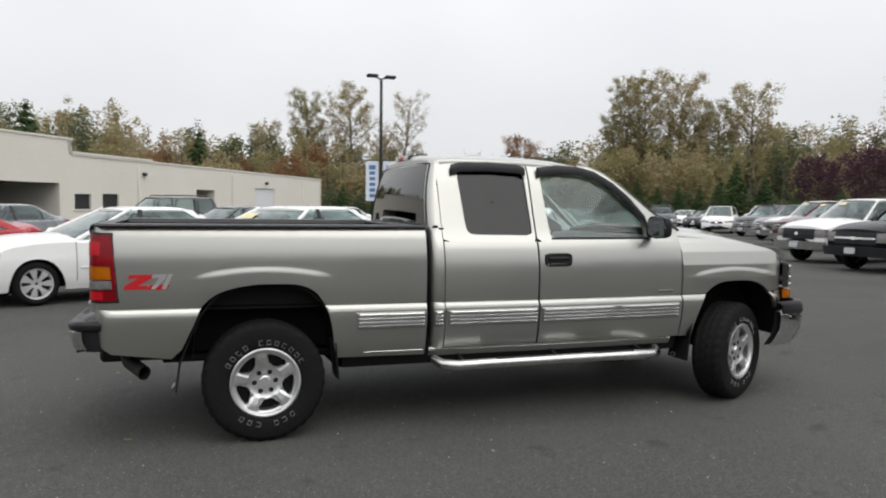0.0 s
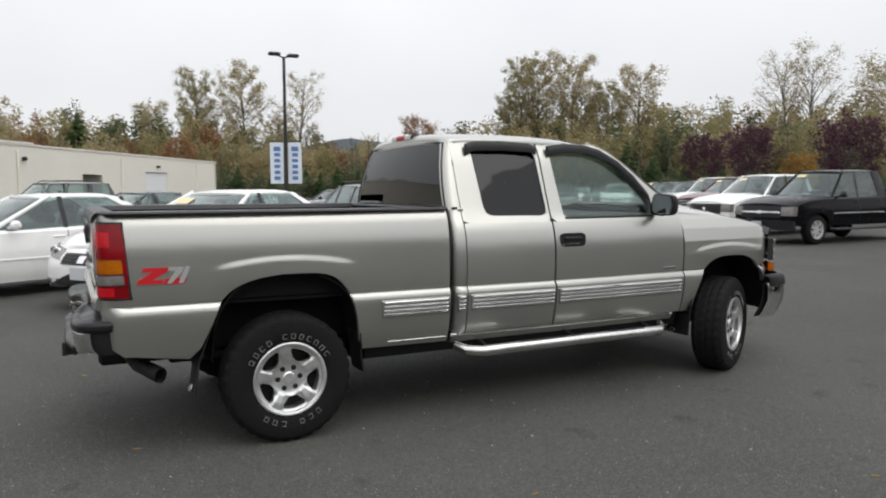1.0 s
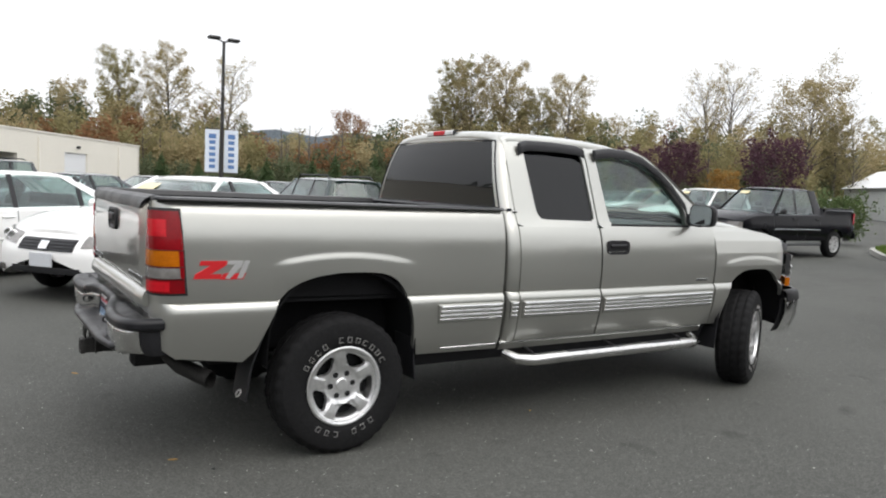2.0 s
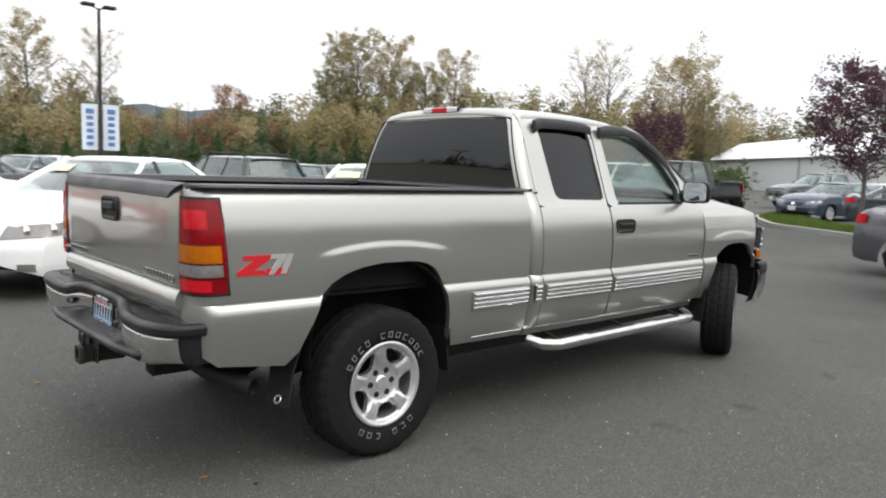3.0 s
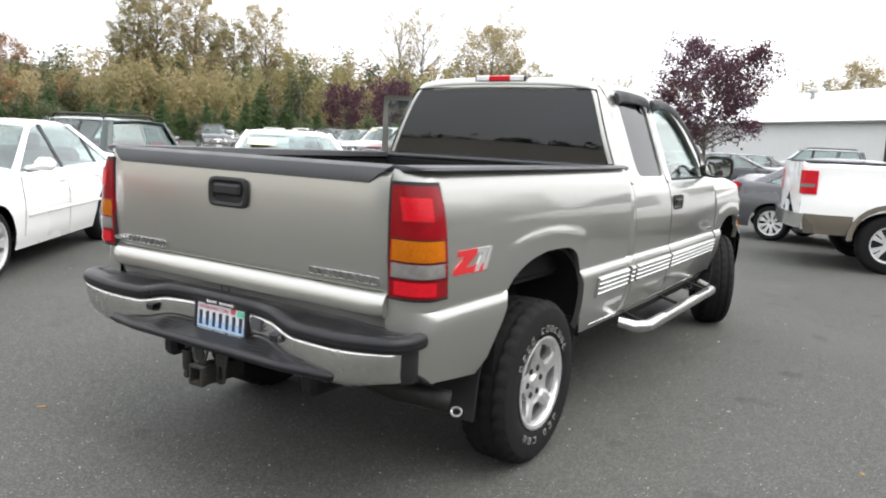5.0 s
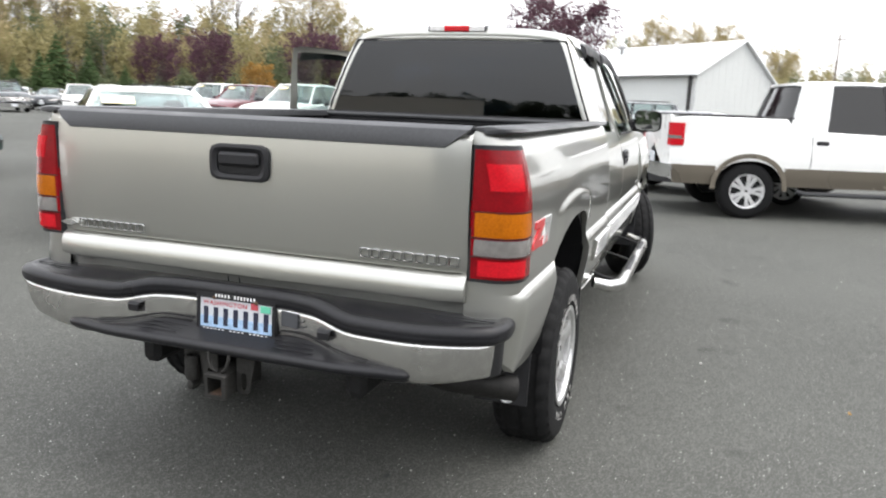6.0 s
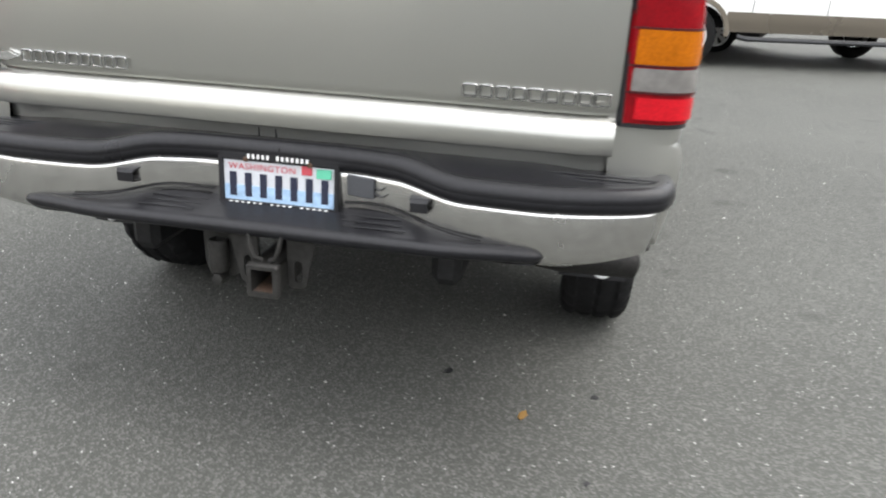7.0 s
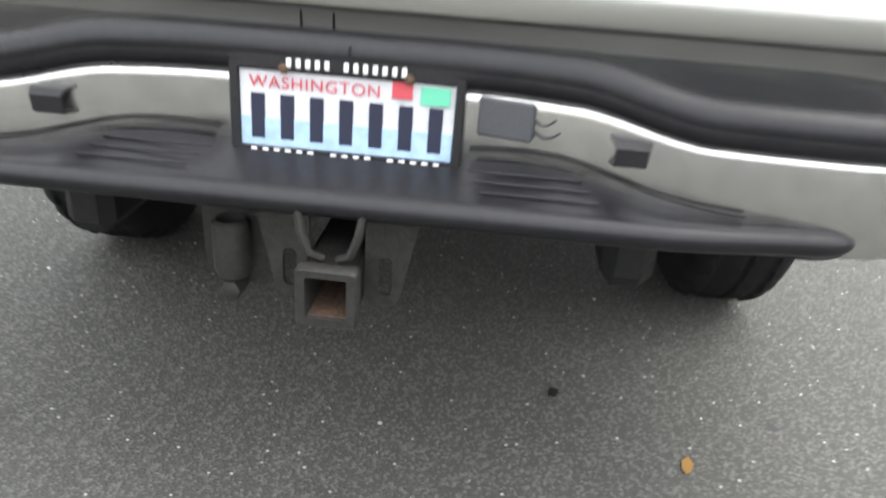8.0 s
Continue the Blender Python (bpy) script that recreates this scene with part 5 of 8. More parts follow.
# black sheet added behind the chrome so that its inside stays dark
part("inner_face", Build().slab([[(smooth_table(FB, abs(y)) + o - 0.032, y * 0.972, z) for y in fy] for z, o in ((0.69, 0.0), (0.60, 0.0), (0.50, -0.03), (0.422, -0.085))], (-0.01, 0, 0)), BLACK_LINER, fbp)
part("top_pad", Build().slab([[(smooth_table(FB, abs(y)) + o, y * 1.004, z) for y in fy] for z, o in ((0.668, 0.012), (0.680, 0.022), (0.735, 0.010), (0.758, -0.012), (0.770, -0.06))], (-0.015, 0, 0)), BLACK_PLASTIC, fbp)

# wheel wells, frame rails, axles
for cx, hw in ((0.01, 0.46), (3.625, 0.43)):
    for s in (-1, 1):
        well = Build()
        n = 14
        rows = []
        for k in range(n + 1):
            a = math.pi * k / n
            rows.append([(cx - hw * math.cos(a), s * y, 0.50 + 0.50 * math.sin(a) ** 0.7) for y in (0.93, 0.55)])
        well.slab(rows, (0, 0, 0.02))
        well.box((cx, s * 0.56, 0.75), (0.9, 0.02, 0.45))
        part("wheel_well", well, BLACK_LINER, truck, "black inner wheel well")
for s in (-1, 1):
    part("frame_rail", Build().box((1.6, s * 0.42, 0.52), (5.3, 0.08, 0.14), 0.02), DARK_METAL, truck)
    part("leaf_spring", Build().box((0.0, s * 0.50, 0.47), (1.3, 0.07, 0.05), 0.015), DARK_METAL, truck)
    part("shock_absorber", Build().tube([(-0.05, s * 0.42, 0.85), (0.12, s * 0.48, 0.36)], 0.03, 8), DARK_METAL, truck)
part("cross_member", Build().box((2.2, 0, 0.48), (1.2, 0.9, 0.10), 0.03), DARK_METAL, truck)
part("rear_cross_member", Build().box((-0.75, 0, 0.58), (0.5, 1.2, 0.12), 0.04), DARK_METAL, truck)
# pan, tank and gearbox are added to block light and darken below the truck
pan = Build().slab([[(x, y, z) for y, z in ((-0.87, 0.50), (-0.84, 0.42), (-0.60, 0.385), (0.0, 0.37), (0.60, 0.385), (0.84, 0.42), (0.87, 0.50))] for x in (0.52, 1.0, 1.6, 2.2, 2.8, 3.12)], (0, 0, 0.05))
part("floor_pan", pan, BLACK_LINER, truck, "black pan added to deepen the shade under the cab")
part("fuel_tank", Build().box((0.95, 0.34, 0.42), (0.85, 0.44, 0.20), 0.05), BLACK_LINER, truck)
part("gearbox", Build().box((2.1, 0, 0.40), (0.9, 0.34, 0.20), 0.06), DARK_METAL, truck)
part("spare_wheel", Build().lathe([(0.05, 0.56), (0.20, 0.54), (0.30, 0.48), (0.36, 0.50), (0.37, 0.60), (0.33, 0.68)], 28, (-0.62, 0.0, 0.0), "z"), RUBBER, truck)
part("engine_pan", Build().box((3.65, 0, 0.50), (0.9, 0.8, 0.22), 0.06), DARK_METAL, truck)
axle = Build().tube([(0, -0.72, 0.375), (0, 0.72, 0.375)], 0.045, 10)
axle.lathe([(0.0, -0.16), (0.10, -0.14), (0.15, -0.06), (0.15, 0.06), (0.10, 0.14), (0.0, 0.16)], 16, (0, 0, 0.375))
part("rear_axle", axle, DARK_METAL, truck)
part("front_axle", Build().tube([(3.645, -0.72, 0.39), (3.645, 0.72, 0.39)], 0.05, 10), DARK_METAL, truck)

# tube steps
for s in (1, -1):
    tb = Build().tube([(1.16, -0.90, 0.455), (1.20, -0.99, 0.435), (1.28, -1.04, 0.432), (1.5, -1.05, 0.437), (2.6, -1.05, 0.437), (2.78, -1.045, 0.434), (2.86, -1.0, 0.437), (2.90, -0.92, 0.455)], [0.030, 0.034, 0.036, 0.036, 0.036, 0.036, 0.034, 0.030], 14)
    st = part("side_step", tb if s == 1 else tb.mirror_y(), DULL_CHROME, truck, "chrome tubular side step with black tread")
    for xb in (1.35, 2.05, 2.75):
        bkt = Build().tube([(xb, -1.03, 0.43), (xb, -0.80, 0.49)], 0.012, 6)
        part("bracket", bkt if s == 1 else bkt.mirror_y(), DARK_METAL, st)
    for a, b2 in ((1.55, 2.05), (2.30, 2.62)):
        tr = Build()
        tr.slab([[(x, -1.05 + 0.030 * math.cos(q), 0.437 + 0.0385 * math.sin(q) + 0.001) for x in spread(a, b2, 4)] for q in spread(0.5, 2.6, 6)], (0, 0, -0.004))
        part("tread", tr if s == 1 else tr.mirror_y(), BLACK_PLASTIC, st)

# mud flaps and exhaust
for s in (1, -1):
    for pts, nm in (([(-0.405, 0.83), (-0.470, 0.66), (-0.530, 0.50), (-0.556, 0.345)], 0), ([(0.455, 0.60), (0.47, 0.48), (0.485, 0.36)], 1), ([(3.235, 0.75), (3.215, 0.60), (3.20, 0.46), (3.185, 0.335)], 0)):
        w0 = 0.70
        fl = Build().slab([[(x, -(0.935 if x > 3 or not k else 0.905), z), (x - 0.005, -0.85, z), (x, -w0, z)] for k, (x, z) in enumerate(pts)], (0.010, 0, 0))
        part("mud_flap", fl if s == 1 else fl.mirror_y(), BLACK_PLASTIC, truck, "black mud flap")
ex = Build().tube([(0.5, -0.40, 0.50), (-0.35, -0.46, 0.56), (-0.80, -0.50, 0.545), (-0.88, -0.58, 0.520), (-0.85, -0.70, 0.495), (-0.74, -0.90, 0.462)], 0.040, 16, False)
ex.tube([(-0.83, -0.74, 0.488), (-0.74, -0.90, 0.462)], 0.034, 16, False)
part("exhaust_pipe", ex, EXHAUST, truck, "dull steel exhaust tailpipe")
for s in (1, -1):
    hook = Build().tube([(-0.568 + 0.010 * math.sin(a), -0.832 + 0.024 * math.cos(a), 0.372 + 0.014 * math.sin(a)) for a in spread(0, 2 * math.pi, 14)], 0.0045, 6, False)
    part("flap_hook", hook if s == 1 else hook.mirror_y(), ALLOY, truck)
    hook = Build().tube([(3.176 + 0.006 * math.sin(a), -0.775 + 0.026 * math.cos(a), 0.362 + 0.013 * math.sin(a)) for a in spread(0, 2 * math.pi, 9)], 0.004, 6, False)
    part("flap_hook", hook if s == 1 else hook.mirror_y(), ALLOY, truck)


# wheels
STANCE.clear()


def wheel_parts(m, r_tyre=0.386, w=0.245):
    """A wheel with its outer face towards -y of the pose m: tyre and rim, each with sub-parts."""
    h = w / 2
    rim_r = 0.215
    prof = [(rim_r, h - 0.02), (rim_r + 0.012, h - 0.008), (rim_r + 0.05, h - 0.001), (0.30, h + 0.002), (0.340, h - 0.004), (0.352, h - 0.006), (0.360, h - 0.012), (r_tyre - 0.014, h - 0.020), (r_tyre - 0.004, h - 0.036), (r_tyre, h - 0.05)]
    tread = [(r_tyre, y) for y in (-0.066, -0.060, -0.054, -0.038, -0.016, -0.010, -0.004, 0.004, 0.010, 0.016, 0.038, 0.054, 0.060, 0.066)]
    ring_pts = [(r, -y, 0) for r, y in prof] + [(r, y, 1) for r, y in tread] + [(r, y, 0) for r, y in prof[::-1]]
    n = 160
    rows = []
    for r, y, kind in ring_pts:
        row = []
        for k in range(n + 1):
            a = 2 * math.pi * (k % n) / n
            cut = 0.0
            if kind:
                q = abs(y)
                if 0.052 < q < 0.067 or q < 0.0075:
                    cut = 0.008
                elif (k + int(y * 160)) % 5 == 0:
                    cut = 0.007
            elif r > 0.358 and (k % 5) in (0, 1):
                cut = 0.006
            row.append(((r - cut) * math.cos(a), y, (r - cut) * math.sin(a)))
        rows.append(row)
    tyre = part("tyre", Build().grid(rows), RUBBER, truck, "black all-terrain tyre with pale raised sidewall shapes", sharp=40)
    tyre.matrix_basis = m

    def arc(a0, a1, count, skip, ring):
        for k in range(count):
            if k in skip:
                continue
            lb = Build()
            a = radians(a0 + (a1 - a0) * k / (count - 1))
            rot = Matrix.Rotation(-a + math.pi / 2, 3, "Y")
            c = Vector((math.cos(a) * ring, -h + 0.001, math.sin(a) * ring))
            for off, sz in (((0, 0, 0.0135), (0.026, 0.005, 0.0028)), ((0, 0, -0.0135), (0.026, 0.005, 0.0028)), ((-0.0112, 0, 0), (0.0028, 0.005, 0.030)), ((0.0112, 0, 0), (0.0028, 0.005, 0.030))):
                if k % 3 == 2 and off[0] > 0:
                    continue
                lb.box(c + rot @ Vector(off), sz, 0.001, rot)
            part("pale_sidewall_shape", lb, WHITE_RUBBER, tyre)

    arc(152, 30, 12, (4,), 0.257)
    arc(-124, -52, 7, (3,), 0.267)
    rb = Build().lathe([(rim_r, -h + 0.012), (rim_r + 0.006, -h + 0.004), (rim_r - 0.003, -h + 0.001), (rim_r - 0.016, -h + 0.006), (0.194, -h + 0.018), (0.190, -h + 0.05), (0.187, 0.02), (0.182, h - 0.03)], 60)
    rim = part("rim", rb, ALLOY, truck, "polished five-spoke alloy rim")
    rim.matrix_basis = m
    radii = [0.036, 0.045, 0.06, 0.085, 0.098, 0.108, 0.116, 0.124, 0.132, 0.142, 0.152, 0.160, 0.168, 0.174, 0.180, 0.185, 0.196]
    deep = [lerp_table([(0.036, 0.044), (0.09, 0.044), (0.108, 0.030), (0.16, 0.018), (0.205, 0.016)], r) for r in radii]
    na = 180
    def spoke_dip(r, k):
        """The face falls away towards the openings."""
        a = abs((k / na * 360 + 45) % 72 - 36)
        return 0.007 * ease((29 - a) / 8) * ease((r - 0.098) / 0.02) * ease((0.196 - r) / 0.012)

    rows = [[(r * math.cos(2 * math.pi * k / na), -h + d + spoke_dip(r, k), r * math.sin(2 * math.pi * k / na)) for k in range(na + 1)] for r, d in zip(radii, deep)]

    def keep(i, j):
        r = (radii[i] + radii[i + 1]) / 2
        if r < 0.110 or r > 0.181:
            return True
        a = ((j + 0.5) / na * 360 + 45) % 72 - 36
        half = lerp_table([(0.110, 8), (0.120, 14), (0.134, 19), (0.152, 22.5), (0.168, 23.5), (0.176, 21), (0.182, 15)], r)
        return abs(a) > half

    part("spoke_face", Build().slab(rows, (0, 0.030, 0), keep=keep), ALLOY, rim, sharp=35)
    part("brake_disc", Build().lathe([(0.02, -0.01), (0.19, -0.01), (0.19, 0.05)], 32), DARK_METAL, rim)
    part("hub_cap", Build().lathe([(0.0, -h + 0.034), (0.030, -h + 0.034), (0.036, -h + 0.039), (0.038, -h + 0.05)], 24), ALLOY, rim)
    for k in range(6):
        a = radians(60 * k + 4)
        part("lug_hole", Build().lathe([(0.0, -h + 0.0400), (0.0150, -h + 0.0400), (0.0165, -h + 0.046)], 12, (0.067 * math.cos(a), 0, 0.066 * math.sin(a))), DARK_METAL, rim)


def truck_wheel(x, y, z, turn_deg):
    wheel_parts(Matrix.Translation((x, y, z)) @ Matrix.Rotation(radians(turn_deg), 4, "Z"))


truck_wheel(0.0, -0.835, 0.383, 0)
truck_wheel(0.0, 0.835, 0.383, 180)
truck_wheel(3.645, -0.835, 0.385, 25)
truck_wheel(3.645, 0.835, 0.385, 205)

# cabin
for yy in (-0.38, 0.38):
    sb = Build()
    sb.box((2.15, yy, 0.86), (0.52, 0.52, 0.18), 0.06)
    rot = Matrix.Rotation(radians(-14), 3, "Y")
    sb.box((1.90, yy, 1.17), (0.16, 0.52, 0.60), 0.06, rot)
    sb.box((1.80, yy, 1.54), (0.10, 0.27, 0.18), 0.04, rot)
    part("front_seat", sb, SEAT_CLOTH, truck, "dark grey cloth front seat")
sb = Build()
sb.box((1.42, 0, 0.86), (0.42, 1.40, 0.16), 0.05)
sb.box((1.27, 0, 1.12), (0.12, 1.40, 0.46), 0.05)
part("rear_bench", sb, SEAT_CLOTH, truck, "dark grey cloth rear bench")
db = Build().slab([[(2.72, y, 1.12), (2.74, y, 1.22), (2.85, y, 1.27), (3.12, y, 1.29)] for y in spread(-0.80, 0.80, 5)], (0, 0, -0.1))
part("dashboard", db, DASH, truck)
sw = Build().tube([(2.62 - 0.07 * math.sin(a), 0.38 + 0.185 * math.cos(a), 1.20 + 0.17 * math.sin(a)) for a in spread(0, 2 * math.pi, 25)], 0.014, 8, False)
sw.box((2.63, 0.38, 1.20), (0.05, 0.14, 0.12), 0.03)
sw.tube([(2.63, 0.38, 1.20), (2.80, 0.38, 1.14)], 0.03, 8)
for a in (0.3, math.pi - 0.3, -math.pi / 2):
    sw.tube([(2.63, 0.38, 1.20), (2.62 - 0.07 * math.sin(a), 0.38 + 0.185 * math.cos(a), 1.20 + 0.17 * math.sin(a))], 0.012, 6)
part("steering_wheel", sw, DASH, truck)
# ---------------- parked cars ----------------
# Local axes of a car: origin on the ground under the front axle, x forward, y to its left.
def road_wheel(parent, r, w, spokes, metal):
    """One wheel, outer face towards -y: tyre, with a rim under it."""
    h = w / 2
    rr = r * (0.61 if r > 0.38 else 0.68)
    twin = r > 0.38  # trucks have paired spokes
    prof = [(rr, h - 0.02), (rr + 0.01, h - 0.005), (r * 0.85, h), (r - 0.02, h - 0.02), (r - 0.003, h - 0.045), (r, 0)]
    prof = [(a, -b) for a, b in prof] + [(a, b) for a, b in prof[-2::-1]]
    tyre = part("tyre", Build().lathe(prof, 40), RUBBER, parent, "black road tyre")
    rb = Build().lathe([(rr, -h + 0.012), (rr + 0.004, -h + 0.003), (rr - 0.012, -h + 0.008), (rr - 0.02, -h + 0.03), (rr - 0.02, h - 0.03)], 40)
    radii = [0.02, 0.05, 0.075, rr * 0.5, rr * 0.66, rr * 0.82, rr - 0.012]
    na = 120
    rows = [[(q * math.cos(2 * math.pi * k / na), -h + 0.018 + 0.02 * abs(q / rr - 0.75), q * math.sin(2 * math.pi * k / na)) for k in range(na + 1)] for q in radii]

    def keep(i, j):
        q = (radii[i] + radii[i + 1]) / 2
        if q < 0.08 or q > rr * 0.92:
            return True
        per = 360 / spokes
        a = ((j + 0.5) / na * 360) % per - per / 2
        if twin and abs(a) > per * 0.45 and q > rr * 0.45:
            return False
        return abs(a) > per * (0.16 + 0.05 * q / rr)

    rb.slab(rows, (0, 0.02, 0), keep=keep)
    part("rim", rb, metal, tyre, "alloy rim")
    # dark backing disc puts the shade between the spokes into the colour
    part("brake_disc", Build().lathe([(0.02, -h + 0.07), (rr - 0.022, -h + 0.07), (rr - 0.022, -h + 0.09)], 24), DARK_METAL, tyre)
    return tyre


def clone_part(src, parent, m):
    """A further part of the same kind with its sub-parts, sharing meshes."""
    c = src.copy()
    scene.collection.objects.link(c)
    c.parent = parent
    c.matrix_basis = m
    for ch in src.children:
        d = ch.copy()
        scene.collection.objects.link(d)
        d.parent = c
    return c


CAR_TYPES = {
    # front overhang, wheelbase, rear overhang, half width, wheel radius, belt z, roof z, sill z, bonnet table, greenhouse (base front, roof front, roof rear, base rear), roof half width
    "sedan": dict(fo=0.95, wb=2.78, ro=1.08, hw=0.91, r=0.325, belt=0.96, roof=1.455, sill=0.22, nose=0.745, bonnet=0.99, tail=1.06, boot=True, g=(-0.62, -1.52, -2.55, -3.35), rh=0.56, doors=(-0.55, -1.62, -2.62)),
    "compact": dict(fo=0.85, wb=2.61, ro=0.98, hw=0.86, r=0.31, belt=0.98, roof=1.47, sill=0.22, nose=0.72, bonnet=0.99, tail=1.08, boot=True, g=(-0.45, -1.35, -2.25, -3.05), rh=0.53, doors=(-0.45, -1.50, -2.42)),
    "wagon": dict(fo=0.90, wb=2.60, ro=0.95, hw=0.87, r=0.335, belt=1.02, roof=1.60, sill=0.28, nose=0.80, bonnet=1.05, tail=1.03, boot=False, g=(-0.55, -1.35, -3.25, -3.50), rh=0.58, doors=(-0.5, -1.5, -2.45)),
    "van": dict(fo=0.95, wb=3.03, ro=1.08, hw=0.98, r=0.34, belt=1.05, roof=1.76, sill=0.26, nose=0.80, bonnet=1.08, tail=1.08, boot=False, g=(-0.15, -1.35, -3.85, -4.05), rh=0.66, doors=(-0.35, -1.55, -2.8)),
    "suv": dict(fo=0.92, wb=2.85, ro=1.0, hw=0.95, r=0.37, belt=1.14, roof=1.80, sill=0.36, nose=0.90, bonnet=1.17, tail=1.14, boot=False, g=(-0.60, -1.25, -3.55, -3.78), rh=0.64, doors=(-0.55, -1.6, -2.6)),
    "crew": dict(fo=0.98, wb=3.53, ro=1.12, hw=0.99, r=0.39, belt=1.22, roof=1.95, sill=0.48, nose=1.02, bonnet=1.24, tail=1.40, boot=None, g=(-0.62, -1.32, -2.74, -2.93), rh=0.68, doors=(-0.55, -1.66, -2.72)),
    "pickup": dict(fo=0.98, wb=3.75, ro=1.18, hw=0.98, r=0.40, belt=1.26, roof=1.89, sill=0.46, nose=1.02, bonnet=1.26, tail=1.32, boot=None, g=(-0.62, -1.32, -2.62, -2.78), rh=0.66, doors=(-0.55, -1.62, -2.62)),
}


def make_car(name, kind, paint, label, m, lower=None, group="", glass=None, sticker=False, rack=False, plate_front=True, spokes=7, bumper_mt=None, bars=3, bar_mt=None):
    s = CAR_TYPES[kind]
    glass = glass or CAR_GLASS
    car = thing(name, label, {"sedan": "car", "compact": "car", "wagon": "car", "van": "minivan", "suv": "suv", "pickup": "pickup truck", "crew": "pickup truck"}[kind], group, m=m)
    x0, x1 = s["fo"], -s["wb"] - s["ro"]
    hw, belt = s["hw"], s["belt"]
    g0, g1, g2, g3 = s["g"]

    truckish = kind in ("pickup", "crew")
    zc = 0.46 if not truckish else 0.72
    plan_f, plan_r = (0.27, 0.17) if not truckish else (0.13, 0.03)
    rake_f, rake_r = (0.17, 0.10 if s["boot"] else 0.05) if not truckish else (0.05, 0.0)

    def clamp(v):
        return max(0.0, min(1.0, v))

    def warp(x, y, z, out=0.0):
        """Rounds the nose and the tail, in plan and from the side."""
        ef, er = clamp((x - (x0 - 0.7)) / 0.7), clamp(((x1 + 0.6) - x) / 0.6)
        u = min(1.05, abs(y) / hw)
        x2 = x
        x2 -= ef**1.5 * plan_f * u**2.6 + ef**2 * (rake_f * clamp((z - zc) / (s["nose"] - zc)) ** 2.4 + 0.10 * clamp((zc - 0.12 - z) / 0.3))
        x2 += er**1.5 * plan_r * u**2.6 + er**2 * (rake_r * clamp((z - 0.6) / (s["tail"] - 0.6)) ** 2.0 + 0.08 * clamp((zc - 0.10 - z) / 0.3))
        return Vector((x2 + out * (ef - er), y * (1 + out * 0.8), z))

    def half(x):
        e = max((x - (x0 - 0.55)) / 0.55, ((x1 + 0.45) - x) / 0.45, 0.0)
        return hw * (1 - 0.09 * e**2.2)

    def shoulder(x):
        if x > g0:
            t = (x - g0) / (x0 - g0)
            return s["bonnet"] - 0.02 - (s["bonnet"] - s["nose"]) * t**2.6
        if x < g3 and s["boot"] is not None:
            t = (g3 - x) / (g3 - x1)
            return belt + (s["tail"] - belt) * min(1, t * 2.5) * 0.8 - (0.10 * t**4 if s["boot"] else 0.0)
        if x < g3 - 0.04:
            return s["tail"]
        return lerp_table([(g3, belt + 0.03), (g0, belt - 0.01)], x)

    def bottom(x):
        for cx in (0.0, -s["wb"]):
            z = arch_bottom(x, cx, s["r"] + 0.075, s["sill"] - 0.02, s["r"] * 2 + 0.035, 2.3)
            if z:
                return max(z, s["sill"])
        e = max((x - (x0 - 0.3)) / 0.3, ((x1 + 0.3) - x) / 0.3, 0)
        return s["sill"] + 0.04 * e

    def skin_y(x, z):
        q = (z - s["sill"]) / (belt - s["sill"])
        return half(x) * lerp_table([(0, 0.945), (0.18, 0.985), (0.45, 1.0), (0.62, 0.997), (0.70, 0.985), (1.0, 0.955)], q)

    xs = set()
    for cx in (0.0, -s["wb"]):
        hh = s["r"] + 0.075
        for k in range(17):
            xs.add(round(cx - hh * 1.001 * math.cos(math.pi * k / 16), 4))
    xs |= {round(v, 4) for v in spread(x1, x0, 40)} | {g0, g3}
    xs = sorted(xs)
    rows = []
    for x in xs:
        h, zb, zs2 = half(x), bottom(x), shoulder(x)
        pts = []
        nz = 12
        for k in range(nz):
            z = zb + (zs2 - 0.05 - zb) * k / (nz - 1)
            pts.append((skin_y(x, z), z))
        open_top = x > g0 or x < g3
        crown = (0.055 if open_top else 0.0) if not (truckish and x < g3) else -0.01
        top_in = 0.012 if open_top else 0.0
        pts += [(h * 0.935, zs2 - 0.022), (h * 0.90, zs2 - 0.004), (h * 0.84, zs2 + top_in), (h * 0.6, zs2 + top_in + crown * 0.6), (h * 0.3, zs2 + top_in + crown * 0.92), (0.0, zs2 + top_in + crown)]
        rows.append([(x, -y, z) for y, z in pts] + [(x, y, z) for y, z in pts[-2::-1]])

    def caps(row):
        zm = (row[0][2] + row[len(row) // 2][2]) / 2
        return [[(x, y * f, zm + (z - zm) * f) for x, y, z in row] for f in (0.85, 0.65, 0.45, 0.25, 0.03)]

    rows = caps(rows[0])[::-1] + rows + caps(rows[-1])
    body_b = Build().grid([[warp(*p) for p in r] for r in rows])
    body = part("body", body_b, paint, car, sharp=30)
    # greenhouse
    rz, rh, hb = s["roof"], s["rh"], hw * 0.90
    rt = rz - 0.05

    def gy(z):
        t = (z - belt) / (rt - belt)
        return hb + (rh - hb) * t

    zz = spread(belt - 0.03, rt, 6)

    def gx(z, a, b):
        t = (z - belt) / (rt - belt)
        return a + (b - a) * t

    for sg in (-1, 1):
        rows = [[(gx(z, g0 - 0.06, g1 - 0.03) * (1 - u) + gx(z, g3 + 0.10, g2 + 0.06) * u, sg * (gy(z) + 0.012 * math.sin(math.pi * u)), z) for u in spread(0, 1, 9)] for z in zz]
        part("side_window", Build().slab(rows, (0, -sg * 0.006, 0)), glass, car, sharp=60)
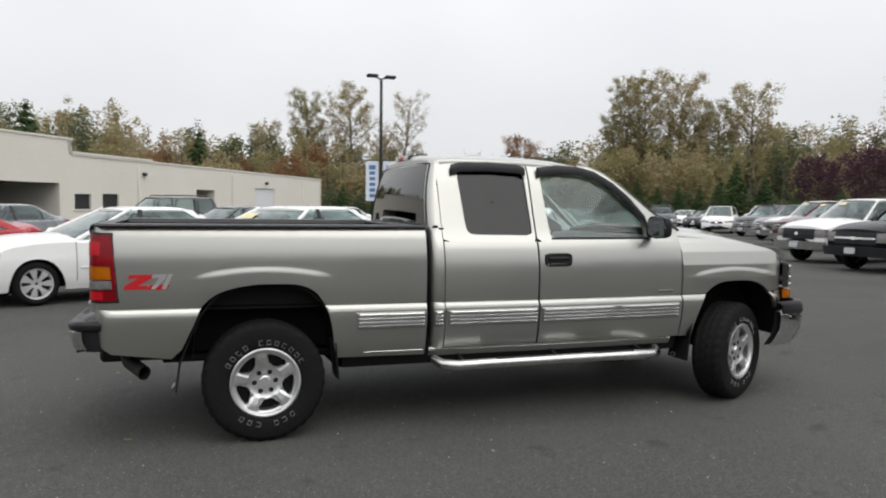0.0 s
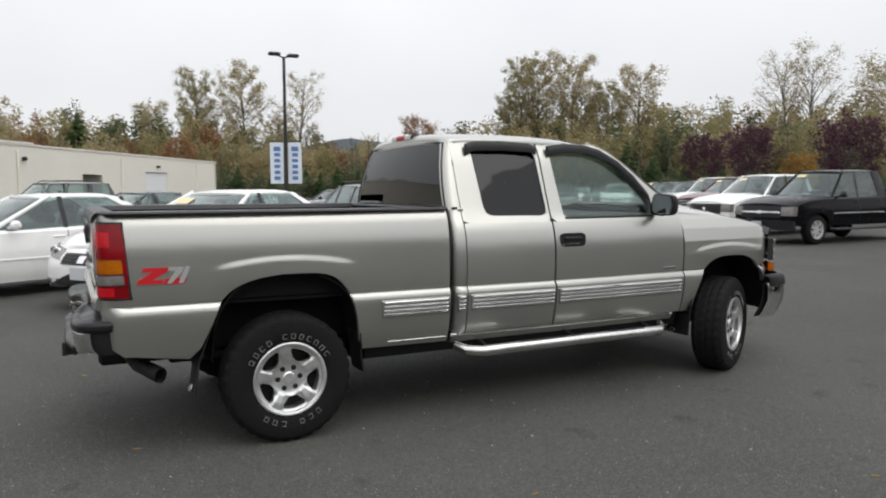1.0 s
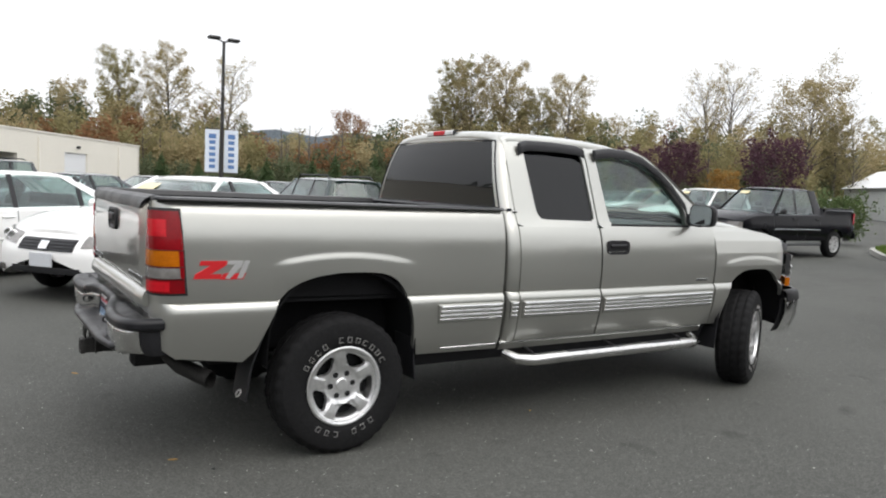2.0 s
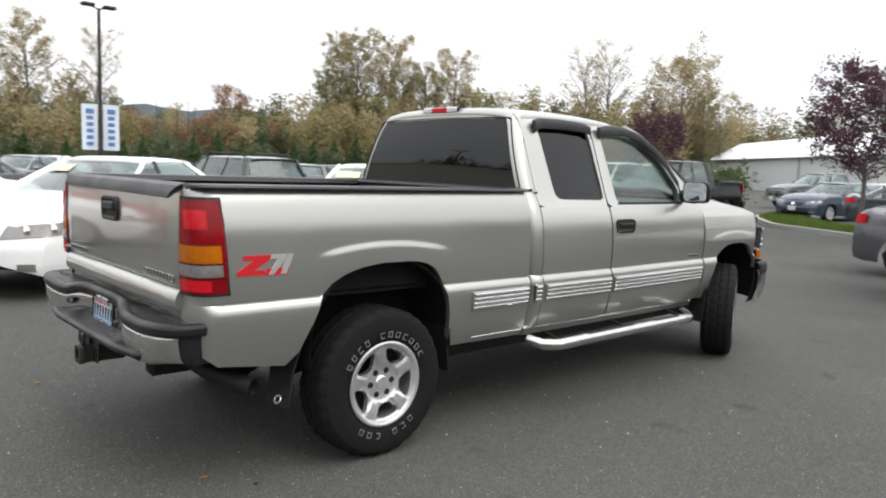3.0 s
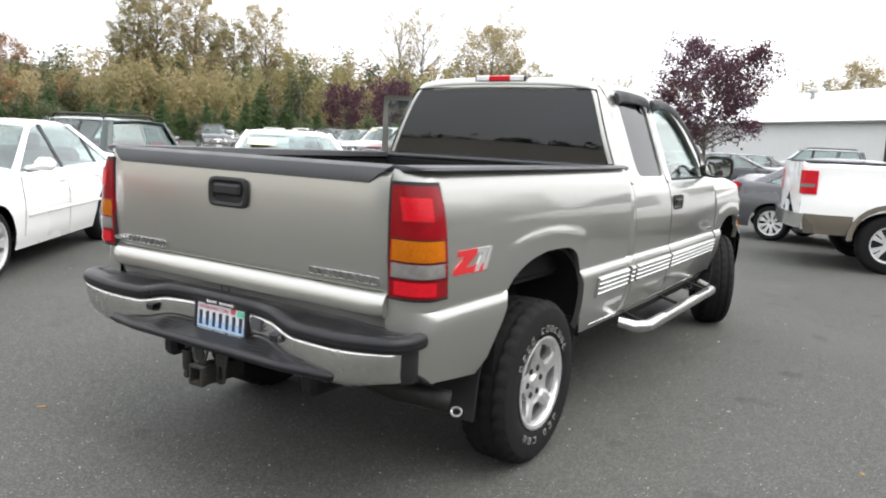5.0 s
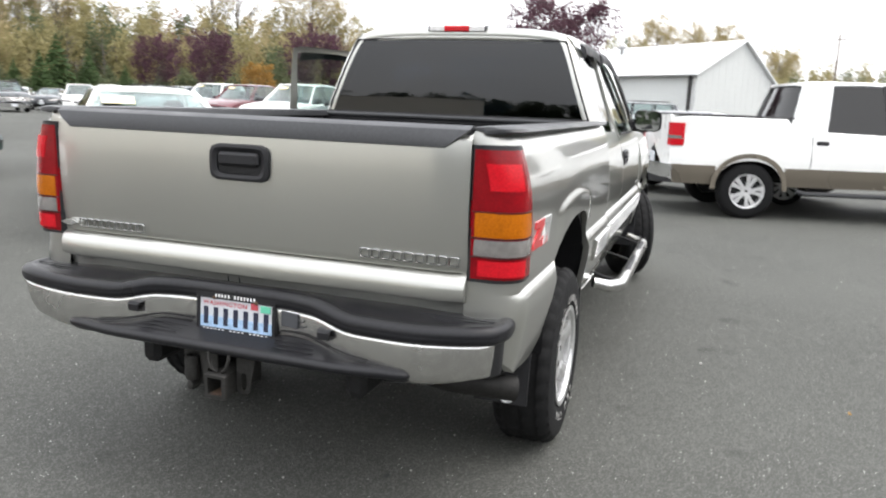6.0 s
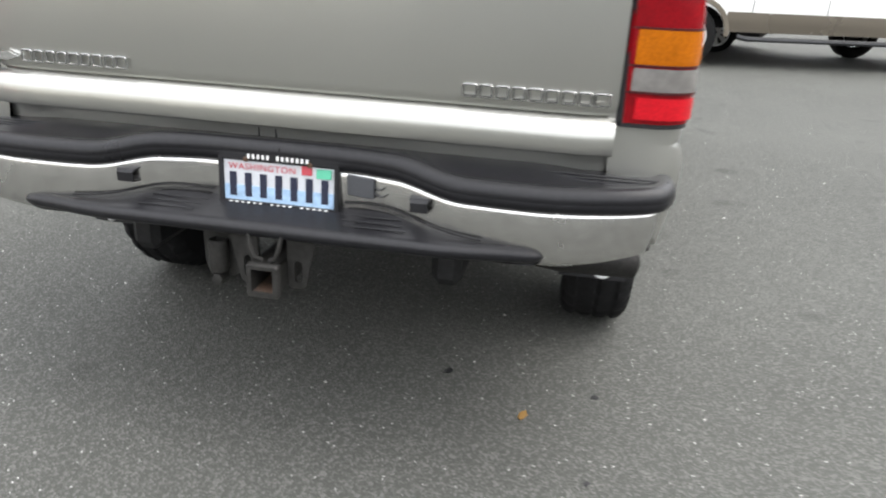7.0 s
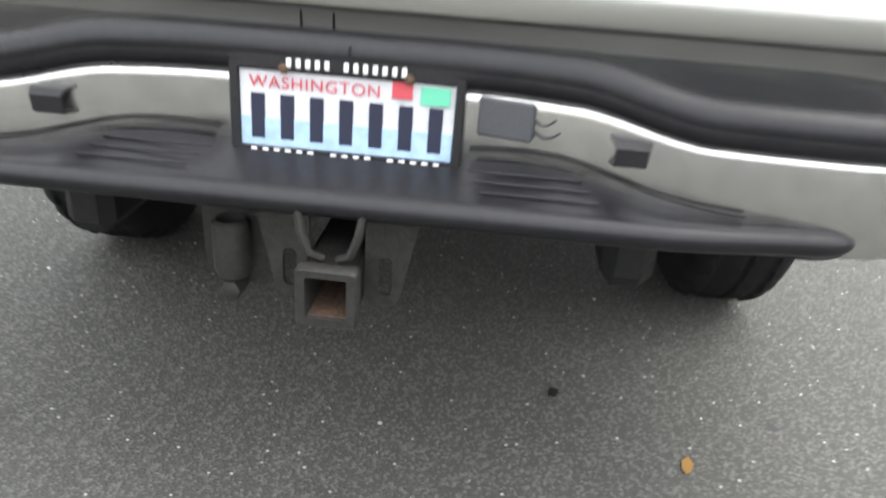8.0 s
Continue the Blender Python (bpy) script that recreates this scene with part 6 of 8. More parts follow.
    rows = [[(gx(z, g0, g1) + (0.16 + 0.05 * (1 - k / 5)) * (1 - u * u), u * (gy(z) - 0.035), z) for u in spread(-1, 1, 9)] for k, z in enumerate(zz)]
    part("windscreen", Build().slab(rows, (-0.006, 0, 0)), glass, car, sharp=60)
    rows = [[(gx(z, g3, g2) - 0.10 * (1 - u * u), u * (gy(z) - 0.05), z) for u in spread(-1, 1, 9)] for z in zz]
    part("rear_window", Build().slab(rows, (0.006, 0, 0)), glass, car, sharp=60)
    rows = []
    rx = [g1 + 0.035 - (g1 - g2 + 0.09) * t for t in spread(0, 1, 9)]
    for k, x in enumerate(rx):
        t = k / 8
        drop = 0.045 * abs(2 * t - 1) ** 5
        rows.append([(x + (0.165 * (1 - u * u) if k == 0 else 0.10 * (1 - u * u) if k == 1 else -0.08 * (1 - u * u) if k == 8 else 0), u * (rh + 0.015), rz - drop - 0.012 * u * u - 0.04 * abs(u) ** 9) for u in spread(-1, 1, 13)])
    part("roof", Build().slab(rows, (0, 0, -0.03)), paint, car, sharp=40)
    for sg in (-1, 1):
        a = [(gx(z, g0 + 0.0, g1 + 0.0), sg * (gy(z) - 0.022), z) for z in spread(belt - 0.05, rt + 0.008, 6)]
        part("front_pillar", Build().tube(a, [0.04, 0.036, 0.033, 0.031, 0.030, 0.028], 8), paint, car)
        wd = 0.16 if s["boot"] else 0.32 if kind == "crew" else 0.10
        rows = [[(gx(z, g3, g2) + e, sg * (gy(z) + o), z) for e, o in ((-0.06, -0.06), (-0.02, 0.0), (0.03, 0.014), (wd + 0.10 * (1 - k / 5), 0.016))] for k, z in enumerate(spread(belt - 0.05, rt + 0.004, 6))]
        part("rear_pillar", Build().slab(rows, (0, -sg * 0.02, 0)), paint, car)
        for xb in s["doors"][1:2] + (s["doors"][2:] if s["boot"] is not None and not truckish else ()):
            t0 = xb
            rows = [[(t0 + e - 0.10 * (z - belt), sg * (gy(z) + 0.014), z) for e in (-0.035, 0.035)] for z in spread(belt - 0.02, rt, 4)]
            part("door_pillar", Build().slab(rows, (0, -sg * 0.012, 0)), BLACK_PLASTIC, car)
        # waist trim, door gaps, handles, mirror
        part("waist_trim", Build().box(((g0 + g3) / 2, sg * (hb + 0.012), belt - 0.022), (g0 - g3 - 0.3, 0.02, 0.022), 0.006), BLACK_PLASTIC, car)
        for k, xd in enumerate(s["doors"]):
            zlo = s["sill"] + 0.12
            gap = Build()
            zl = spread(zlo, belt - 0.04, 6)
            gap.slab([[(xd + e, sg * (skin_y(xd, z) + 0.0015), z) for e in (-0.005, 0.005)] for z in zl], (0, -sg * 0.01, 0))
            part("door_gap", gap, BLACK_PLASTIC, car)
            if k:
                part("door_handle", Build().box((xd + 0.14, sg * (hw * 0.975), belt - 0.13), (0.17, 0.035, 0.03 if not truckish else 0.055), 0.012), paint if not truckish else BLACK_PLASTIC, car)
        mb = Build().box((g0 - 0.22, sg * (hb + 0.16), belt + 0.06), (0.11, 0.20, 0.13), 0.045)
        mb.tube([(g0 - 0.2, sg * (hb - 0.02), belt + 0.01), (g0 - 0.2, sg * (hb + 0.12), belt + 0.04)], 0.025, 8)
        part("door_mirror", mb, BLACK_PLASTIC if truckish else paint, car)
        if not truckish:
            zst = s["sill"] + (belt - s["sill"]) * 0.40
            part("side_moulding", Build().slab([[(x, sg * (skin_y(x, z) + o), z) for x in spread(s["doors"][2] + 0.06, s["doors"][0] - 0.05, 9)] for z, o in ((zst, 0.0), (zst + 0.008, 0.012), (zst + 0.03, 0.012), (zst + 0.038, 0.0))], (0, -sg * 0.004, 0)), paint, car)
        # lamps
        zn = s["nose"]

        def lamp_path(xe, u, side_len, inner):
            """From the end face round to the flank."""
            hx = half(xe)
            if u <= 0.6:
                return xe, hx * (inner + (1 - inner) * u / 0.6)
            x = xe + math.copysign(side_len * (u - 0.6) / 0.4, -xe + (x0 + x1) / 2)
            return x, half(x)

        big = kind in ("pickup", "crew", "suv")
        hz0, hz1 = (zn - 0.27, zn - 0.04) if big else (zn - 0.13, zn - 0.005)
        hlr = []
        for v in spread(0, 1, 4):
            row = []
            for u in spread(0, 1, 12):
                x, y = lamp_path(x0, u, 0.14 if big else 0.30, 0.66 if big else 0.54)
                row.append(warp(x, sg * y, hz0 + (hz1 - hz0) * v + (0.0 if big else 0.05 * u), 0.008))
            hlr.append(row)
        part("headlamp", Build().slab(hlr, (-0.012, -sg * 0.008, 0)), CLEAR_LENS, car, "clear headlamp")
        if not big:
            for u, rr2 in ((0.28, 0.060), (0.60, 0.056)):
                lx, ly = lamp_path(x0, u, 0.30, 0.54)
                c = warp(lx, sg * ly, (hz0 + hz1) / 2 + 0.05 * u, 0.006)
                part("lamp_bowl", Build().lathe([(0.0, -0.016), (rr2 * 0.55, -0.014), (rr2 * 0.6, -0.006), (rr2 * 0.85, -0.010), (rr2, -0.004), (rr2, 0.02)], 16, (0, 0, 0)).moved(Matrix.Translation(c) @ Matrix.Rotation(radians(90 - sg * 24), 4, "Z")), CHROME, car)
        if s["boot"]:
            tz, th, inner, ln = s["tail"] - 0.25, 0.15, 0.60, 0.30
        elif truckish:
            tz, th, inner, ln = s["tail"] - 0.41, 0.31, 0.86, 0.17
        else:
            tz, th, inner, ln = s["tail"] - 0.32, 0.28, 0.84, 0.12
        tlr = []
        for v in spread(0, 1, 4):
            row = []
            for u in spread(0, 1, 12):
                x, y = lamp_path(x1, u, ln, inner)
                row.append(warp(x, sg * y, tz + th * v, 0.010))
            tlr.append(row)
        tl = part("tail_lamp", Build().slab(tlr, (0.012, -sg * 0.008, 0)), BRIGHT_RED_LENS, car, "red tail lamp")
        if truckish:
            clr = [[warp(*[(lamp_path(x1, u, ln, inner)[0]), sg * lamp_path(x1, u, ln, inner)[1], tz + th * v], 0.014) for u in spread(0.05, 0.95, 10)] for v in spread(0.30, 0.44, 3)]
            part("clear_band", Build().slab(clr, (0.008, -sg * 0.006, 0)), CLEAR_LENS, tl)
    # nose: grille, lower intake, plates
    zn = s["nose"]
    big = kind in ("pickup", "crew", "suv")
    gh = 0.30 if big else 0.13
    gw = 0.60 if big else 0.37
    gt = zn - 0.03 if big else zn - 0.045

    def face(y0, y1, za, zb2, out, n=9):
        return [[warp(x0, y, z, out) for y in spread(y0, y1, n)] for z in spread(za, zb2, 4)]

    gp = part("grille", Build().slab(face(-gw, gw, gt - gh, gt, 0.010), (-0.02, 0, 0)), BLACK_PLASTIC, car)
    nb = 4 if not big else bars
    for k in range(nb):
        zk = gt - gh * (k + 0.5) / nb
        part("grille_bar", Build().slab(face(-gw * 0.97, gw * 0.97, zk - (0.007 if nb > 1 else 0.024), zk + (0.007 if nb > 1 else 0.024), 0.022), (-0.010, 0, 0)), bar_mt or (CHROME if big else GREY_PLASTIC), gp)
    part("grille_badge", Build().slab(face(-0.055, 0.055, gt - gh / 2 - 0.042, gt - gh / 2 + 0.042, 0.034, 3), (-0.012, 0, 0)), CHROME, gp)
    lo = s["sill"] + 0.07
    part("lower_intake", Build().slab(face(-0.62 if big else -0.46, 0.62 if big else 0.46, lo + 0.03, lo + 0.10, 0.008), (-0.02, 0, 0)), BLACK_PLASTIC, car)
    if not big:
        for sg in (-1, 1):
            part("fog_lamp", Build().slab(face(sg * 0.62, sg * 0.76, lo + 0.02, lo + 0.09, 0.012, 4), (-0.01, 0, 0)), CLEAR_LENS, car)
    if big:
        bb = Build().slab([[warp(x0 + 0.06, y, z, 0.03) for y in spread(-hw * 0.985, hw * 0.985, 15)] for z in (gt - gh - 0.30, gt - gh - 0.18, gt - gh - 0.06)], (-0.04, 0, 0))
        part("front_bumper", bb, bumper_mt or CHROME, car, "black front bumper" if bumper_mt else "chrome front bumper")
        vb = Build().slab([[warp(x0 + 0.03, y, z, 0.02) for y in spread(-hw * 0.95, hw * 0.95, 15)] for z in (s["sill"] - 0.06, s["sill"] + 0.04, gt - gh - 0.29)], (-0.04, 0, 0))
        part("valance", vb, BLACK_PLASTIC, car)
    if plate_front:
        part("front_plate", Build().box((x0 + (0.13 if big else 0.02), 0, gt - gh - (0.16 if big else 0.10)), (0.012, 0.31, 0.15), 0.003), PLATE_WHITE, car, "pale number plate left blank")
    part("rear_plate", Build().box((x1 - 0.012, 0, s["tail"] - (0.30 if s["boot"] is not None else 0.62)), (0.012, 0.31, 0.15), 0.003), PLATE_WHITE, car, "pale number plate left blank")
    if s["boot"] is None:
        bb = Build().slab([[(x1 - 0.10 + 0.10 * u**4, u * hw * 0.96, z) for u in spread(-1, 1, 13)] for z in (s["sill"] + 0.06, s["sill"] + 0.15, s["sill"] + 0.25)], (0.05, 0, 0))
        part("rear_bumper", bb, CHROME, car, "chrome rear bumper")
        # load bed: dark opening let into the top
        part("load_bed", Build().box(((g3 + x1) / 2 - 0.02, 0, s["tail"] + 0.012), (g3 - x1 - 0.16, hw * 1.60, 0.02), 0.006), BLACK_LINER, car, "black load bed")
        for sg in (-1, 1):
            part("bed_rail", Build().box(((g3 + x1) / 2, sg * hw * 0.87, s["tail"] + 0.014), (g3 - x1 - 0.06, 0.06, 0.028), 0.01), BLACK_PLASTIC, car)
    if lower:
        for sg in (-1, 1):
            for cx in (0.0, -s["wb"]):
                hh = s["r"] + 0.078
                rows = []
                for k in range(15):
                    a = math.pi * k / 14
                    rows.append([(cx - (hh + e) * math.cos(a), sg * (hw + 0.012), s["r"] * 0.93 + 0.05 + (s["r"] + 0.055 + e) * math.sin(a) ** 0.9) for e in (-0.004, 0.06)])
                part("arch_moulding", Build().slab(rows, (0, -sg * 0.03, 0)), lower, car)
            for a0, b0 in ((-s["wb"] + s["r"] + 0.08, -s["r"] - 0.08), (x1 + 0.04, -s["wb"] - s["r"] - 0.08), (s["r"] + 0.08, x0 - 0.04)):
                part("lower_cladding", Build().slab([[warp(x, sg * (skin_y(x, z) + 0.005), z) for x in spread(a0, b0, 9)] for z in spread(s["sill"] - 0.01, s["sill"] + 0.25, 6)], (0, -sg * 0.02, 0)), lower, car)
    if kind == "crew":
        for sg in (-1, 1):
            part("running_board", Build().tube([(-0.55, sg * (hw - 0.05), s["sill"] - 0.07), (-0.62, sg * (hw + 0.02), s["sill"] - 0.09), (-2.75, sg * (hw + 0.02), s["sill"] - 0.09), (-2.85, sg * (hw - 0.05), s["sill"] - 0.07)], 0.035, 8), GREY_PLASTIC, car, "dark tube running board")
            if not lower:
                part("side_strip", Build().box(((s["doors"][0] + s["doors"][2]) / 2, sg * (hw + 0.008), 0.80), (2.1, 0.02, 0.03), 0.006), CHROME, car)
    if kind == "wagon":
        bp = [[warp(x1 - o, u * hw * 0.98, z) for u in spread(-1, 1, 17)] for z, o in ((0.40, -0.02), (0.42, 0.05), (0.52, 0.075), (0.62, 0.07), (0.65, 0.05), (0.66, -0.02))]
        wb2 = part("rear_bumper", Build().slab(bp, (0.02, 0, 0)), paint, car, "body-coloured rear bumper")
        part("rub_strip", Build().slab([[warp(x1 - o, u * hw * 0.97, z) for u in spread(-1, 1, 17)] for z, o in ((0.535, 0.075), (0.54, 0.086), (0.575, 0.086), (0.58, 0.072))], (0.01, 0, 0)), BLACK_PLASTIC, wb2)
    if rack:
        for sg in (-1, 1):
            part("roof_rail", Build().tube([(g1 - 0.1, sg * (rh - 0.06), rz - 0.02), (g1 - 0.2, sg * (rh - 0.06), rz + 0.05), (g2 + 0.3, sg * (rh - 0.06), rz + 0.05), (g2 + 0.2, sg * (rh - 0.06), rz - 0.02)], 0.018, 8), BLACK_PLASTIC, car)
    if sticker:
        part("window_sticker", Build().slab([[(gx(z, g0, g1) + 0.21 * (1 - (y / 0.75) ** 2) * 0.9 + 0.012, y, z) for y in spread(-0.52, -0.18, 5)] for z in spread(rt - 0.15, rt - 0.07, 3)], (0.003, 0, 0)), YELLOW_STICKER, car, "yellow price sticker")
    # cabin
    part("cabin_tub", Build().box(((g0 + g3) / 2, 0, belt + 0.006), (g0 - g3 - 0.16, hb * 1.92, 0.03), 0.01), DASH, car)
    for sg in (-1, 1):
        sb = Build().box((g1 - 0.35, sg * 0.36, belt - 0.12), (0.15, 0.46, 0.62), 0.06, Matrix.Rotation(radians(-14), 3, "Y"))
        sb.box((g1 - 0.42, sg * 0.36, belt + 0.26), (0.09, 0.24, 0.16), 0.04)
        part("front_seat", sb, SEAT_CLOTH, car)
    part("rear_bench", Build().box((g2 - 0.1 if s["boot"] else g1 - 1.25, 0, belt - 0.05), (0.16, 1.25, 0.45), 0.06), SEAT_CLOTH, car)
    part("dashboard", Build().box((g0 - 0.22, 0, belt - 0.06), (0.34, 1.35, 0.10), 0.04), DASH, car)
    # wheels
    tw = 0.235 if s["r"] > 0.36 else 0.205
    yw = hw - 0.02 - tw / 2
    first = road_wheel(car, s["r"], tw, spokes, RIM_SILVER)
    first.matrix_basis = Matrix.Translation((0, -yw, s["r"]))
    for x, y, a in ((-s["wb"], -yw, 0), (0, yw, 180), (-s["wb"], yw, 180)):
        clone_part(first, car, Matrix.Translation((x, y, s["r"])) @ Matrix.Rotation(radians(a), 4, "Z"))
    ub = Build().box((-s["wb"] / 2, 0, s["sill"] + 0.10), (s["wb"] + 0.9, hw * 1.5, 0.16), 0.05)
    for cx in (0.0, -s["wb"]):
        ub.box((cx, 0, s["sill"] + 0.28), (s["r"] * 2 + 0.2, (yw - tw / 2 - 0.03) * 2, 0.45), 0.05)
    part("underbody", ub, BLACK_LINER, car)
    return car


def at(x, y, heading):
    return Matrix.Translation((x, y, 0)) @ Matrix.Rotation(radians(heading), 4, "Z")


make_car("sedan", "sedan", WHITE_PAINT, "white four-door sedan parked on asphalt in a row", at(-3.09, 7.07, 209), group="parked white sedans")
make_car("sedan", "sedan", WHITE_PAINT, "white four-door sedan with yellow windscreen sticker and black grille", at(-0.35, 5.43, 220) @ Matrix.Scale(1.03, 4), group="parked white sedans", sticker=True)
make_car("sedan", "sedan", WHITE_PAINT, "white sedan facing the lane, yellow sticker on its windscreen", at(3.3, 4.05, 229) @ Matrix.Scale(1.04, 4), group="parked white sedans", sticker=True)
make_car("sedan", "sedan", RED_PAINT, "red four-door sedan at the end of the row", at(-6.9, 9.2, 214))
make_car("station_wagon", "wagon", GREEN_PAINT, "dark green station wagon with roof rails, seen from behind", at(5.0, 13.2, 92), rack=True)
make_car("sedan", "compact", MID_GREY_PAINT, "mid-grey compact sedan parked near the kerb", at(11.0, -2.6, -102), spokes=9)
fpick = make_car("pickup", "crew", WHITE_PAINT, "white crew-cab pickup with tan lower cladding", at(10.07, -4.90, -72.5), lower=TAN_PAINT, glass=TINT_GLASS, spokes=5)
# ---------------- buildings ----------------
low_building = thing("low_building", "long low cream stucco building with flat parapet roof", "building")
WC, WD = Vector((11.13, 71.65, 0)), Vector((-0.4993, -0.8664, 0))
WN = Vector((0.8664, -0.4993, 0))  # outwards, to the car park


def on_wall(s, z, out=0.0):
    return WC + WD * s + WN * out + Vector((0, 0, z))


def wall_with_openings(name, s0, s1, top, holes, depth=0.3):
    """One wall as stretches between its openings, and pieces over and under them."""
    cuts = sorted({s0, s1, *[h[0] for h in holes], *[h[1] for h in holes]})
    for a, c in zip(cuts, cuts[1:]):
        hs = [h for h in holes if h[0] <= a and h[1] >= c]
        spans = [(0.0, top)]
        for h in hs:
            spans = [q for lo, hi in spans for q in ((lo, min(hi, h[2])), (max(lo, h[3]), hi)) if q[1] - q[0] > 0.01]
        for lo, hi in spans:
            part(name, Build().prism([on_wall(a, lo), on_wall(c, lo), on_wall(c, hi), on_wall(a, hi)], WN * -depth), TAN_WALL, low_building)


holes = [(11.1, 15.0, 0.0, 2.9), (21.6, 24.12, 0.0, 2.55), (32.9, 34.4, 1.15, 2.05), (35.4, 36.75, 1.15, 2.0)]
wall_with_openings("wall", 0.0, 36.9, 4.12, holes)
wall_with_openings("tall_wall", 36.9, 75, 4.95, [(37.9, 46.0, 0.0, 2.55)])
eb = Build()
eb.prism([on_wall(0, 0), on_wall(0, 4.12), on_wall(0, 4.12) - WN * 30, on_wall(0, 0) - WN * 30], WD * 0.3)
part("end_wall", eb, TAN_WALL, low_building)
rb = Build().prism([on_wall(0.3, 3.75, -0.3), on_wall(75, 3.75, -0.3), on_wall(75, 3.75, -30), on_wall(0.3, 3.75, -30)], (0, 0, -0.2))
part("roof", rb, WHITE_ROOF, low_building)
cb = Build()
for a, c, z in ((-0.05, 36.9, 4.12), (36.85, 75, 4.95)):
    cb.prism([on_wall(a, z, 0.06), on_wall(c, z, 0.06), on_wall(c, z, -0.36), on_wall(a, z, -0.36)], (0, 0, 0.10))
part("parapet_cap", cb, TAN_TRIM, low_building)
part("parapet_cap", Build().prism([on_wall(29.5, 4.22, 0.09), on_wall(36.9, 4.22, 0.09), on_wall(36.9, 4.22, -0.40), on_wall(29.5, 4.22, -0.40)], (0, 0, 0.11)), TAN_TRIM, low_building)
step_b = Build().prism([on_wall(36.9, 4.12), on_wall(36.9, 4.95), on_wall(36.9, 4.95) - WN * 30, on_wall(36.9, 4.12) - WN * 30], WD * 0.3)
part("step_wall", step_b, TAN_WALL, low_building)
for a, c, lo, hi in holes[2:]:
    w = part("window", Build().prism([on_wall(a, lo, -0.12), on_wall(c, lo, -0.12), on_wall(c, hi, -0.12), on_wall(a, hi, -0.12)], WN * -0.05), DARK_OPENING, low_building, "dark window")
    part("window_sill", Build().prism([on_wall(a - 0.1, lo, 0.06), on_wall(c + 0.1, lo, 0.06), on_wall(c + 0.1, lo - 0.08, 0.06), on_wall(a - 0.1, lo - 0.08, 0.06)], WN * -0.2), TAN_TRIM, w)
roller = part("roller_door", Build().prism([on_wall(11.1, 0, -0.15), on_wall(15.0, 0, -0.15), on_wall(15.0, 2.9, -0.15), on_wall(11.1, 2.9, -0.15)], WN * -0.05), WHITE_ROOF, low_building, "white roller door")
for k in range(8):
    part("slat", Build().prism([on_wall(11.12, 0.02 + k * 0.36, -0.13), on_wall(14.98, 0.02 + k * 0.36, -0.13), on_wall(14.98, 0.33 + k * 0.36, -0.13), on_wall(11.12, 0.33 + k * 0.36, -0.13)], WN * -0.03), WHITE_ROOF, roller)
# near-black back and ceiling: the shade inside the bays is put into their colour
for a, c, hi in ((21.6, 24.12, 2.85), (37.9, 46.0, 2.55)):
    part("bay_back", Build().prism([on_wall(a - 0.4, 0, -4), on_wall(c + 0.4, 0, -4), on_wall(c + 0.4, hi + 0.3, -4), on_wall(a - 0.4, hi + 0.3, -4)], WN * -0.1), DARK_OPENING, low_building)
    part("bay_ceiling", Build().prism([on_wall(a - 0.4, hi + 0.1, -0.3), on_wall(c + 0.4, hi + 0.1, -0.3), on_wall(c + 0.4, hi + 0.1, -4), on_wall(a - 0.4, hi + 0.1, -4)], (0, 0, 0.1)), DARK_OPENING, low_building)
    for e in (a, c):
        part("bay_side", Build().prism([on_wall(e, 0, -0.3), on_wall(e, hi, -0.3), on_wall(e, hi, -4), on_wall(e, 0, -4)], WD * (-0.15 if e == a else 0.15)), TAN_WALL, low_building)
for a in (18.9, 31.0, 5.0):
    part("downpipe", Build().tube([on_wall(a, 0, 0.09), on_wall(a, 3.75, 0.09), on_wall(a, 3.85, -0.05)], 0.06, 8), TAN_TRIM, low_building)
for a in (30.4, 12.9):
    part("wall_lamp", Build().box(on_wall(a, 3.35, 0.1), (0.3, 0.3, 0.22), 0.05), POLE_METAL, low_building)
for a in (9.0, 16.5, 26.0):
    part("roof_vent", Build().tube([on_wall(a, 3.7, -2), on_wall(a, 4.45, -2)], 0.10, 8), GALV, low_building)

metal_shed = thing("metal_shed", "long grey metal shed with white gabled roof", "shed")
SC, SD, SN = Vector((53.0, 0.9, 0)), Vector((0.673, 0.740, 0)), Vector((0.740, -0.673, 0))
SL, SW, SE, SR = 74.0, 8.15, 4.1, 6.5
SP, SF = 4.3, 3.3  # the ridge's place across, and the lower far eave


def on_shed(s, w, z):
    return SC + SD * s + SN * w + Vector((0, 0, z))


def shed_top(w):
    return SE + (SR - SE) * w / SP if w < SP else SR + (SF - SR) * (w - SP) / (SW - SP)


part("side_wall", Build().prism([on_shed(0, 0, 0), on_shed(SL, 0, 0), on_shed(SL, 0, SE), on_shed(0, 0, SE)], SN * 0.15), GREY_SIDING, metal_shed)
for name, s0, way in (("gable_wall", 0.0, 0.15), ("far_gable", SL, -0.15)):
    part(name, Build().prism([on_shed(s0, 0.15, 0), on_shed(s0, SW, 0), on_shed(s0, SW, SF), on_shed(s0, SP, SR), on_shed(s0, 0.15, SE)], SD * way), GREY_SIDING, metal_shed)
part("back_wall", Build().prism([on_shed(0, SW, 0), on_shed(SL, SW, 0), on_shed(SL, SW, SF), on_shed(0, SW, SF)], SN * -0.15), GREY_SIDING, metal_shed)
for w0, z0 in ((-0.35, SE - 0.2), (SW + 0.35, SF - 0.25)):
    part("roof_slope", Build().prism([on_shed(-0.3, w0, z0 + 0.05), on_shed(SL + 0.3, w0, z0 + 0.05), on_shed(SL + 0.3, SP, SR + 0.05), on_shed(-0.3, SP, SR + 0.05)], (0, 0, 0.10)), WHITE_ROOF, metal_shed)
rib = Build()
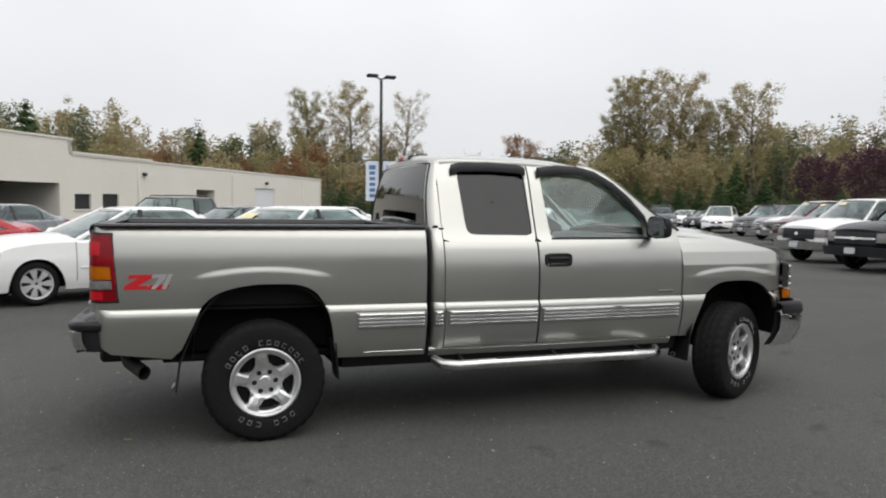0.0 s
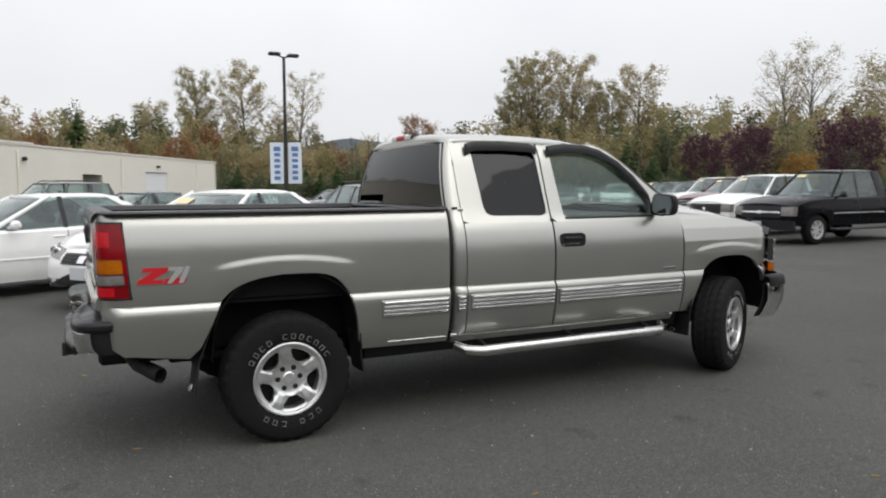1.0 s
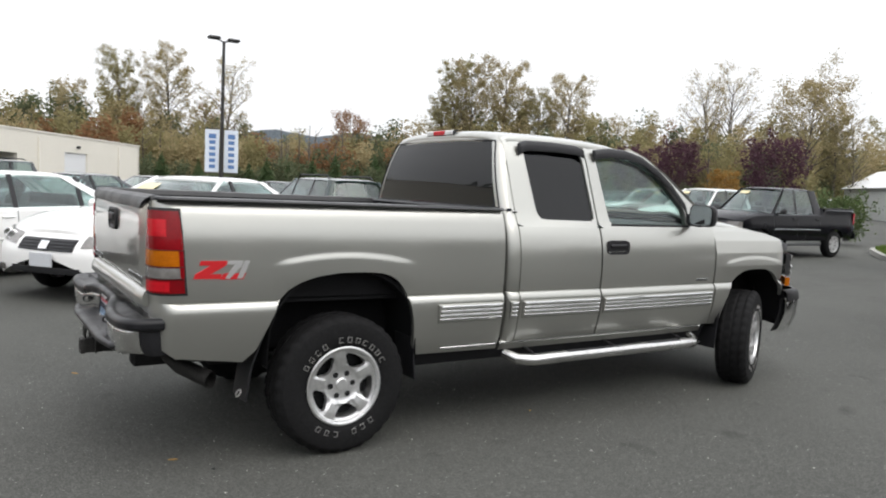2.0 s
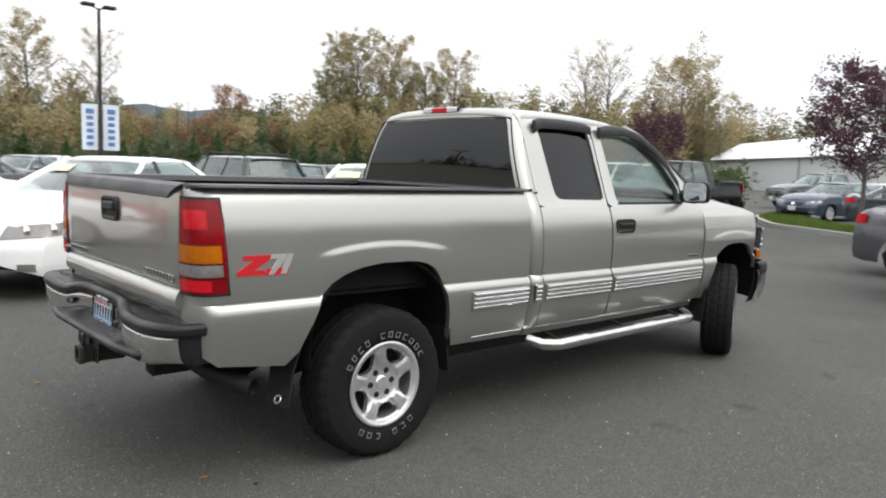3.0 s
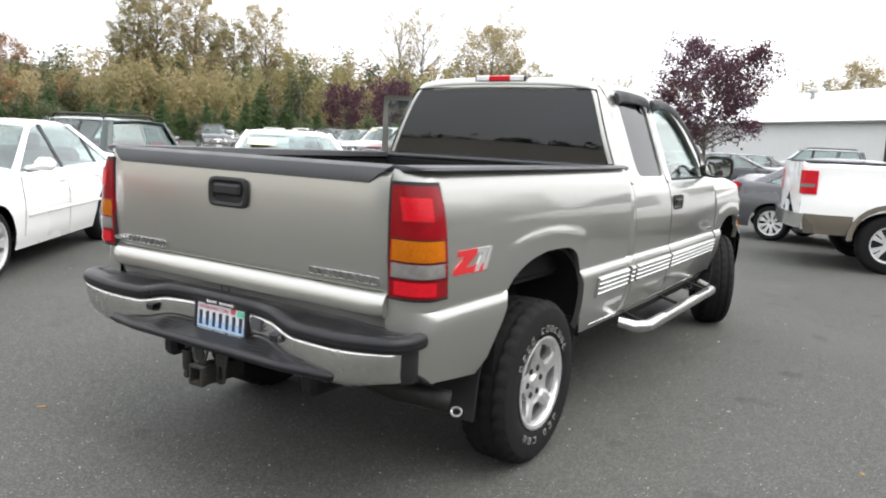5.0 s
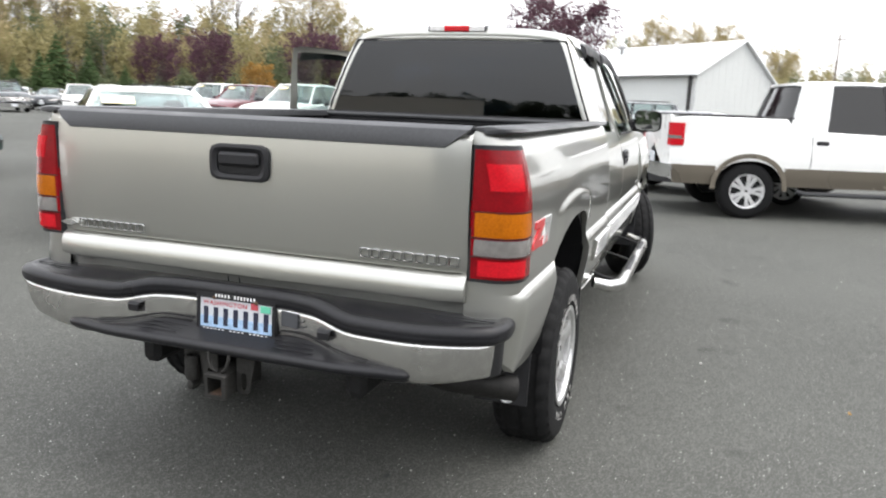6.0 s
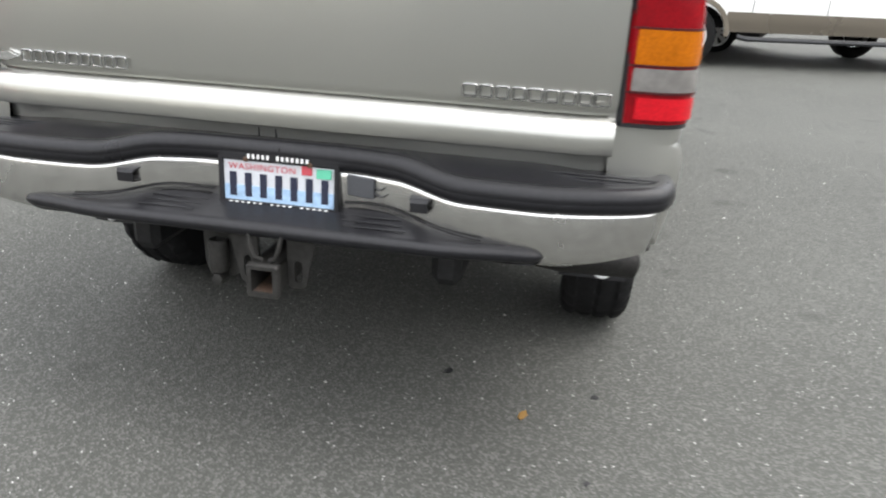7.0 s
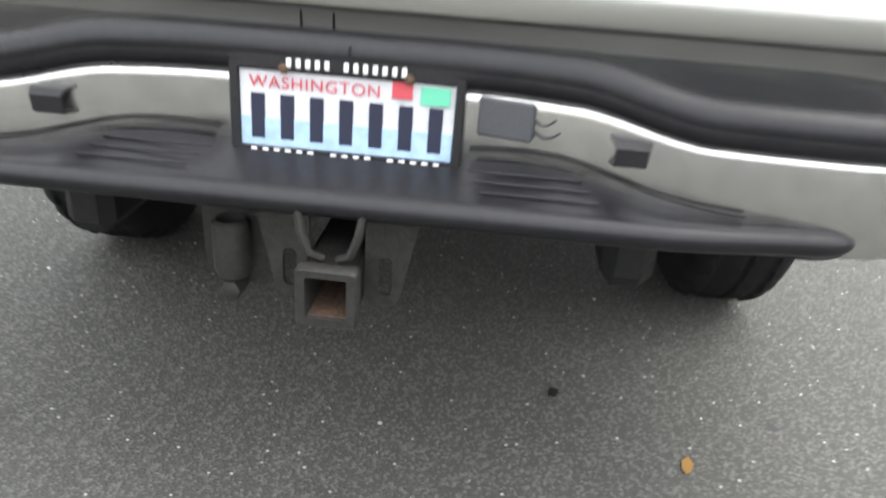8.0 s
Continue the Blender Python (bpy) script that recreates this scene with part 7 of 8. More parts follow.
for k in range(123):
    rib.prism([on_shed(k * 0.6, -0.008, 0.1), on_shed(k * 0.6 + 0.06, -0.008, 0.1), on_shed(k * 0.6 + 0.06, -0.008, SE - 0.1), on_shed(k * 0.6, -0.008, SE - 0.1)], SN * 0.028)
for k in range(13):
    w = 0.3 + k * 0.6
    rib.prism([on_shed(-0.008, w, 0.1), on_shed(-0.008, w + 0.06, 0.1), on_shed(-0.008, w + 0.06, shed_top(w) - 0.15), on_shed(-0.008, w, shed_top(w) - 0.15)], SD * 0.03)
tagged(part("siding_rib", rib, GREY_SIDING, metal_shed), kind="stuff")
part("eave_gutter", Build().tube([on_shed(-0.3, -0.42, SE - 0.12), on_shed(SL, -0.42, SE - 0.12)], 0.09, 6), GALV, metal_shed)
part("downpipe", Build().tube([on_shed(0.5, -0.14, SE - 0.1), on_shed(0.5, -0.14, 0.0)], 0.12, 6), POLE_METAL, metal_shed)
for k in (20, 44):
    part("downpipe", Build().tube([on_shed(k, -0.14, SE - 0.1), on_shed(k, -0.14, 0.0)], 0.08, 6), GALV, metal_shed)
for k in (12, 30, 52):
    vb = Build().tube([on_shed(k, 3.2, 5.6), on_shed(k, 3.2, 6.5)], 0.18, 8)
    vb.lathe([(0.0, 6.85), (0.4, 6.65), (0.4, 6.5), (0.18, 6.45)], 10, tuple(on_shed(k, 3.2, 0))[:2] + (0,), "z")
    part("roof_vent", vb, GALV, metal_shed)

# ---------------- kerbed planting strip ----------------
ISLE = [(17.0, 1.0), (18.35, 3.55), (20.2, 6.75), (23.6, 9.0), (27.5, 10.2), (28.0, 8.8), (24.6, 7.4), (21.8, 5.2), (20.0, 2.3), (18.6, 0.2)]
isle = rounded(ISLE, 0.7, 5)
kb = Build()
area = sum(isle[i - 1][0] * isle[i][1] - isle[i][0] * isle[i - 1][1] for i in range(len(isle)))
sgn = 1 if area > 0 else -1
inner_isle = []
for i, (x, y) in enumerate(isle):
    a, b = Vector(isle[i - 1]), Vector(isle[(i + 1) % len(isle)])
    d = (b - a).normalized()
    inner_isle.append((x - d.y * 0.16 * sgn, y + d.x * 0.16 * sgn))
lo = [(x, y, 0.0) for x, y in isle] + [(isle[0][0], isle[0][1], 0.0)]
hi = [(x, y, 0.145) for x, y in isle] + [(isle[0][0], isle[0][1], 0.145)]
hi2 = [(x, y, 0.15) for x, y in inner_isle] + [(inner_isle[0][0], inner_isle[0][1], 0.15)]
lo2 = [(x, y, 0.0) for x, y, z in hi2]
kb.grid([lo, hi, hi2, lo2])
tagged(part("kerb", kb, CONCRETE), "worn concrete kerb round a grass strip", "kerb", kind="structure")
tb = Build()
tb.prism([(x, y, 0.155) for x, y in inner_isle], (0, 0, -0.12))
tagged(part("turf", tb, TURF), "grassy soil of the planting strip", "grass", kind="structure")
rng = np.random.default_rng(5)


def inside(poly, x, y):
    c = False
    for i in range(len(poly)):
        (xa, ya), (xb, yb) = poly[i - 1], poly[i]
        if (ya > y) != (yb > y) and x < (xb - xa) * (y - ya) / (yb - ya) + xa:
            c = not c
    return c


gv, gf = [], []
while len(gf) < 9000:
    x, y = rng.uniform(17, 28), rng.uniform(0.2, 10.2)
    if not inside(inner_isle, x, y):
        continue
    a, h, w = rng.uniform(0, 6.28), rng.uniform(0.05, 0.13), 0.02
    n = len(gv)
    gv += [(x - w * math.cos(a), y - w * math.sin(a), 0.15), (x + w * math.cos(a), y + w * math.sin(a), 0.15), (x + rng.normal(0, 0.03), y + rng.normal(0, 0.03), 0.15 + h)]
    gf.append((n, n + 1, n + 2))
grass_b = Build()
grass_b.v, grass_b.f = gv, gf
tagged(part("grass", grass_b, GRASS, smooth=False), "short green lawn grass on the planting strip", "grass", kind="stuff")


# ---------------- trees ----------------
def grow(seed, height, spread_r, trunk_r, first=0.3, limbs=14, leaves=2500, leaf=0.35, droop=0.15, up=0.9, clump=1.0, crown_low=None, taper=0.55):
    """A trunk with limbs, and leaves in clumps about the limbs' ends. Returns both meshes."""
    r = np.random.default_rng(seed)
    wood = Build()
    bend = r.normal(0, 0.02 * height, (2,))
    pts = []
    for k in range(7):
        t = k / 6
        pts.append((bend[0] * t * t + r.normal(0, 0.006 * height), bend[1] * t * t + r.normal(0, 0.006 * height), height * 0.93 * t))
    wood.tube(pts, [trunk_r * (1 - 0.92 * k / 6) for k in range(7)], 7)
    tips = []
    for i in range(limbs):
        t = first + (0.95 - first) * (i + r.uniform(0, 1)) / limbs
        z = height * 0.93 * t
        a = i * 2.4 + r.uniform(-0.5, 0.5)
        reach = spread_r * (1 - abs(t - 0.55) ** 1.5 * taper * 2) * r.uniform(0.65, 1.1)
        k = min(5, int(t * 6))
        f = t * 6 - k
        base = Vector(pts[k]).lerp(Vector(pts[k + 1]), f)
        rise = reach * up * r.uniform(0.6, 1.2)
        p1 = base + Vector((math.cos(a) * reach * 0.5, math.sin(a) * reach * 0.5, rise * 0.5))
        p2 = base + Vector((math.cos(a) * reach, math.sin(a) * reach, rise * (1 - droop)))
        lr = trunk_r * (1 - t * 0.85) * 0.45
        wood.tube([base, p1, p2], [lr, lr * 0.6, lr * 0.15], 5)
        tips += [(p1, reach * 0.32), (p2, reach * 0.30), ((p1 + p2) / 2, reach * 0.36)]
        for q in range(3):
            b2 = base.lerp(p2, r.uniform(0.35, 0.8))
            a2 = a + r.uniform(-1.2, 1.2)
            l2 = reach * r.uniform(0.3, 0.55)
            e2 = b2 + Vector((math.cos(a2) * l2, math.sin(a2) * l2, l2 * r.uniform(0.2, 1.0)))
            wood.tube([b2, e2], [lr * 0.4, lr * 0.08], 4, False)
            tips.append((e2, l2 * 0.5))
    tips.append((Vector(pts[-1]), spread_r * 0.25))
    foliage = Build()
    if leaves:
        idx = r.integers(0, len(tips), leaves)
        off = r.normal(0, 1, (leaves, 3)) * 0.55 * clump
        size = leaf * r.uniform(0.5, 1.25, leaves)
        d1 = r.normal(0, 1, (leaves, 3))
        d1 /= np.linalg.norm(d1, axis=1)[:, None]
        d2 = r.normal(0, 1, (leaves, 3))
        d2 -= (d1 * d2).sum(1)[:, None] * d1
        d2 /= np.linalg.norm(d2, axis=1)[:, None]
        c = np.array([tips[i][0] for i in idx]) + off * np.array([max(tips[i][1], leaf) for i in idx])[:, None]
        a, b = d1 * size[:, None] * 0.5, d2 * size[:, None] * 0.36
        v = np.stack([c - a, c + b, c + a, c - b], 1).reshape(-1, 3)
        foliage.v = v.tolist()
        foliage.f = [(4 * i, 4 * i + 1, 4 * i + 2, 4 * i + 3) for i in range(leaves)]
    return wood, foliage


def conifer(seed, height, base_r, leaves, leaf):
    r = np.random.default_rng(seed)
    wood = Build().tube([(0, 0, 0), (0, 0, height * 0.97)], [height * 0.014, 0.02], 6)
    foliage = Build()
    t = np.sqrt(r.uniform(0, 1, leaves))
    whorl = np.round(t * 16) / 16 + r.normal(0, 0.012, leaves)
    z = height * (1 - 0.92 * np.clip(whorl, 0, 1))
    a = r.integers(0, 9, leaves) * 0.7 + r.normal(0, 0.16, leaves) + whorl * 9
    q = np.sqrt(r.uniform(0.05, 1, leaves)) * base_r * np.clip(whorl, 0.02, 1)
    c = np.stack([np.cos(a) * q, np.sin(a) * q, z - q * 0.25], 1)
    d1 = np.stack([np.cos(a), np.sin(a), -0.3 + r.normal(0, 0.2, leaves)], 1)
    d2 = np.stack([-np.sin(a), np.cos(a), r.normal(0, 0.3, leaves)], 1)
    s = leaf * r.uniform(0.6, 1.2, leaves)
    v = np.stack([c - d1 * s[:, None] * 0.5, c + d2 * s[:, None] * 0.3, c + d1 * s[:, None] * 0.5, c - d2 * s[:, None] * 0.3], 1).reshape(-1, 3)
    foliage.v = v.tolist()
    foliage.f = [(4 * i, 4 * i + 1, 4 * i + 2, 4 * i + 3) for i in range(leaves)]
    return wood, foliage


def make_tree(name, label, wf, leaf_mt, m, group="", bark=None):
    t = thing(name, label, "tree", group, m=m)
    part("trunk", wf[0], bark or BARK, t, "grey-brown trunk and limbs", sharp=60)
    if wf[1].v:
        part("crown", wf[1], leaf_mt, t, smooth=False)
    return t


def polar(az, dist):
    return (-1.5 + dist * math.cos(radians(az)), -4.0 + dist * math.sin(radians(az)))


def stand(az, dist, turn=0.0, scale=1.0):
    x, y = polar(az, dist)
    return Matrix.Translation((x, y, 0)) @ Matrix.Rotation(radians(turn), 4, "Z") @ Matrix.Scale(scale, 4)


# plum tree in the planting strip, and two more plums by the trucks
plum = grow(3, 4.0, 1.42, 0.075, 0.34, 46, 20000, 0.068, 0.1, 0.75, 0.62, taper=0.3)
make_tree("plum_tree", "purple-leaved ornamental plum tree in the planting strip", plum, PLUM_LEAF, Matrix.Translation((17.45, 3.2, 0.12)), "plum trees")
plum_b = grow(8, 5.6, 1.75, 0.10, 0.36, 26, 5600, 0.17, 0.1, 0.8, 0.95)
p_far = make_tree("plum_tree", "round purple-leaved plum tree behind parked trucks", plum_b, PLUM_LEAF, Matrix.Translation((48.0, 43.5, 0)), "plum trees")
for x, y, q, sc in ((44.5, 35.5, 70, 1.0), (38.5, 23.0, 160, 0.92)):
    copy_thing(p_far, Matrix.Translation((x, y, 0)) @ Matrix.Rotation(q, 4, "Z") @ Matrix.Scale(sc, 4))

# tall cottonwoods: one made of each kind, others turned; azimuth, turn, scale
tall_a = make_tree("tall_tree", "tall thin cottonwood with sparse olive autumn leaves", grow(11, 22, 3.3, 0.36, 0.28, 34, 13000, 0.24, 0.0, 1.3, 0.8), OLIVE_LEAF, stand(81.9, 118, 20, 0.88), "tall cottonwoods")
tall_b = make_tree("tall_tree", "tall cottonwood with thin gold-brown autumn leaves", grow(12, 21, 3.6, 0.36, 0.26, 34, 12000, 0.24, 0.0, 1.3, 0.8), GOLD_LEAF, stand(78.5, 118, 50, 0.95), "tall cottonwoods")
tall_c = make_tree("tall_tree", "tall half-bare cottonwood with open limbs", grow(13, 21, 3.4, 0.34, 0.24, 36, 4600, 0.22, 0.0, 1.5, 0.75), GOLD_LEAF, stand(74.6, 118, 10, 0.93), "tall cottonwoods")
bare = make_tree("tall_tree", "tall spreading tree, almost bare, with pale limbs", grow(14, 19, 3.6, 0.36, 0.20, 40, 5200, 0.20, 0.0, 1.6, 0.75), GOLD_LEAF, stand(39.2, 118, 0, 1.03), "tall cottonwoods")
crown = make_tree("tall_tree", "broad cottonwood with gold-brown autumn crown", grow(15, 18, 5.2, 0.36, 0.22, 40, 14000, 0.26, 0.05, 1.1, 0.85), GOLD_LEAF, stand(32.2, 118, 40, 1.05), "tall cottonwoods")
for src, az, tn, sc in ((tall_b, 84.9, 120, 0.70), (tall_c, 80.3, 200, 0.78), (tall_c, 76.4, 70, 0.70), (tall_a, 57.6, 200, 1.12), (tall_b, 56.2, 90, 1.08), (tall_a, 58.6, 310, 0.82), (tall_b, 53.8, 140, 1.06), (tall_a, 52.6, 30, 0.84), (tall_a, 51.2, 300, 0.92), (tall_b, 49.0, 250, 0.99), (tall_c, 47.6, 40, 0.72), (tall_c, 45.6, 20, 0.70), (tall_b, 43.2, 70, 0.60), (bare, 37.2, 120, 1.03), (tall_c, 34.2, 60, 0.76), (tall_c, 29.2, 180, 0.72), (tall_a, 30.4, 77, 0.72), (bare, 22.0, 60, 0.62), (tall_a, 7.9, 60, 0.56), (crown, 6.4, 160, 0.75), (bare, 4.0, 10, 0.64), (crown, 2.6, 250, 0.72), (tall_b, 1.2, 10, 0.62), (crown, -1.9, 80, 0.53), (tall_b, 98.4, 160, 0.72), (tall_a, 100.2, 30, 0.68), (tall_a, 96.0, 230, 0.62), (tall_b, 103.0, 30, 0.66), (tall_a, 90.3, 330, 0.60), (tall_b, 105.8, 300, 0.64)):
    copy_thing(src, stand(az, 118 if az > 26 else 150, tn, sc if az > 26 else sc * 1.24))
make_tree("tall_tree", "round rust-orange autumn tree above the woods", grow(16, 12.4, 3.0, 0.26, 0.3, 30, 5200, 0.24, 0.05, 0.8, 0.9), RUST_LEAF, stand(65.4, 114, 0, 1.0), "tall cottonwoods")

# woods behind: one mass of each leaf colour, with uneven crowns
def woods(name, label, mt, seed, items, leaves, leaf):
    """Many understorey crowns as one mass; items: azimuth, distance, height, spread."""
    r = np.random.default_rng(seed)
    vs = []
    for az, dist, h, w in items:
        x, y = polar(az, dist)
        n = int(leaves * r.uniform(0.8, 1.2))
        # several upright stems a crown, each with clumps that shrink towards its tip
        stems, per = 5, 6
        foot = r.normal(0, w * 0.36, (stems, 2))
        tall = h * r.uniform(0.72, 1.0, stems)
        tall[0] = h
        up = (np.arange(per) + r.uniform(0.1, 0.9, (stems, per))) / per
        zc = (0.12 + 0.85 * up) * tall[:, None]
        rad = w * (0.46 - 0.22 * up) * r.uniform(0.7, 1.2, (stems, per))
        cx = foot[:, :1] * (1 - 0.35 * up) + r.normal(0, w * 0.10, (stems, per))
        cy = foot[:, 1:] * (1 - 0.35 * up) + r.normal(0, w * 0.10, (stems, per))
        blobs = np.stack([cx.ravel(), cy.ravel(), zc.ravel()], 1)
        k = r.choice(stems * per, n, p=(rad**1.6).ravel() / (rad**1.6).sum())
        ball = r.normal(0, 1, (n, 3))
        ball *= (r.uniform(0, 1, n) ** 0.45 / np.linalg.norm(ball, axis=1))[:, None]
        c = blobs[k] + ball * rad.ravel()[k][:, None] * np.array([1.0, 1.0, 1.35])
        c[:, 2] = np.clip(c[:, 2], 0.15, h * 1.05)
        c += np.array([x, y, 0])
        d1 = r.normal(0, 1, (n, 3))
        d1 /= np.linalg.norm(d1, axis=1)[:, None]
        d2 = r.normal(0, 1, (n, 3))
        d2 -= (d1 * d2).sum(1)[:, None] * d1
        d2 /= np.linalg.norm(d2, axis=1)[:, None]
        s = leaf * r.uniform(0.5, 1.3, n)[:, None]
        vs.append(np.stack([c - d1 * s * 0.5, c + d2 * s * 0.36, c + d1 * s * 0.5, c - d2 * s * 0.36], 1).reshape(-1, 3))
    v = np.concatenate(vs)
    me = bpy.data.meshes.new(name)
    nf = len(v) // 4
    me.vertices.add(len(v))
    me.vertices.foreach_set("co", v.ravel())
    me.loops.add(len(v))
    me.loops.foreach_set("vertex_index", np.arange(len(v)))
    me.polygons.add(nf)
    me.polygons.foreach_set("loop_start", np.arange(nf) * 4)
    me.polygons.foreach_set("loop_total", np.full(nf, 4))
    me.update(calc_edges=True)
    me.materials.append(mt)
    tagged(new(name, me), label, "woods", kind="stuff")


# bare trunks standing among the crowns
tr = random.Random(9)
poles = Build()
for k in range(170):
    a, d = tr.uniform(33, 106), tr.uniform(98, 118)
    x, y = polar(a, d)
    h = tr.uniform(5.0, 9.5)
    lean = tr.uniform(-0.5, 0.5)
    poles.tube([(x, y, 0), (x + lean * 0.4, y, h * 0.5), (x + lean, y, h)], [0.16, 0.12, 0.03], 5)
    for q in range(4):
        z = h * tr.uniform(0.4, 0.9)
        b = tr.uniform(0, 6.28)
        poles.tube([(x + lean * z / h, y, z), (x + lean * z / h + math.cos(b) * 1.2, y + math.sin(b) * 1.2, z + 1.4)], [0.05, 0.012], 4, False)
tagged(part("woods_trunks", poles, BARK, sharp=60), "thin grey bare trunks standing in the woods", "woods", kind="stuff")

SKY = [(-12, 3.0), (-6, 3.4), (-1.6, 3.9), (3.4, 4.9), (6.5, 5.0), (9, 4.6), (15, 4.0), (19, 4.2), (23, 4.2), (26, 4.3), (29, 5.4), (33, 6.3), (38, 6.0), (42, 5.9), (44, 5.8), (47, 6.4), (52, 6.4), (57, 5.8), (60, 5.0), (62, 4.6), (66, 3.6), (69, 3.3), (72, 3.5), (74, 4.4), (80, 5.4), (85, 5.6), (88, 5.2), (90.3, 5.7), (93.4, 5.1), (95.6, 6.0), (98, 6.7), (100, 6.7), (102, 6.3), (108, 6.0), (116, 5.5), (124, 5.0)]
wr = random.Random(4)
lots = {"olive": [], "rust": [], "gold": [], "green": [], "conifer": []}
az = -10.0
while az < 122:
    for layer, dist in enumerate((101, 112, 124)):
        a = az + wr.uniform(-0.9, 0.9)
        d = dist + wr.uniform(-4, 4) + (36 if a < 31.5 else 0)
        h = 1.45 + d * math.tan(radians(lerp_table(SKY, a))) * (0.68 + 0.21 * layer) * wr.uniform(0.86, 1.12)
        w = wr.uniform(3.5, 5.3)
        u = wr.random()
        if 66 < a < 73 and u < 0.28:
            key = "rust"
        elif 87 < a < 96 and u < 0.30:
            key = "rust"
        else:
            key = "olive" if u < 0.46 else "gold" if u < 0.76 else "rust" if u < 0.81 else "green"
        lots[key].append((a, d, max(h, 2.5), w))
    az += 1.35
woods("woods", "dense olive and brown autumn woods behind the car park", OLIVE_LEAF, 21, lots["olive"], 3200, 0.40)
woods("woods", "rust-coloured autumn crowns among the woods", RUST_LEAF, 22, lots["rust"], 3200, 0.40)
woods("woods", "gold-brown half-bare crowns among the woods", GOLD_LEAF, 23, lots["gold"], 3200, 0.40)
woods("woods", "green crowns among the autumn woods", GREEN_LEAF, 24, lots["green"], 3200, 0.40)
low = [(a + wr.uniform(-0.5, 0.5), wr.uniform(88, 96), wr.uniform(1.8, 4.0), wr.uniform(1.6, 2.6)) for a in spread(33, 96, 60)]
woods("hedge", "dark green shrubs and young firs along the far edge", GREEN_LEAF, 25, low, 1500, 0.30)

behind = [(a + wr.uniform(-1, 1), wr.uniform(70, 84), wr.uniform(11, 16), wr.uniform(3.5, 5)) for a in spread(128, 338, 130)]
woods("woods", "dark fir tree line across the road behind", CONIFER, 26, behind, 1100, 0.8)

fir = make_tree("fir_tree", "young green fir tree at the wood's edge", conifer(31, 7.0, 2.7, 3400, 0.44), YOUNG_FIR, stand(49.5, 90), "fir trees")
for az2, d, tn, sc in ((52.0, 92, 40, 0.62), (70.0, 92, 10, 0.55), (66.5, 90, 99, 0.7), (61.0, 91, 180, 0.6), (58.0, 92, 40, 0.66), (101.0, 100, 50, 1.95), (89.8, 112, 50, 1.75), (47.6, 91, 120, 0.8), (55.0, 93, 10, 0.6), (74.0, 93, 60, 0.6), (84.0, 120, 30, 1.3), (63.5, 92, 210, 0.75), (64.8, 86, 20, 0.55), (68.2, 86, 70, 0.62), (71.6, 85, 30, 0.58), (72.9, 88, 130, 0.5), (59.6, 86, 33, 0.6), (56.4, 87, 75, 0.7), (53.4, 86, 98, 0.62), (50.6, 87, 140, 0.72), (86.6, 90, 15, 0.6), (88.2, 89, 75, 0.7), (91.5, 90, 45, 0.6), (76.5, 88, 170, 0.5), (79.0, 89, 60, 0.6), (45.4, 88, 11, 0.6), (43.0, 89, 111, 0.7)):
    copy_thing(fir, stand(az2, d, tn, sc))

# far wooded hill, its distance haze painted in as blue-grey
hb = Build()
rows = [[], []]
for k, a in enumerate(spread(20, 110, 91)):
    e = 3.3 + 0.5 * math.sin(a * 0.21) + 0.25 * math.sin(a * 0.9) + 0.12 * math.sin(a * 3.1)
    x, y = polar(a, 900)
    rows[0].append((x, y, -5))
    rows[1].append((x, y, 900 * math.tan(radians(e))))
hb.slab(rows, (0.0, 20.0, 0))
tagged(part("far_hill", hb, HAZED_HILL), "wooded hill in the distance, haze painted in as blue-grey", "hill", kind="structure")

# small golden tree between the plums
make_tree("gold_tree", "small golden autumn tree behind parked trucks", grow(52, 4.6, 1.7, 0.09, 0.2, 24, 4200, 0.19, 0.1, 0.8, 0.95), AMBER_LEAF, Matrix.Translation((46.5, 32.5, 0)) @ Matrix.Scale(0.8, 4))

# bush by the black pickup
bush = thing("bush", "dense green shrub beside the planting strip", "shrub", m=Matrix.Translation((26.9, 12.0, 0)))
bw, bl = grow(41, 1.75, 1.05, 0.05, 0.1, 22, 3800, 0.12, 0.2, 0.5, 1.2)
part("stems", bw, BARK, bush)
part("leaves", bl, BUSH_LEAF, bush, smooth=False)

# ---------------- lamp post with banners ----------------
post = thing("street_lamp", "tall dark car-park lamp post with twin heads and two banners", "lamp post", m=Matrix.Translation((8.87, 34.4, 0)))
pb = Build().tube([(0, 0, 0.6), (0, 0, 8.45)], [0.11, 0.075], 10)
part("pole", pb, POLE_METAL, post)
part("footing", Build().lathe([(0.0, 0.65), (0.26, 0.63), (0.30, 0.58), (0.30, 0.0)], 16, axis="z"), CONCRETE, post)
for sg in (-1, 1):
    hb2 = Build().box((sg * 0.52, sg * 0.1, 8.56), (0.62, 0.42, 0.16), 0.06)
    hb2.tube([(0, 0, 8.40), (sg * 0.3, sg * 0.05, 8.50)], 0.04, 8)
    part("lamp_head", hb2, POLE_METAL, post)
ca = math.cos(radians(-16))
sa = math.sin(radians(-16))
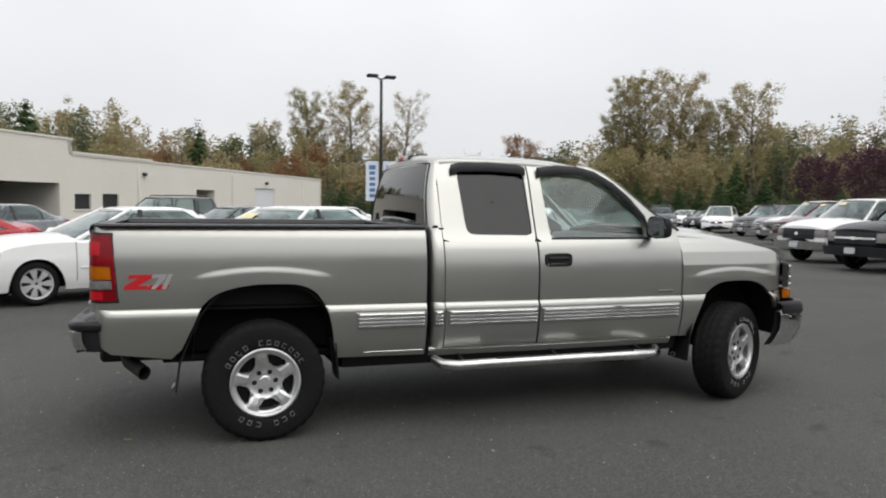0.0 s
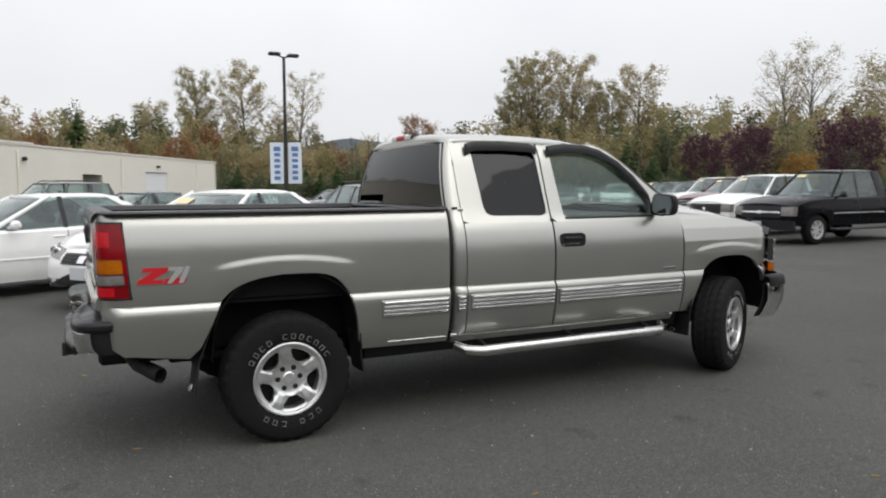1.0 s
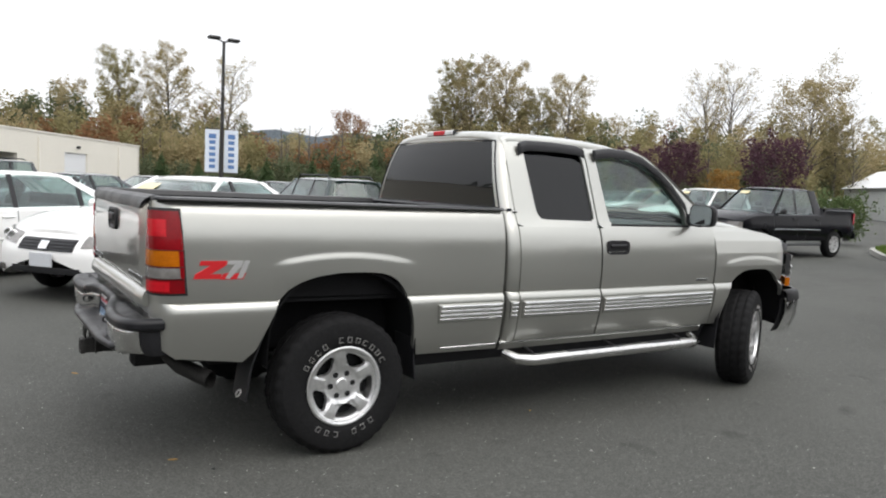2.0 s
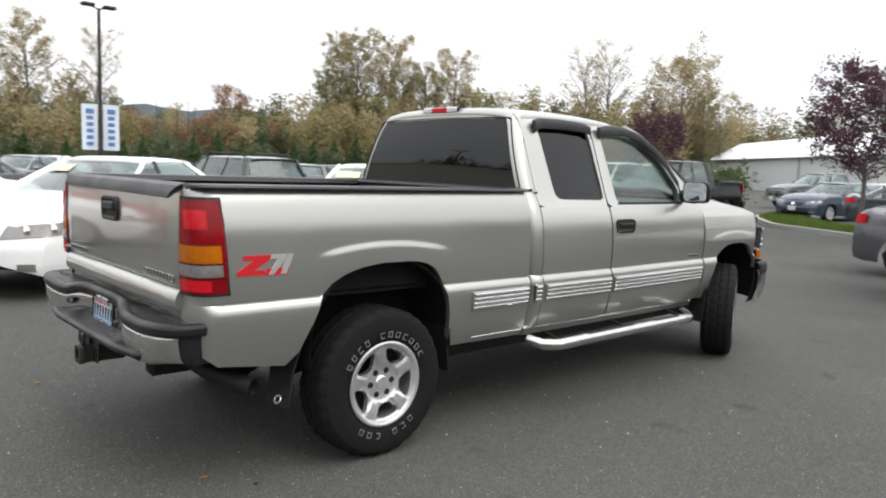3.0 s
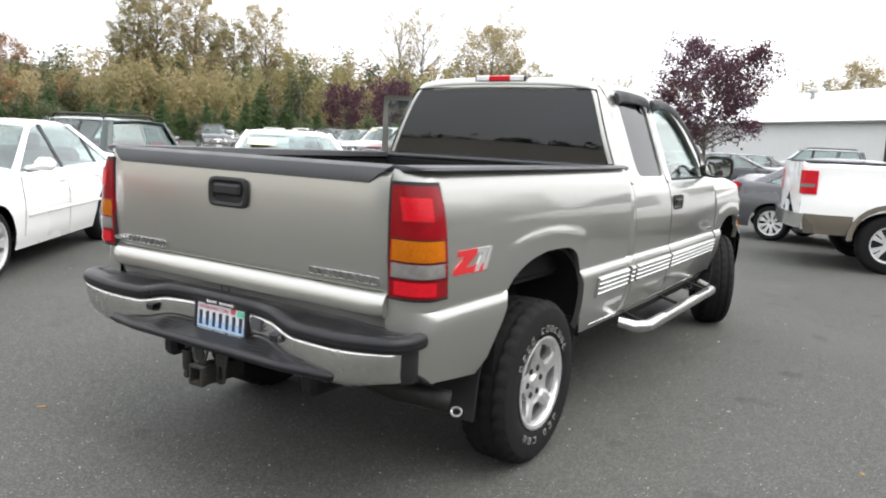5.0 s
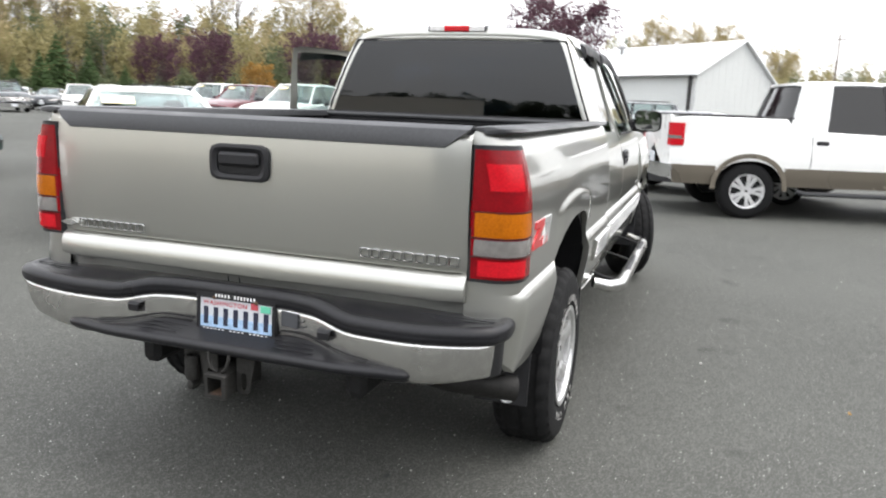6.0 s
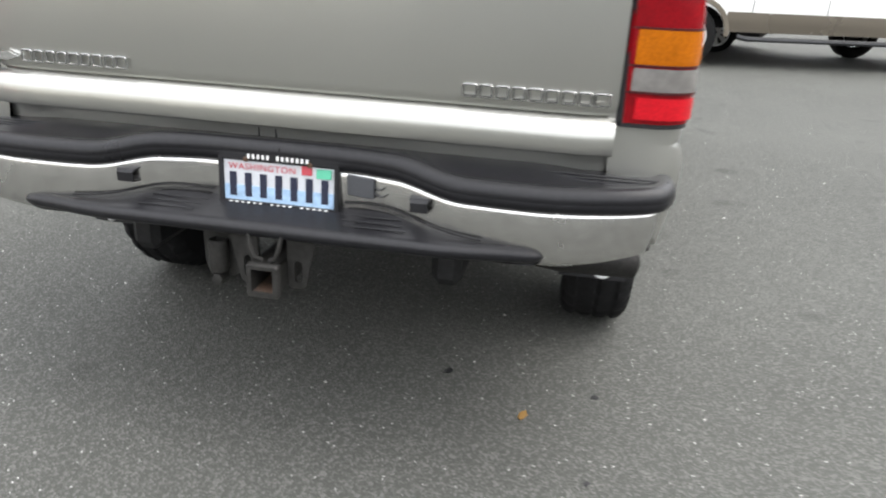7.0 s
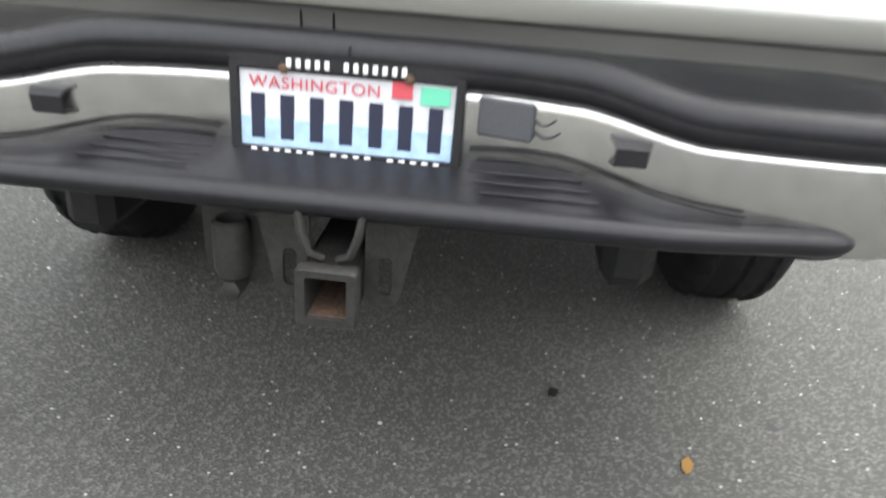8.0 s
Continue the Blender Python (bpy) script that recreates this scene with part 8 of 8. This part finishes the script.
for sg in (-1, 1):
    rows = []
    for z in spread(1.78, 3.96, 7):
        rows.append([((sg * (0.12 + 0.70 * u)) * ca, (sg * (0.12 + 0.70 * u)) * sa + 0.03 * math.sin(u * 3 + z), z) for u in spread(0, 1, 5)])
    bn = part("banner", Build().slab(rows, (0.0, 0.012, 0)), BANNER, post, "white cloth banner with plain blue shapes")
    for k in range(6):
        z = 3.62 - k * 0.31
        c = sg * 0.47
        w = 0.30 if k else 0.36
        bb = Build().box((c * ca + 0.0, c * sa - 0.035, z), (w, 0.012, 0.18 if k else 0.24), 0.003, Matrix.Rotation(radians(-16), 3, "Z"))
        part("blue_shape", bb, BANNER_BLUE, bn)
    for z in (1.74, 4.0):
        part("banner_arm", Build().tube([(0, 0, z), (sg * 0.85 * ca, sg * 0.85 * sa, z)], 0.018, 6), POLE_METAL, post)

# its twin across the car park, seen only as a reflection
copy_thing(post, Matrix.Translation((-19.0, 20.0, 0)) @ Matrix.Rotation(radians(50), 4, "Z"))

# utility pole and distant lamp near the shed
up = thing("utility_pole", "distant wooden utility pole with crossarm", "utility pole", m=Matrix.Translation((*polar(-5.0, 98), 0)))
part("pole", Build().tube([(0, 0, 0), (0.3, 0, 11.0)], [0.16, 0.10], 8), WOOD_POLE, up)
part("crossarm", Build().box((0.3, 0, 10.3), (0.12, 2.2, 0.12), 0.02), WOOD_POLE, up)
lp = thing("street_lamp", "distant car-park lamp with a single head", "lamp post", m=Matrix.Translation((*polar(-7.6, 60), 0)))
part("pole", Build().tube([(0, 0, 0), (0, 0, 6.6)], [0.08, 0.06], 8), GALV, lp)
part("lamp_head", Build().box((0.0, 0.35, 6.62), (0.35, 0.9, 0.12), 0.04), GALV, lp)

# ---------------- rows of parked cars ----------------
make_car("pickup", "crew", BLACK_PAINT, "black crew-cab pickup with chrome grille bars, parked facing the lane", at(15.89, 8.68, 180.7), group="parked trucks", sticker=True, bumper_mt=GREY_PLASTIC, bars=1)
white_pick = make_car("pickup", "pickup", WHITE_PAINT, "white pickup with dark grille parked beside other trucks", at(17.05, 11.75, 180), group="parked trucks", sticker=True, bar_mt=GREY_PLASTIC)
red_pick = make_car("pickup", "pickup", MAROON_PAINT, "maroon pickup with chrome bumper parked in the truck row", at(21.63, 17.14, 180), group="parked trucks", sticker=True)
make_car("pickup", "crew", WHITE_PAINT, "white crew-cab pickup with chrome grille and yellow windscreen sticker", at(24.33, 20.77, 182), group="parked trucks", sticker=True)
grey_suv = make_car("suv", "suv", GREY_PAINT, "dark grey SUV with roof rails", at(29.7, 29.6, 190), group="parked suvs", rack=True)
make_car("minivan", "van", WHITE_PAINT, "white minivan parked near the trees", at(30.9, 34.2, 226))
make_car("suv", "suv", SILVER_PAINT, "silver SUV at the far end of the truck row", at(27.3, 25.2, 186), group="parked suvs")
copy_thing(grey_suv, at(29.0, 37.5, 240))
copy_thing(grey_suv, at(-3.4, 26.5, 212))
dark_sedan = make_car("sedan", "sedan", GREY_PAINT, "dark grey sedan in the far row", at(-0.9, 16.6, 218), group="far parked sedans")
silver_sedan = make_car("sedan", "sedan", SILVER_PAINT, "silver sedan in the far row", at(-7.2, 18.0, 236), group="far parked sedans")
copy_thing(silver_sedan, at(2.6, 24.5, 225))
copy_thing(dark_sedan, at(13.5, 22.0, 50))
copy_thing(silver_sedan, at(16.0, 25.5, 230))
copy_thing(dark_sedan, at(8.2, 26.0, 226))
far_white = make_car("sedan", "sedan", WHITE_PAINT, "white sedan in the far row", at(5.2, 32.0, 226), group="far parked sedans")
copy_thing(far_white, at(19.5, 34.0, 230))
copy_thing(silver_sedan, at(47.5, 55.0, 232))
copy_thing(far_white, at(54.5, 52.0, 230))
blue_sedan = make_car("sedan", "sedan", BLUE_PAINT, "dark blue sedan parked behind the planting strip", at(26.2, 8.2, 170), group="cars by the shed")
tail_sedan = make_car("sedan", "compact", GREY_PAINT, "grey-green sedan showing red tail lamps behind the strip", at(25.6, 2.9, -72), group="cars by the shed")
dk_pick = make_car("pickup", "pickup", GREY_PAINT, "dark grey pickup parked by the metal shed", at(36.5, 13.5, 150), group="cars by the shed")
copy_thing(grey_suv, at(33.5, 4.5, 100))
copy_thing(silver_sedan, at(29.5, 3.2, 110))
copy_thing(dark_sedan, at(31.0, 6.8, 110))
copy_thing(far_white, at(33.0, 9.5, 150))

# ---------------- litter on the asphalt ----------------
rl = random.Random(9)


def leaf_litter(x, y, size, mt, name, label):
    a = rl.uniform(0, 360)
    pts = [(0, 0, 0.012), (0.35, 0.22, 0.004), (0.8, 0.16, 0.010), (1.0, 0, 0.018), (0.75, -0.18, 0.006), (0.3, -0.2, 0.012)]
    b = Build().prism([(px * size - size / 2, py * size, pz * size * 8 * 0.12 + 0.002) for px, py, pz in pts], (0, 0, 0.0015))
    ob = part(name, b, mt, None, "", smooth=False)
    ob.matrix_basis = Matrix.Translation((x, y, 0)) @ Matrix.Rotation(radians(a), 4, "Z")
    tagged(ob, label, "leaf", "fallen leaves")


for x, y, sz in ((-0.819, -0.632, 0.055), (-1.089, 1.40, 0.06), (1.508, -0.699, 0.035), (-2.1, -1.9, 0.05), (0.9, -2.2, 0.04), (-3.2, 0.8, 0.05), (2.6, -2.8, 0.05), (-1.6, -2.6, 0.045)):
    leaf_litter(x, y, sz, DRY_LEAF, "fallen_leaf", "small dry brown leaf lying on asphalt")
for x, y, r0 in ((-0.63, -0.37, 0.016), (-0.66, -0.84, 0.013), (-1.08, -0.83, 0.010)):
    rim = [r0 * rl.uniform(0.6, 1.2) for k in range(11)]
    stain = part("oil_stain", Build().prism([(q * 1.25 * math.cos(k * 0.571), q * math.sin(k * 0.571), 0.0012) for k, q in enumerate(rim)], (0, 0, 0.0006)), OIL)
    stain.matrix_basis = Matrix.Translation((x, y, 0))
    tagged(stain, "small dark oil stain soaked into asphalt", "stain", "oil stains")
pb2 = Build()
for k in range(420):
    x, y = rl.uniform(-4, 8), rl.uniform(-5.5, 5)
    s = rl.uniform(0.003, 0.008) * (1.5 if k % 17 == 0 else 1)
    pb2.box((x, y, s * 0.35), (s * 1.3, s, s * 0.8), s * 0.25, Matrix.Rotation(rl.uniform(0, 3), 3, "Z"))
tagged(part("gravel", pb2, PEBBLE), "scattered pale grit and pebbles on asphalt", "gravel", kind="stuff")
# a far row under the plum trees
for k, (x, y, h) in enumerate(((38.4, 20.0, 196), (38.6, 24.6, 198), (37.2, 29.4, 200), (38.0, 32.8, 202), (39.0, 36.2, 204), (40.2, 39.6, 208), (41.6, 43.0, 212), (34.0, 40.5, 215), (36.4, 46.0, 220))):
    copy_thing((far_white, silver_sedan, far_white, dark_sedan)[k % 4] if k % 3 else white_pick, at(x, y, h))
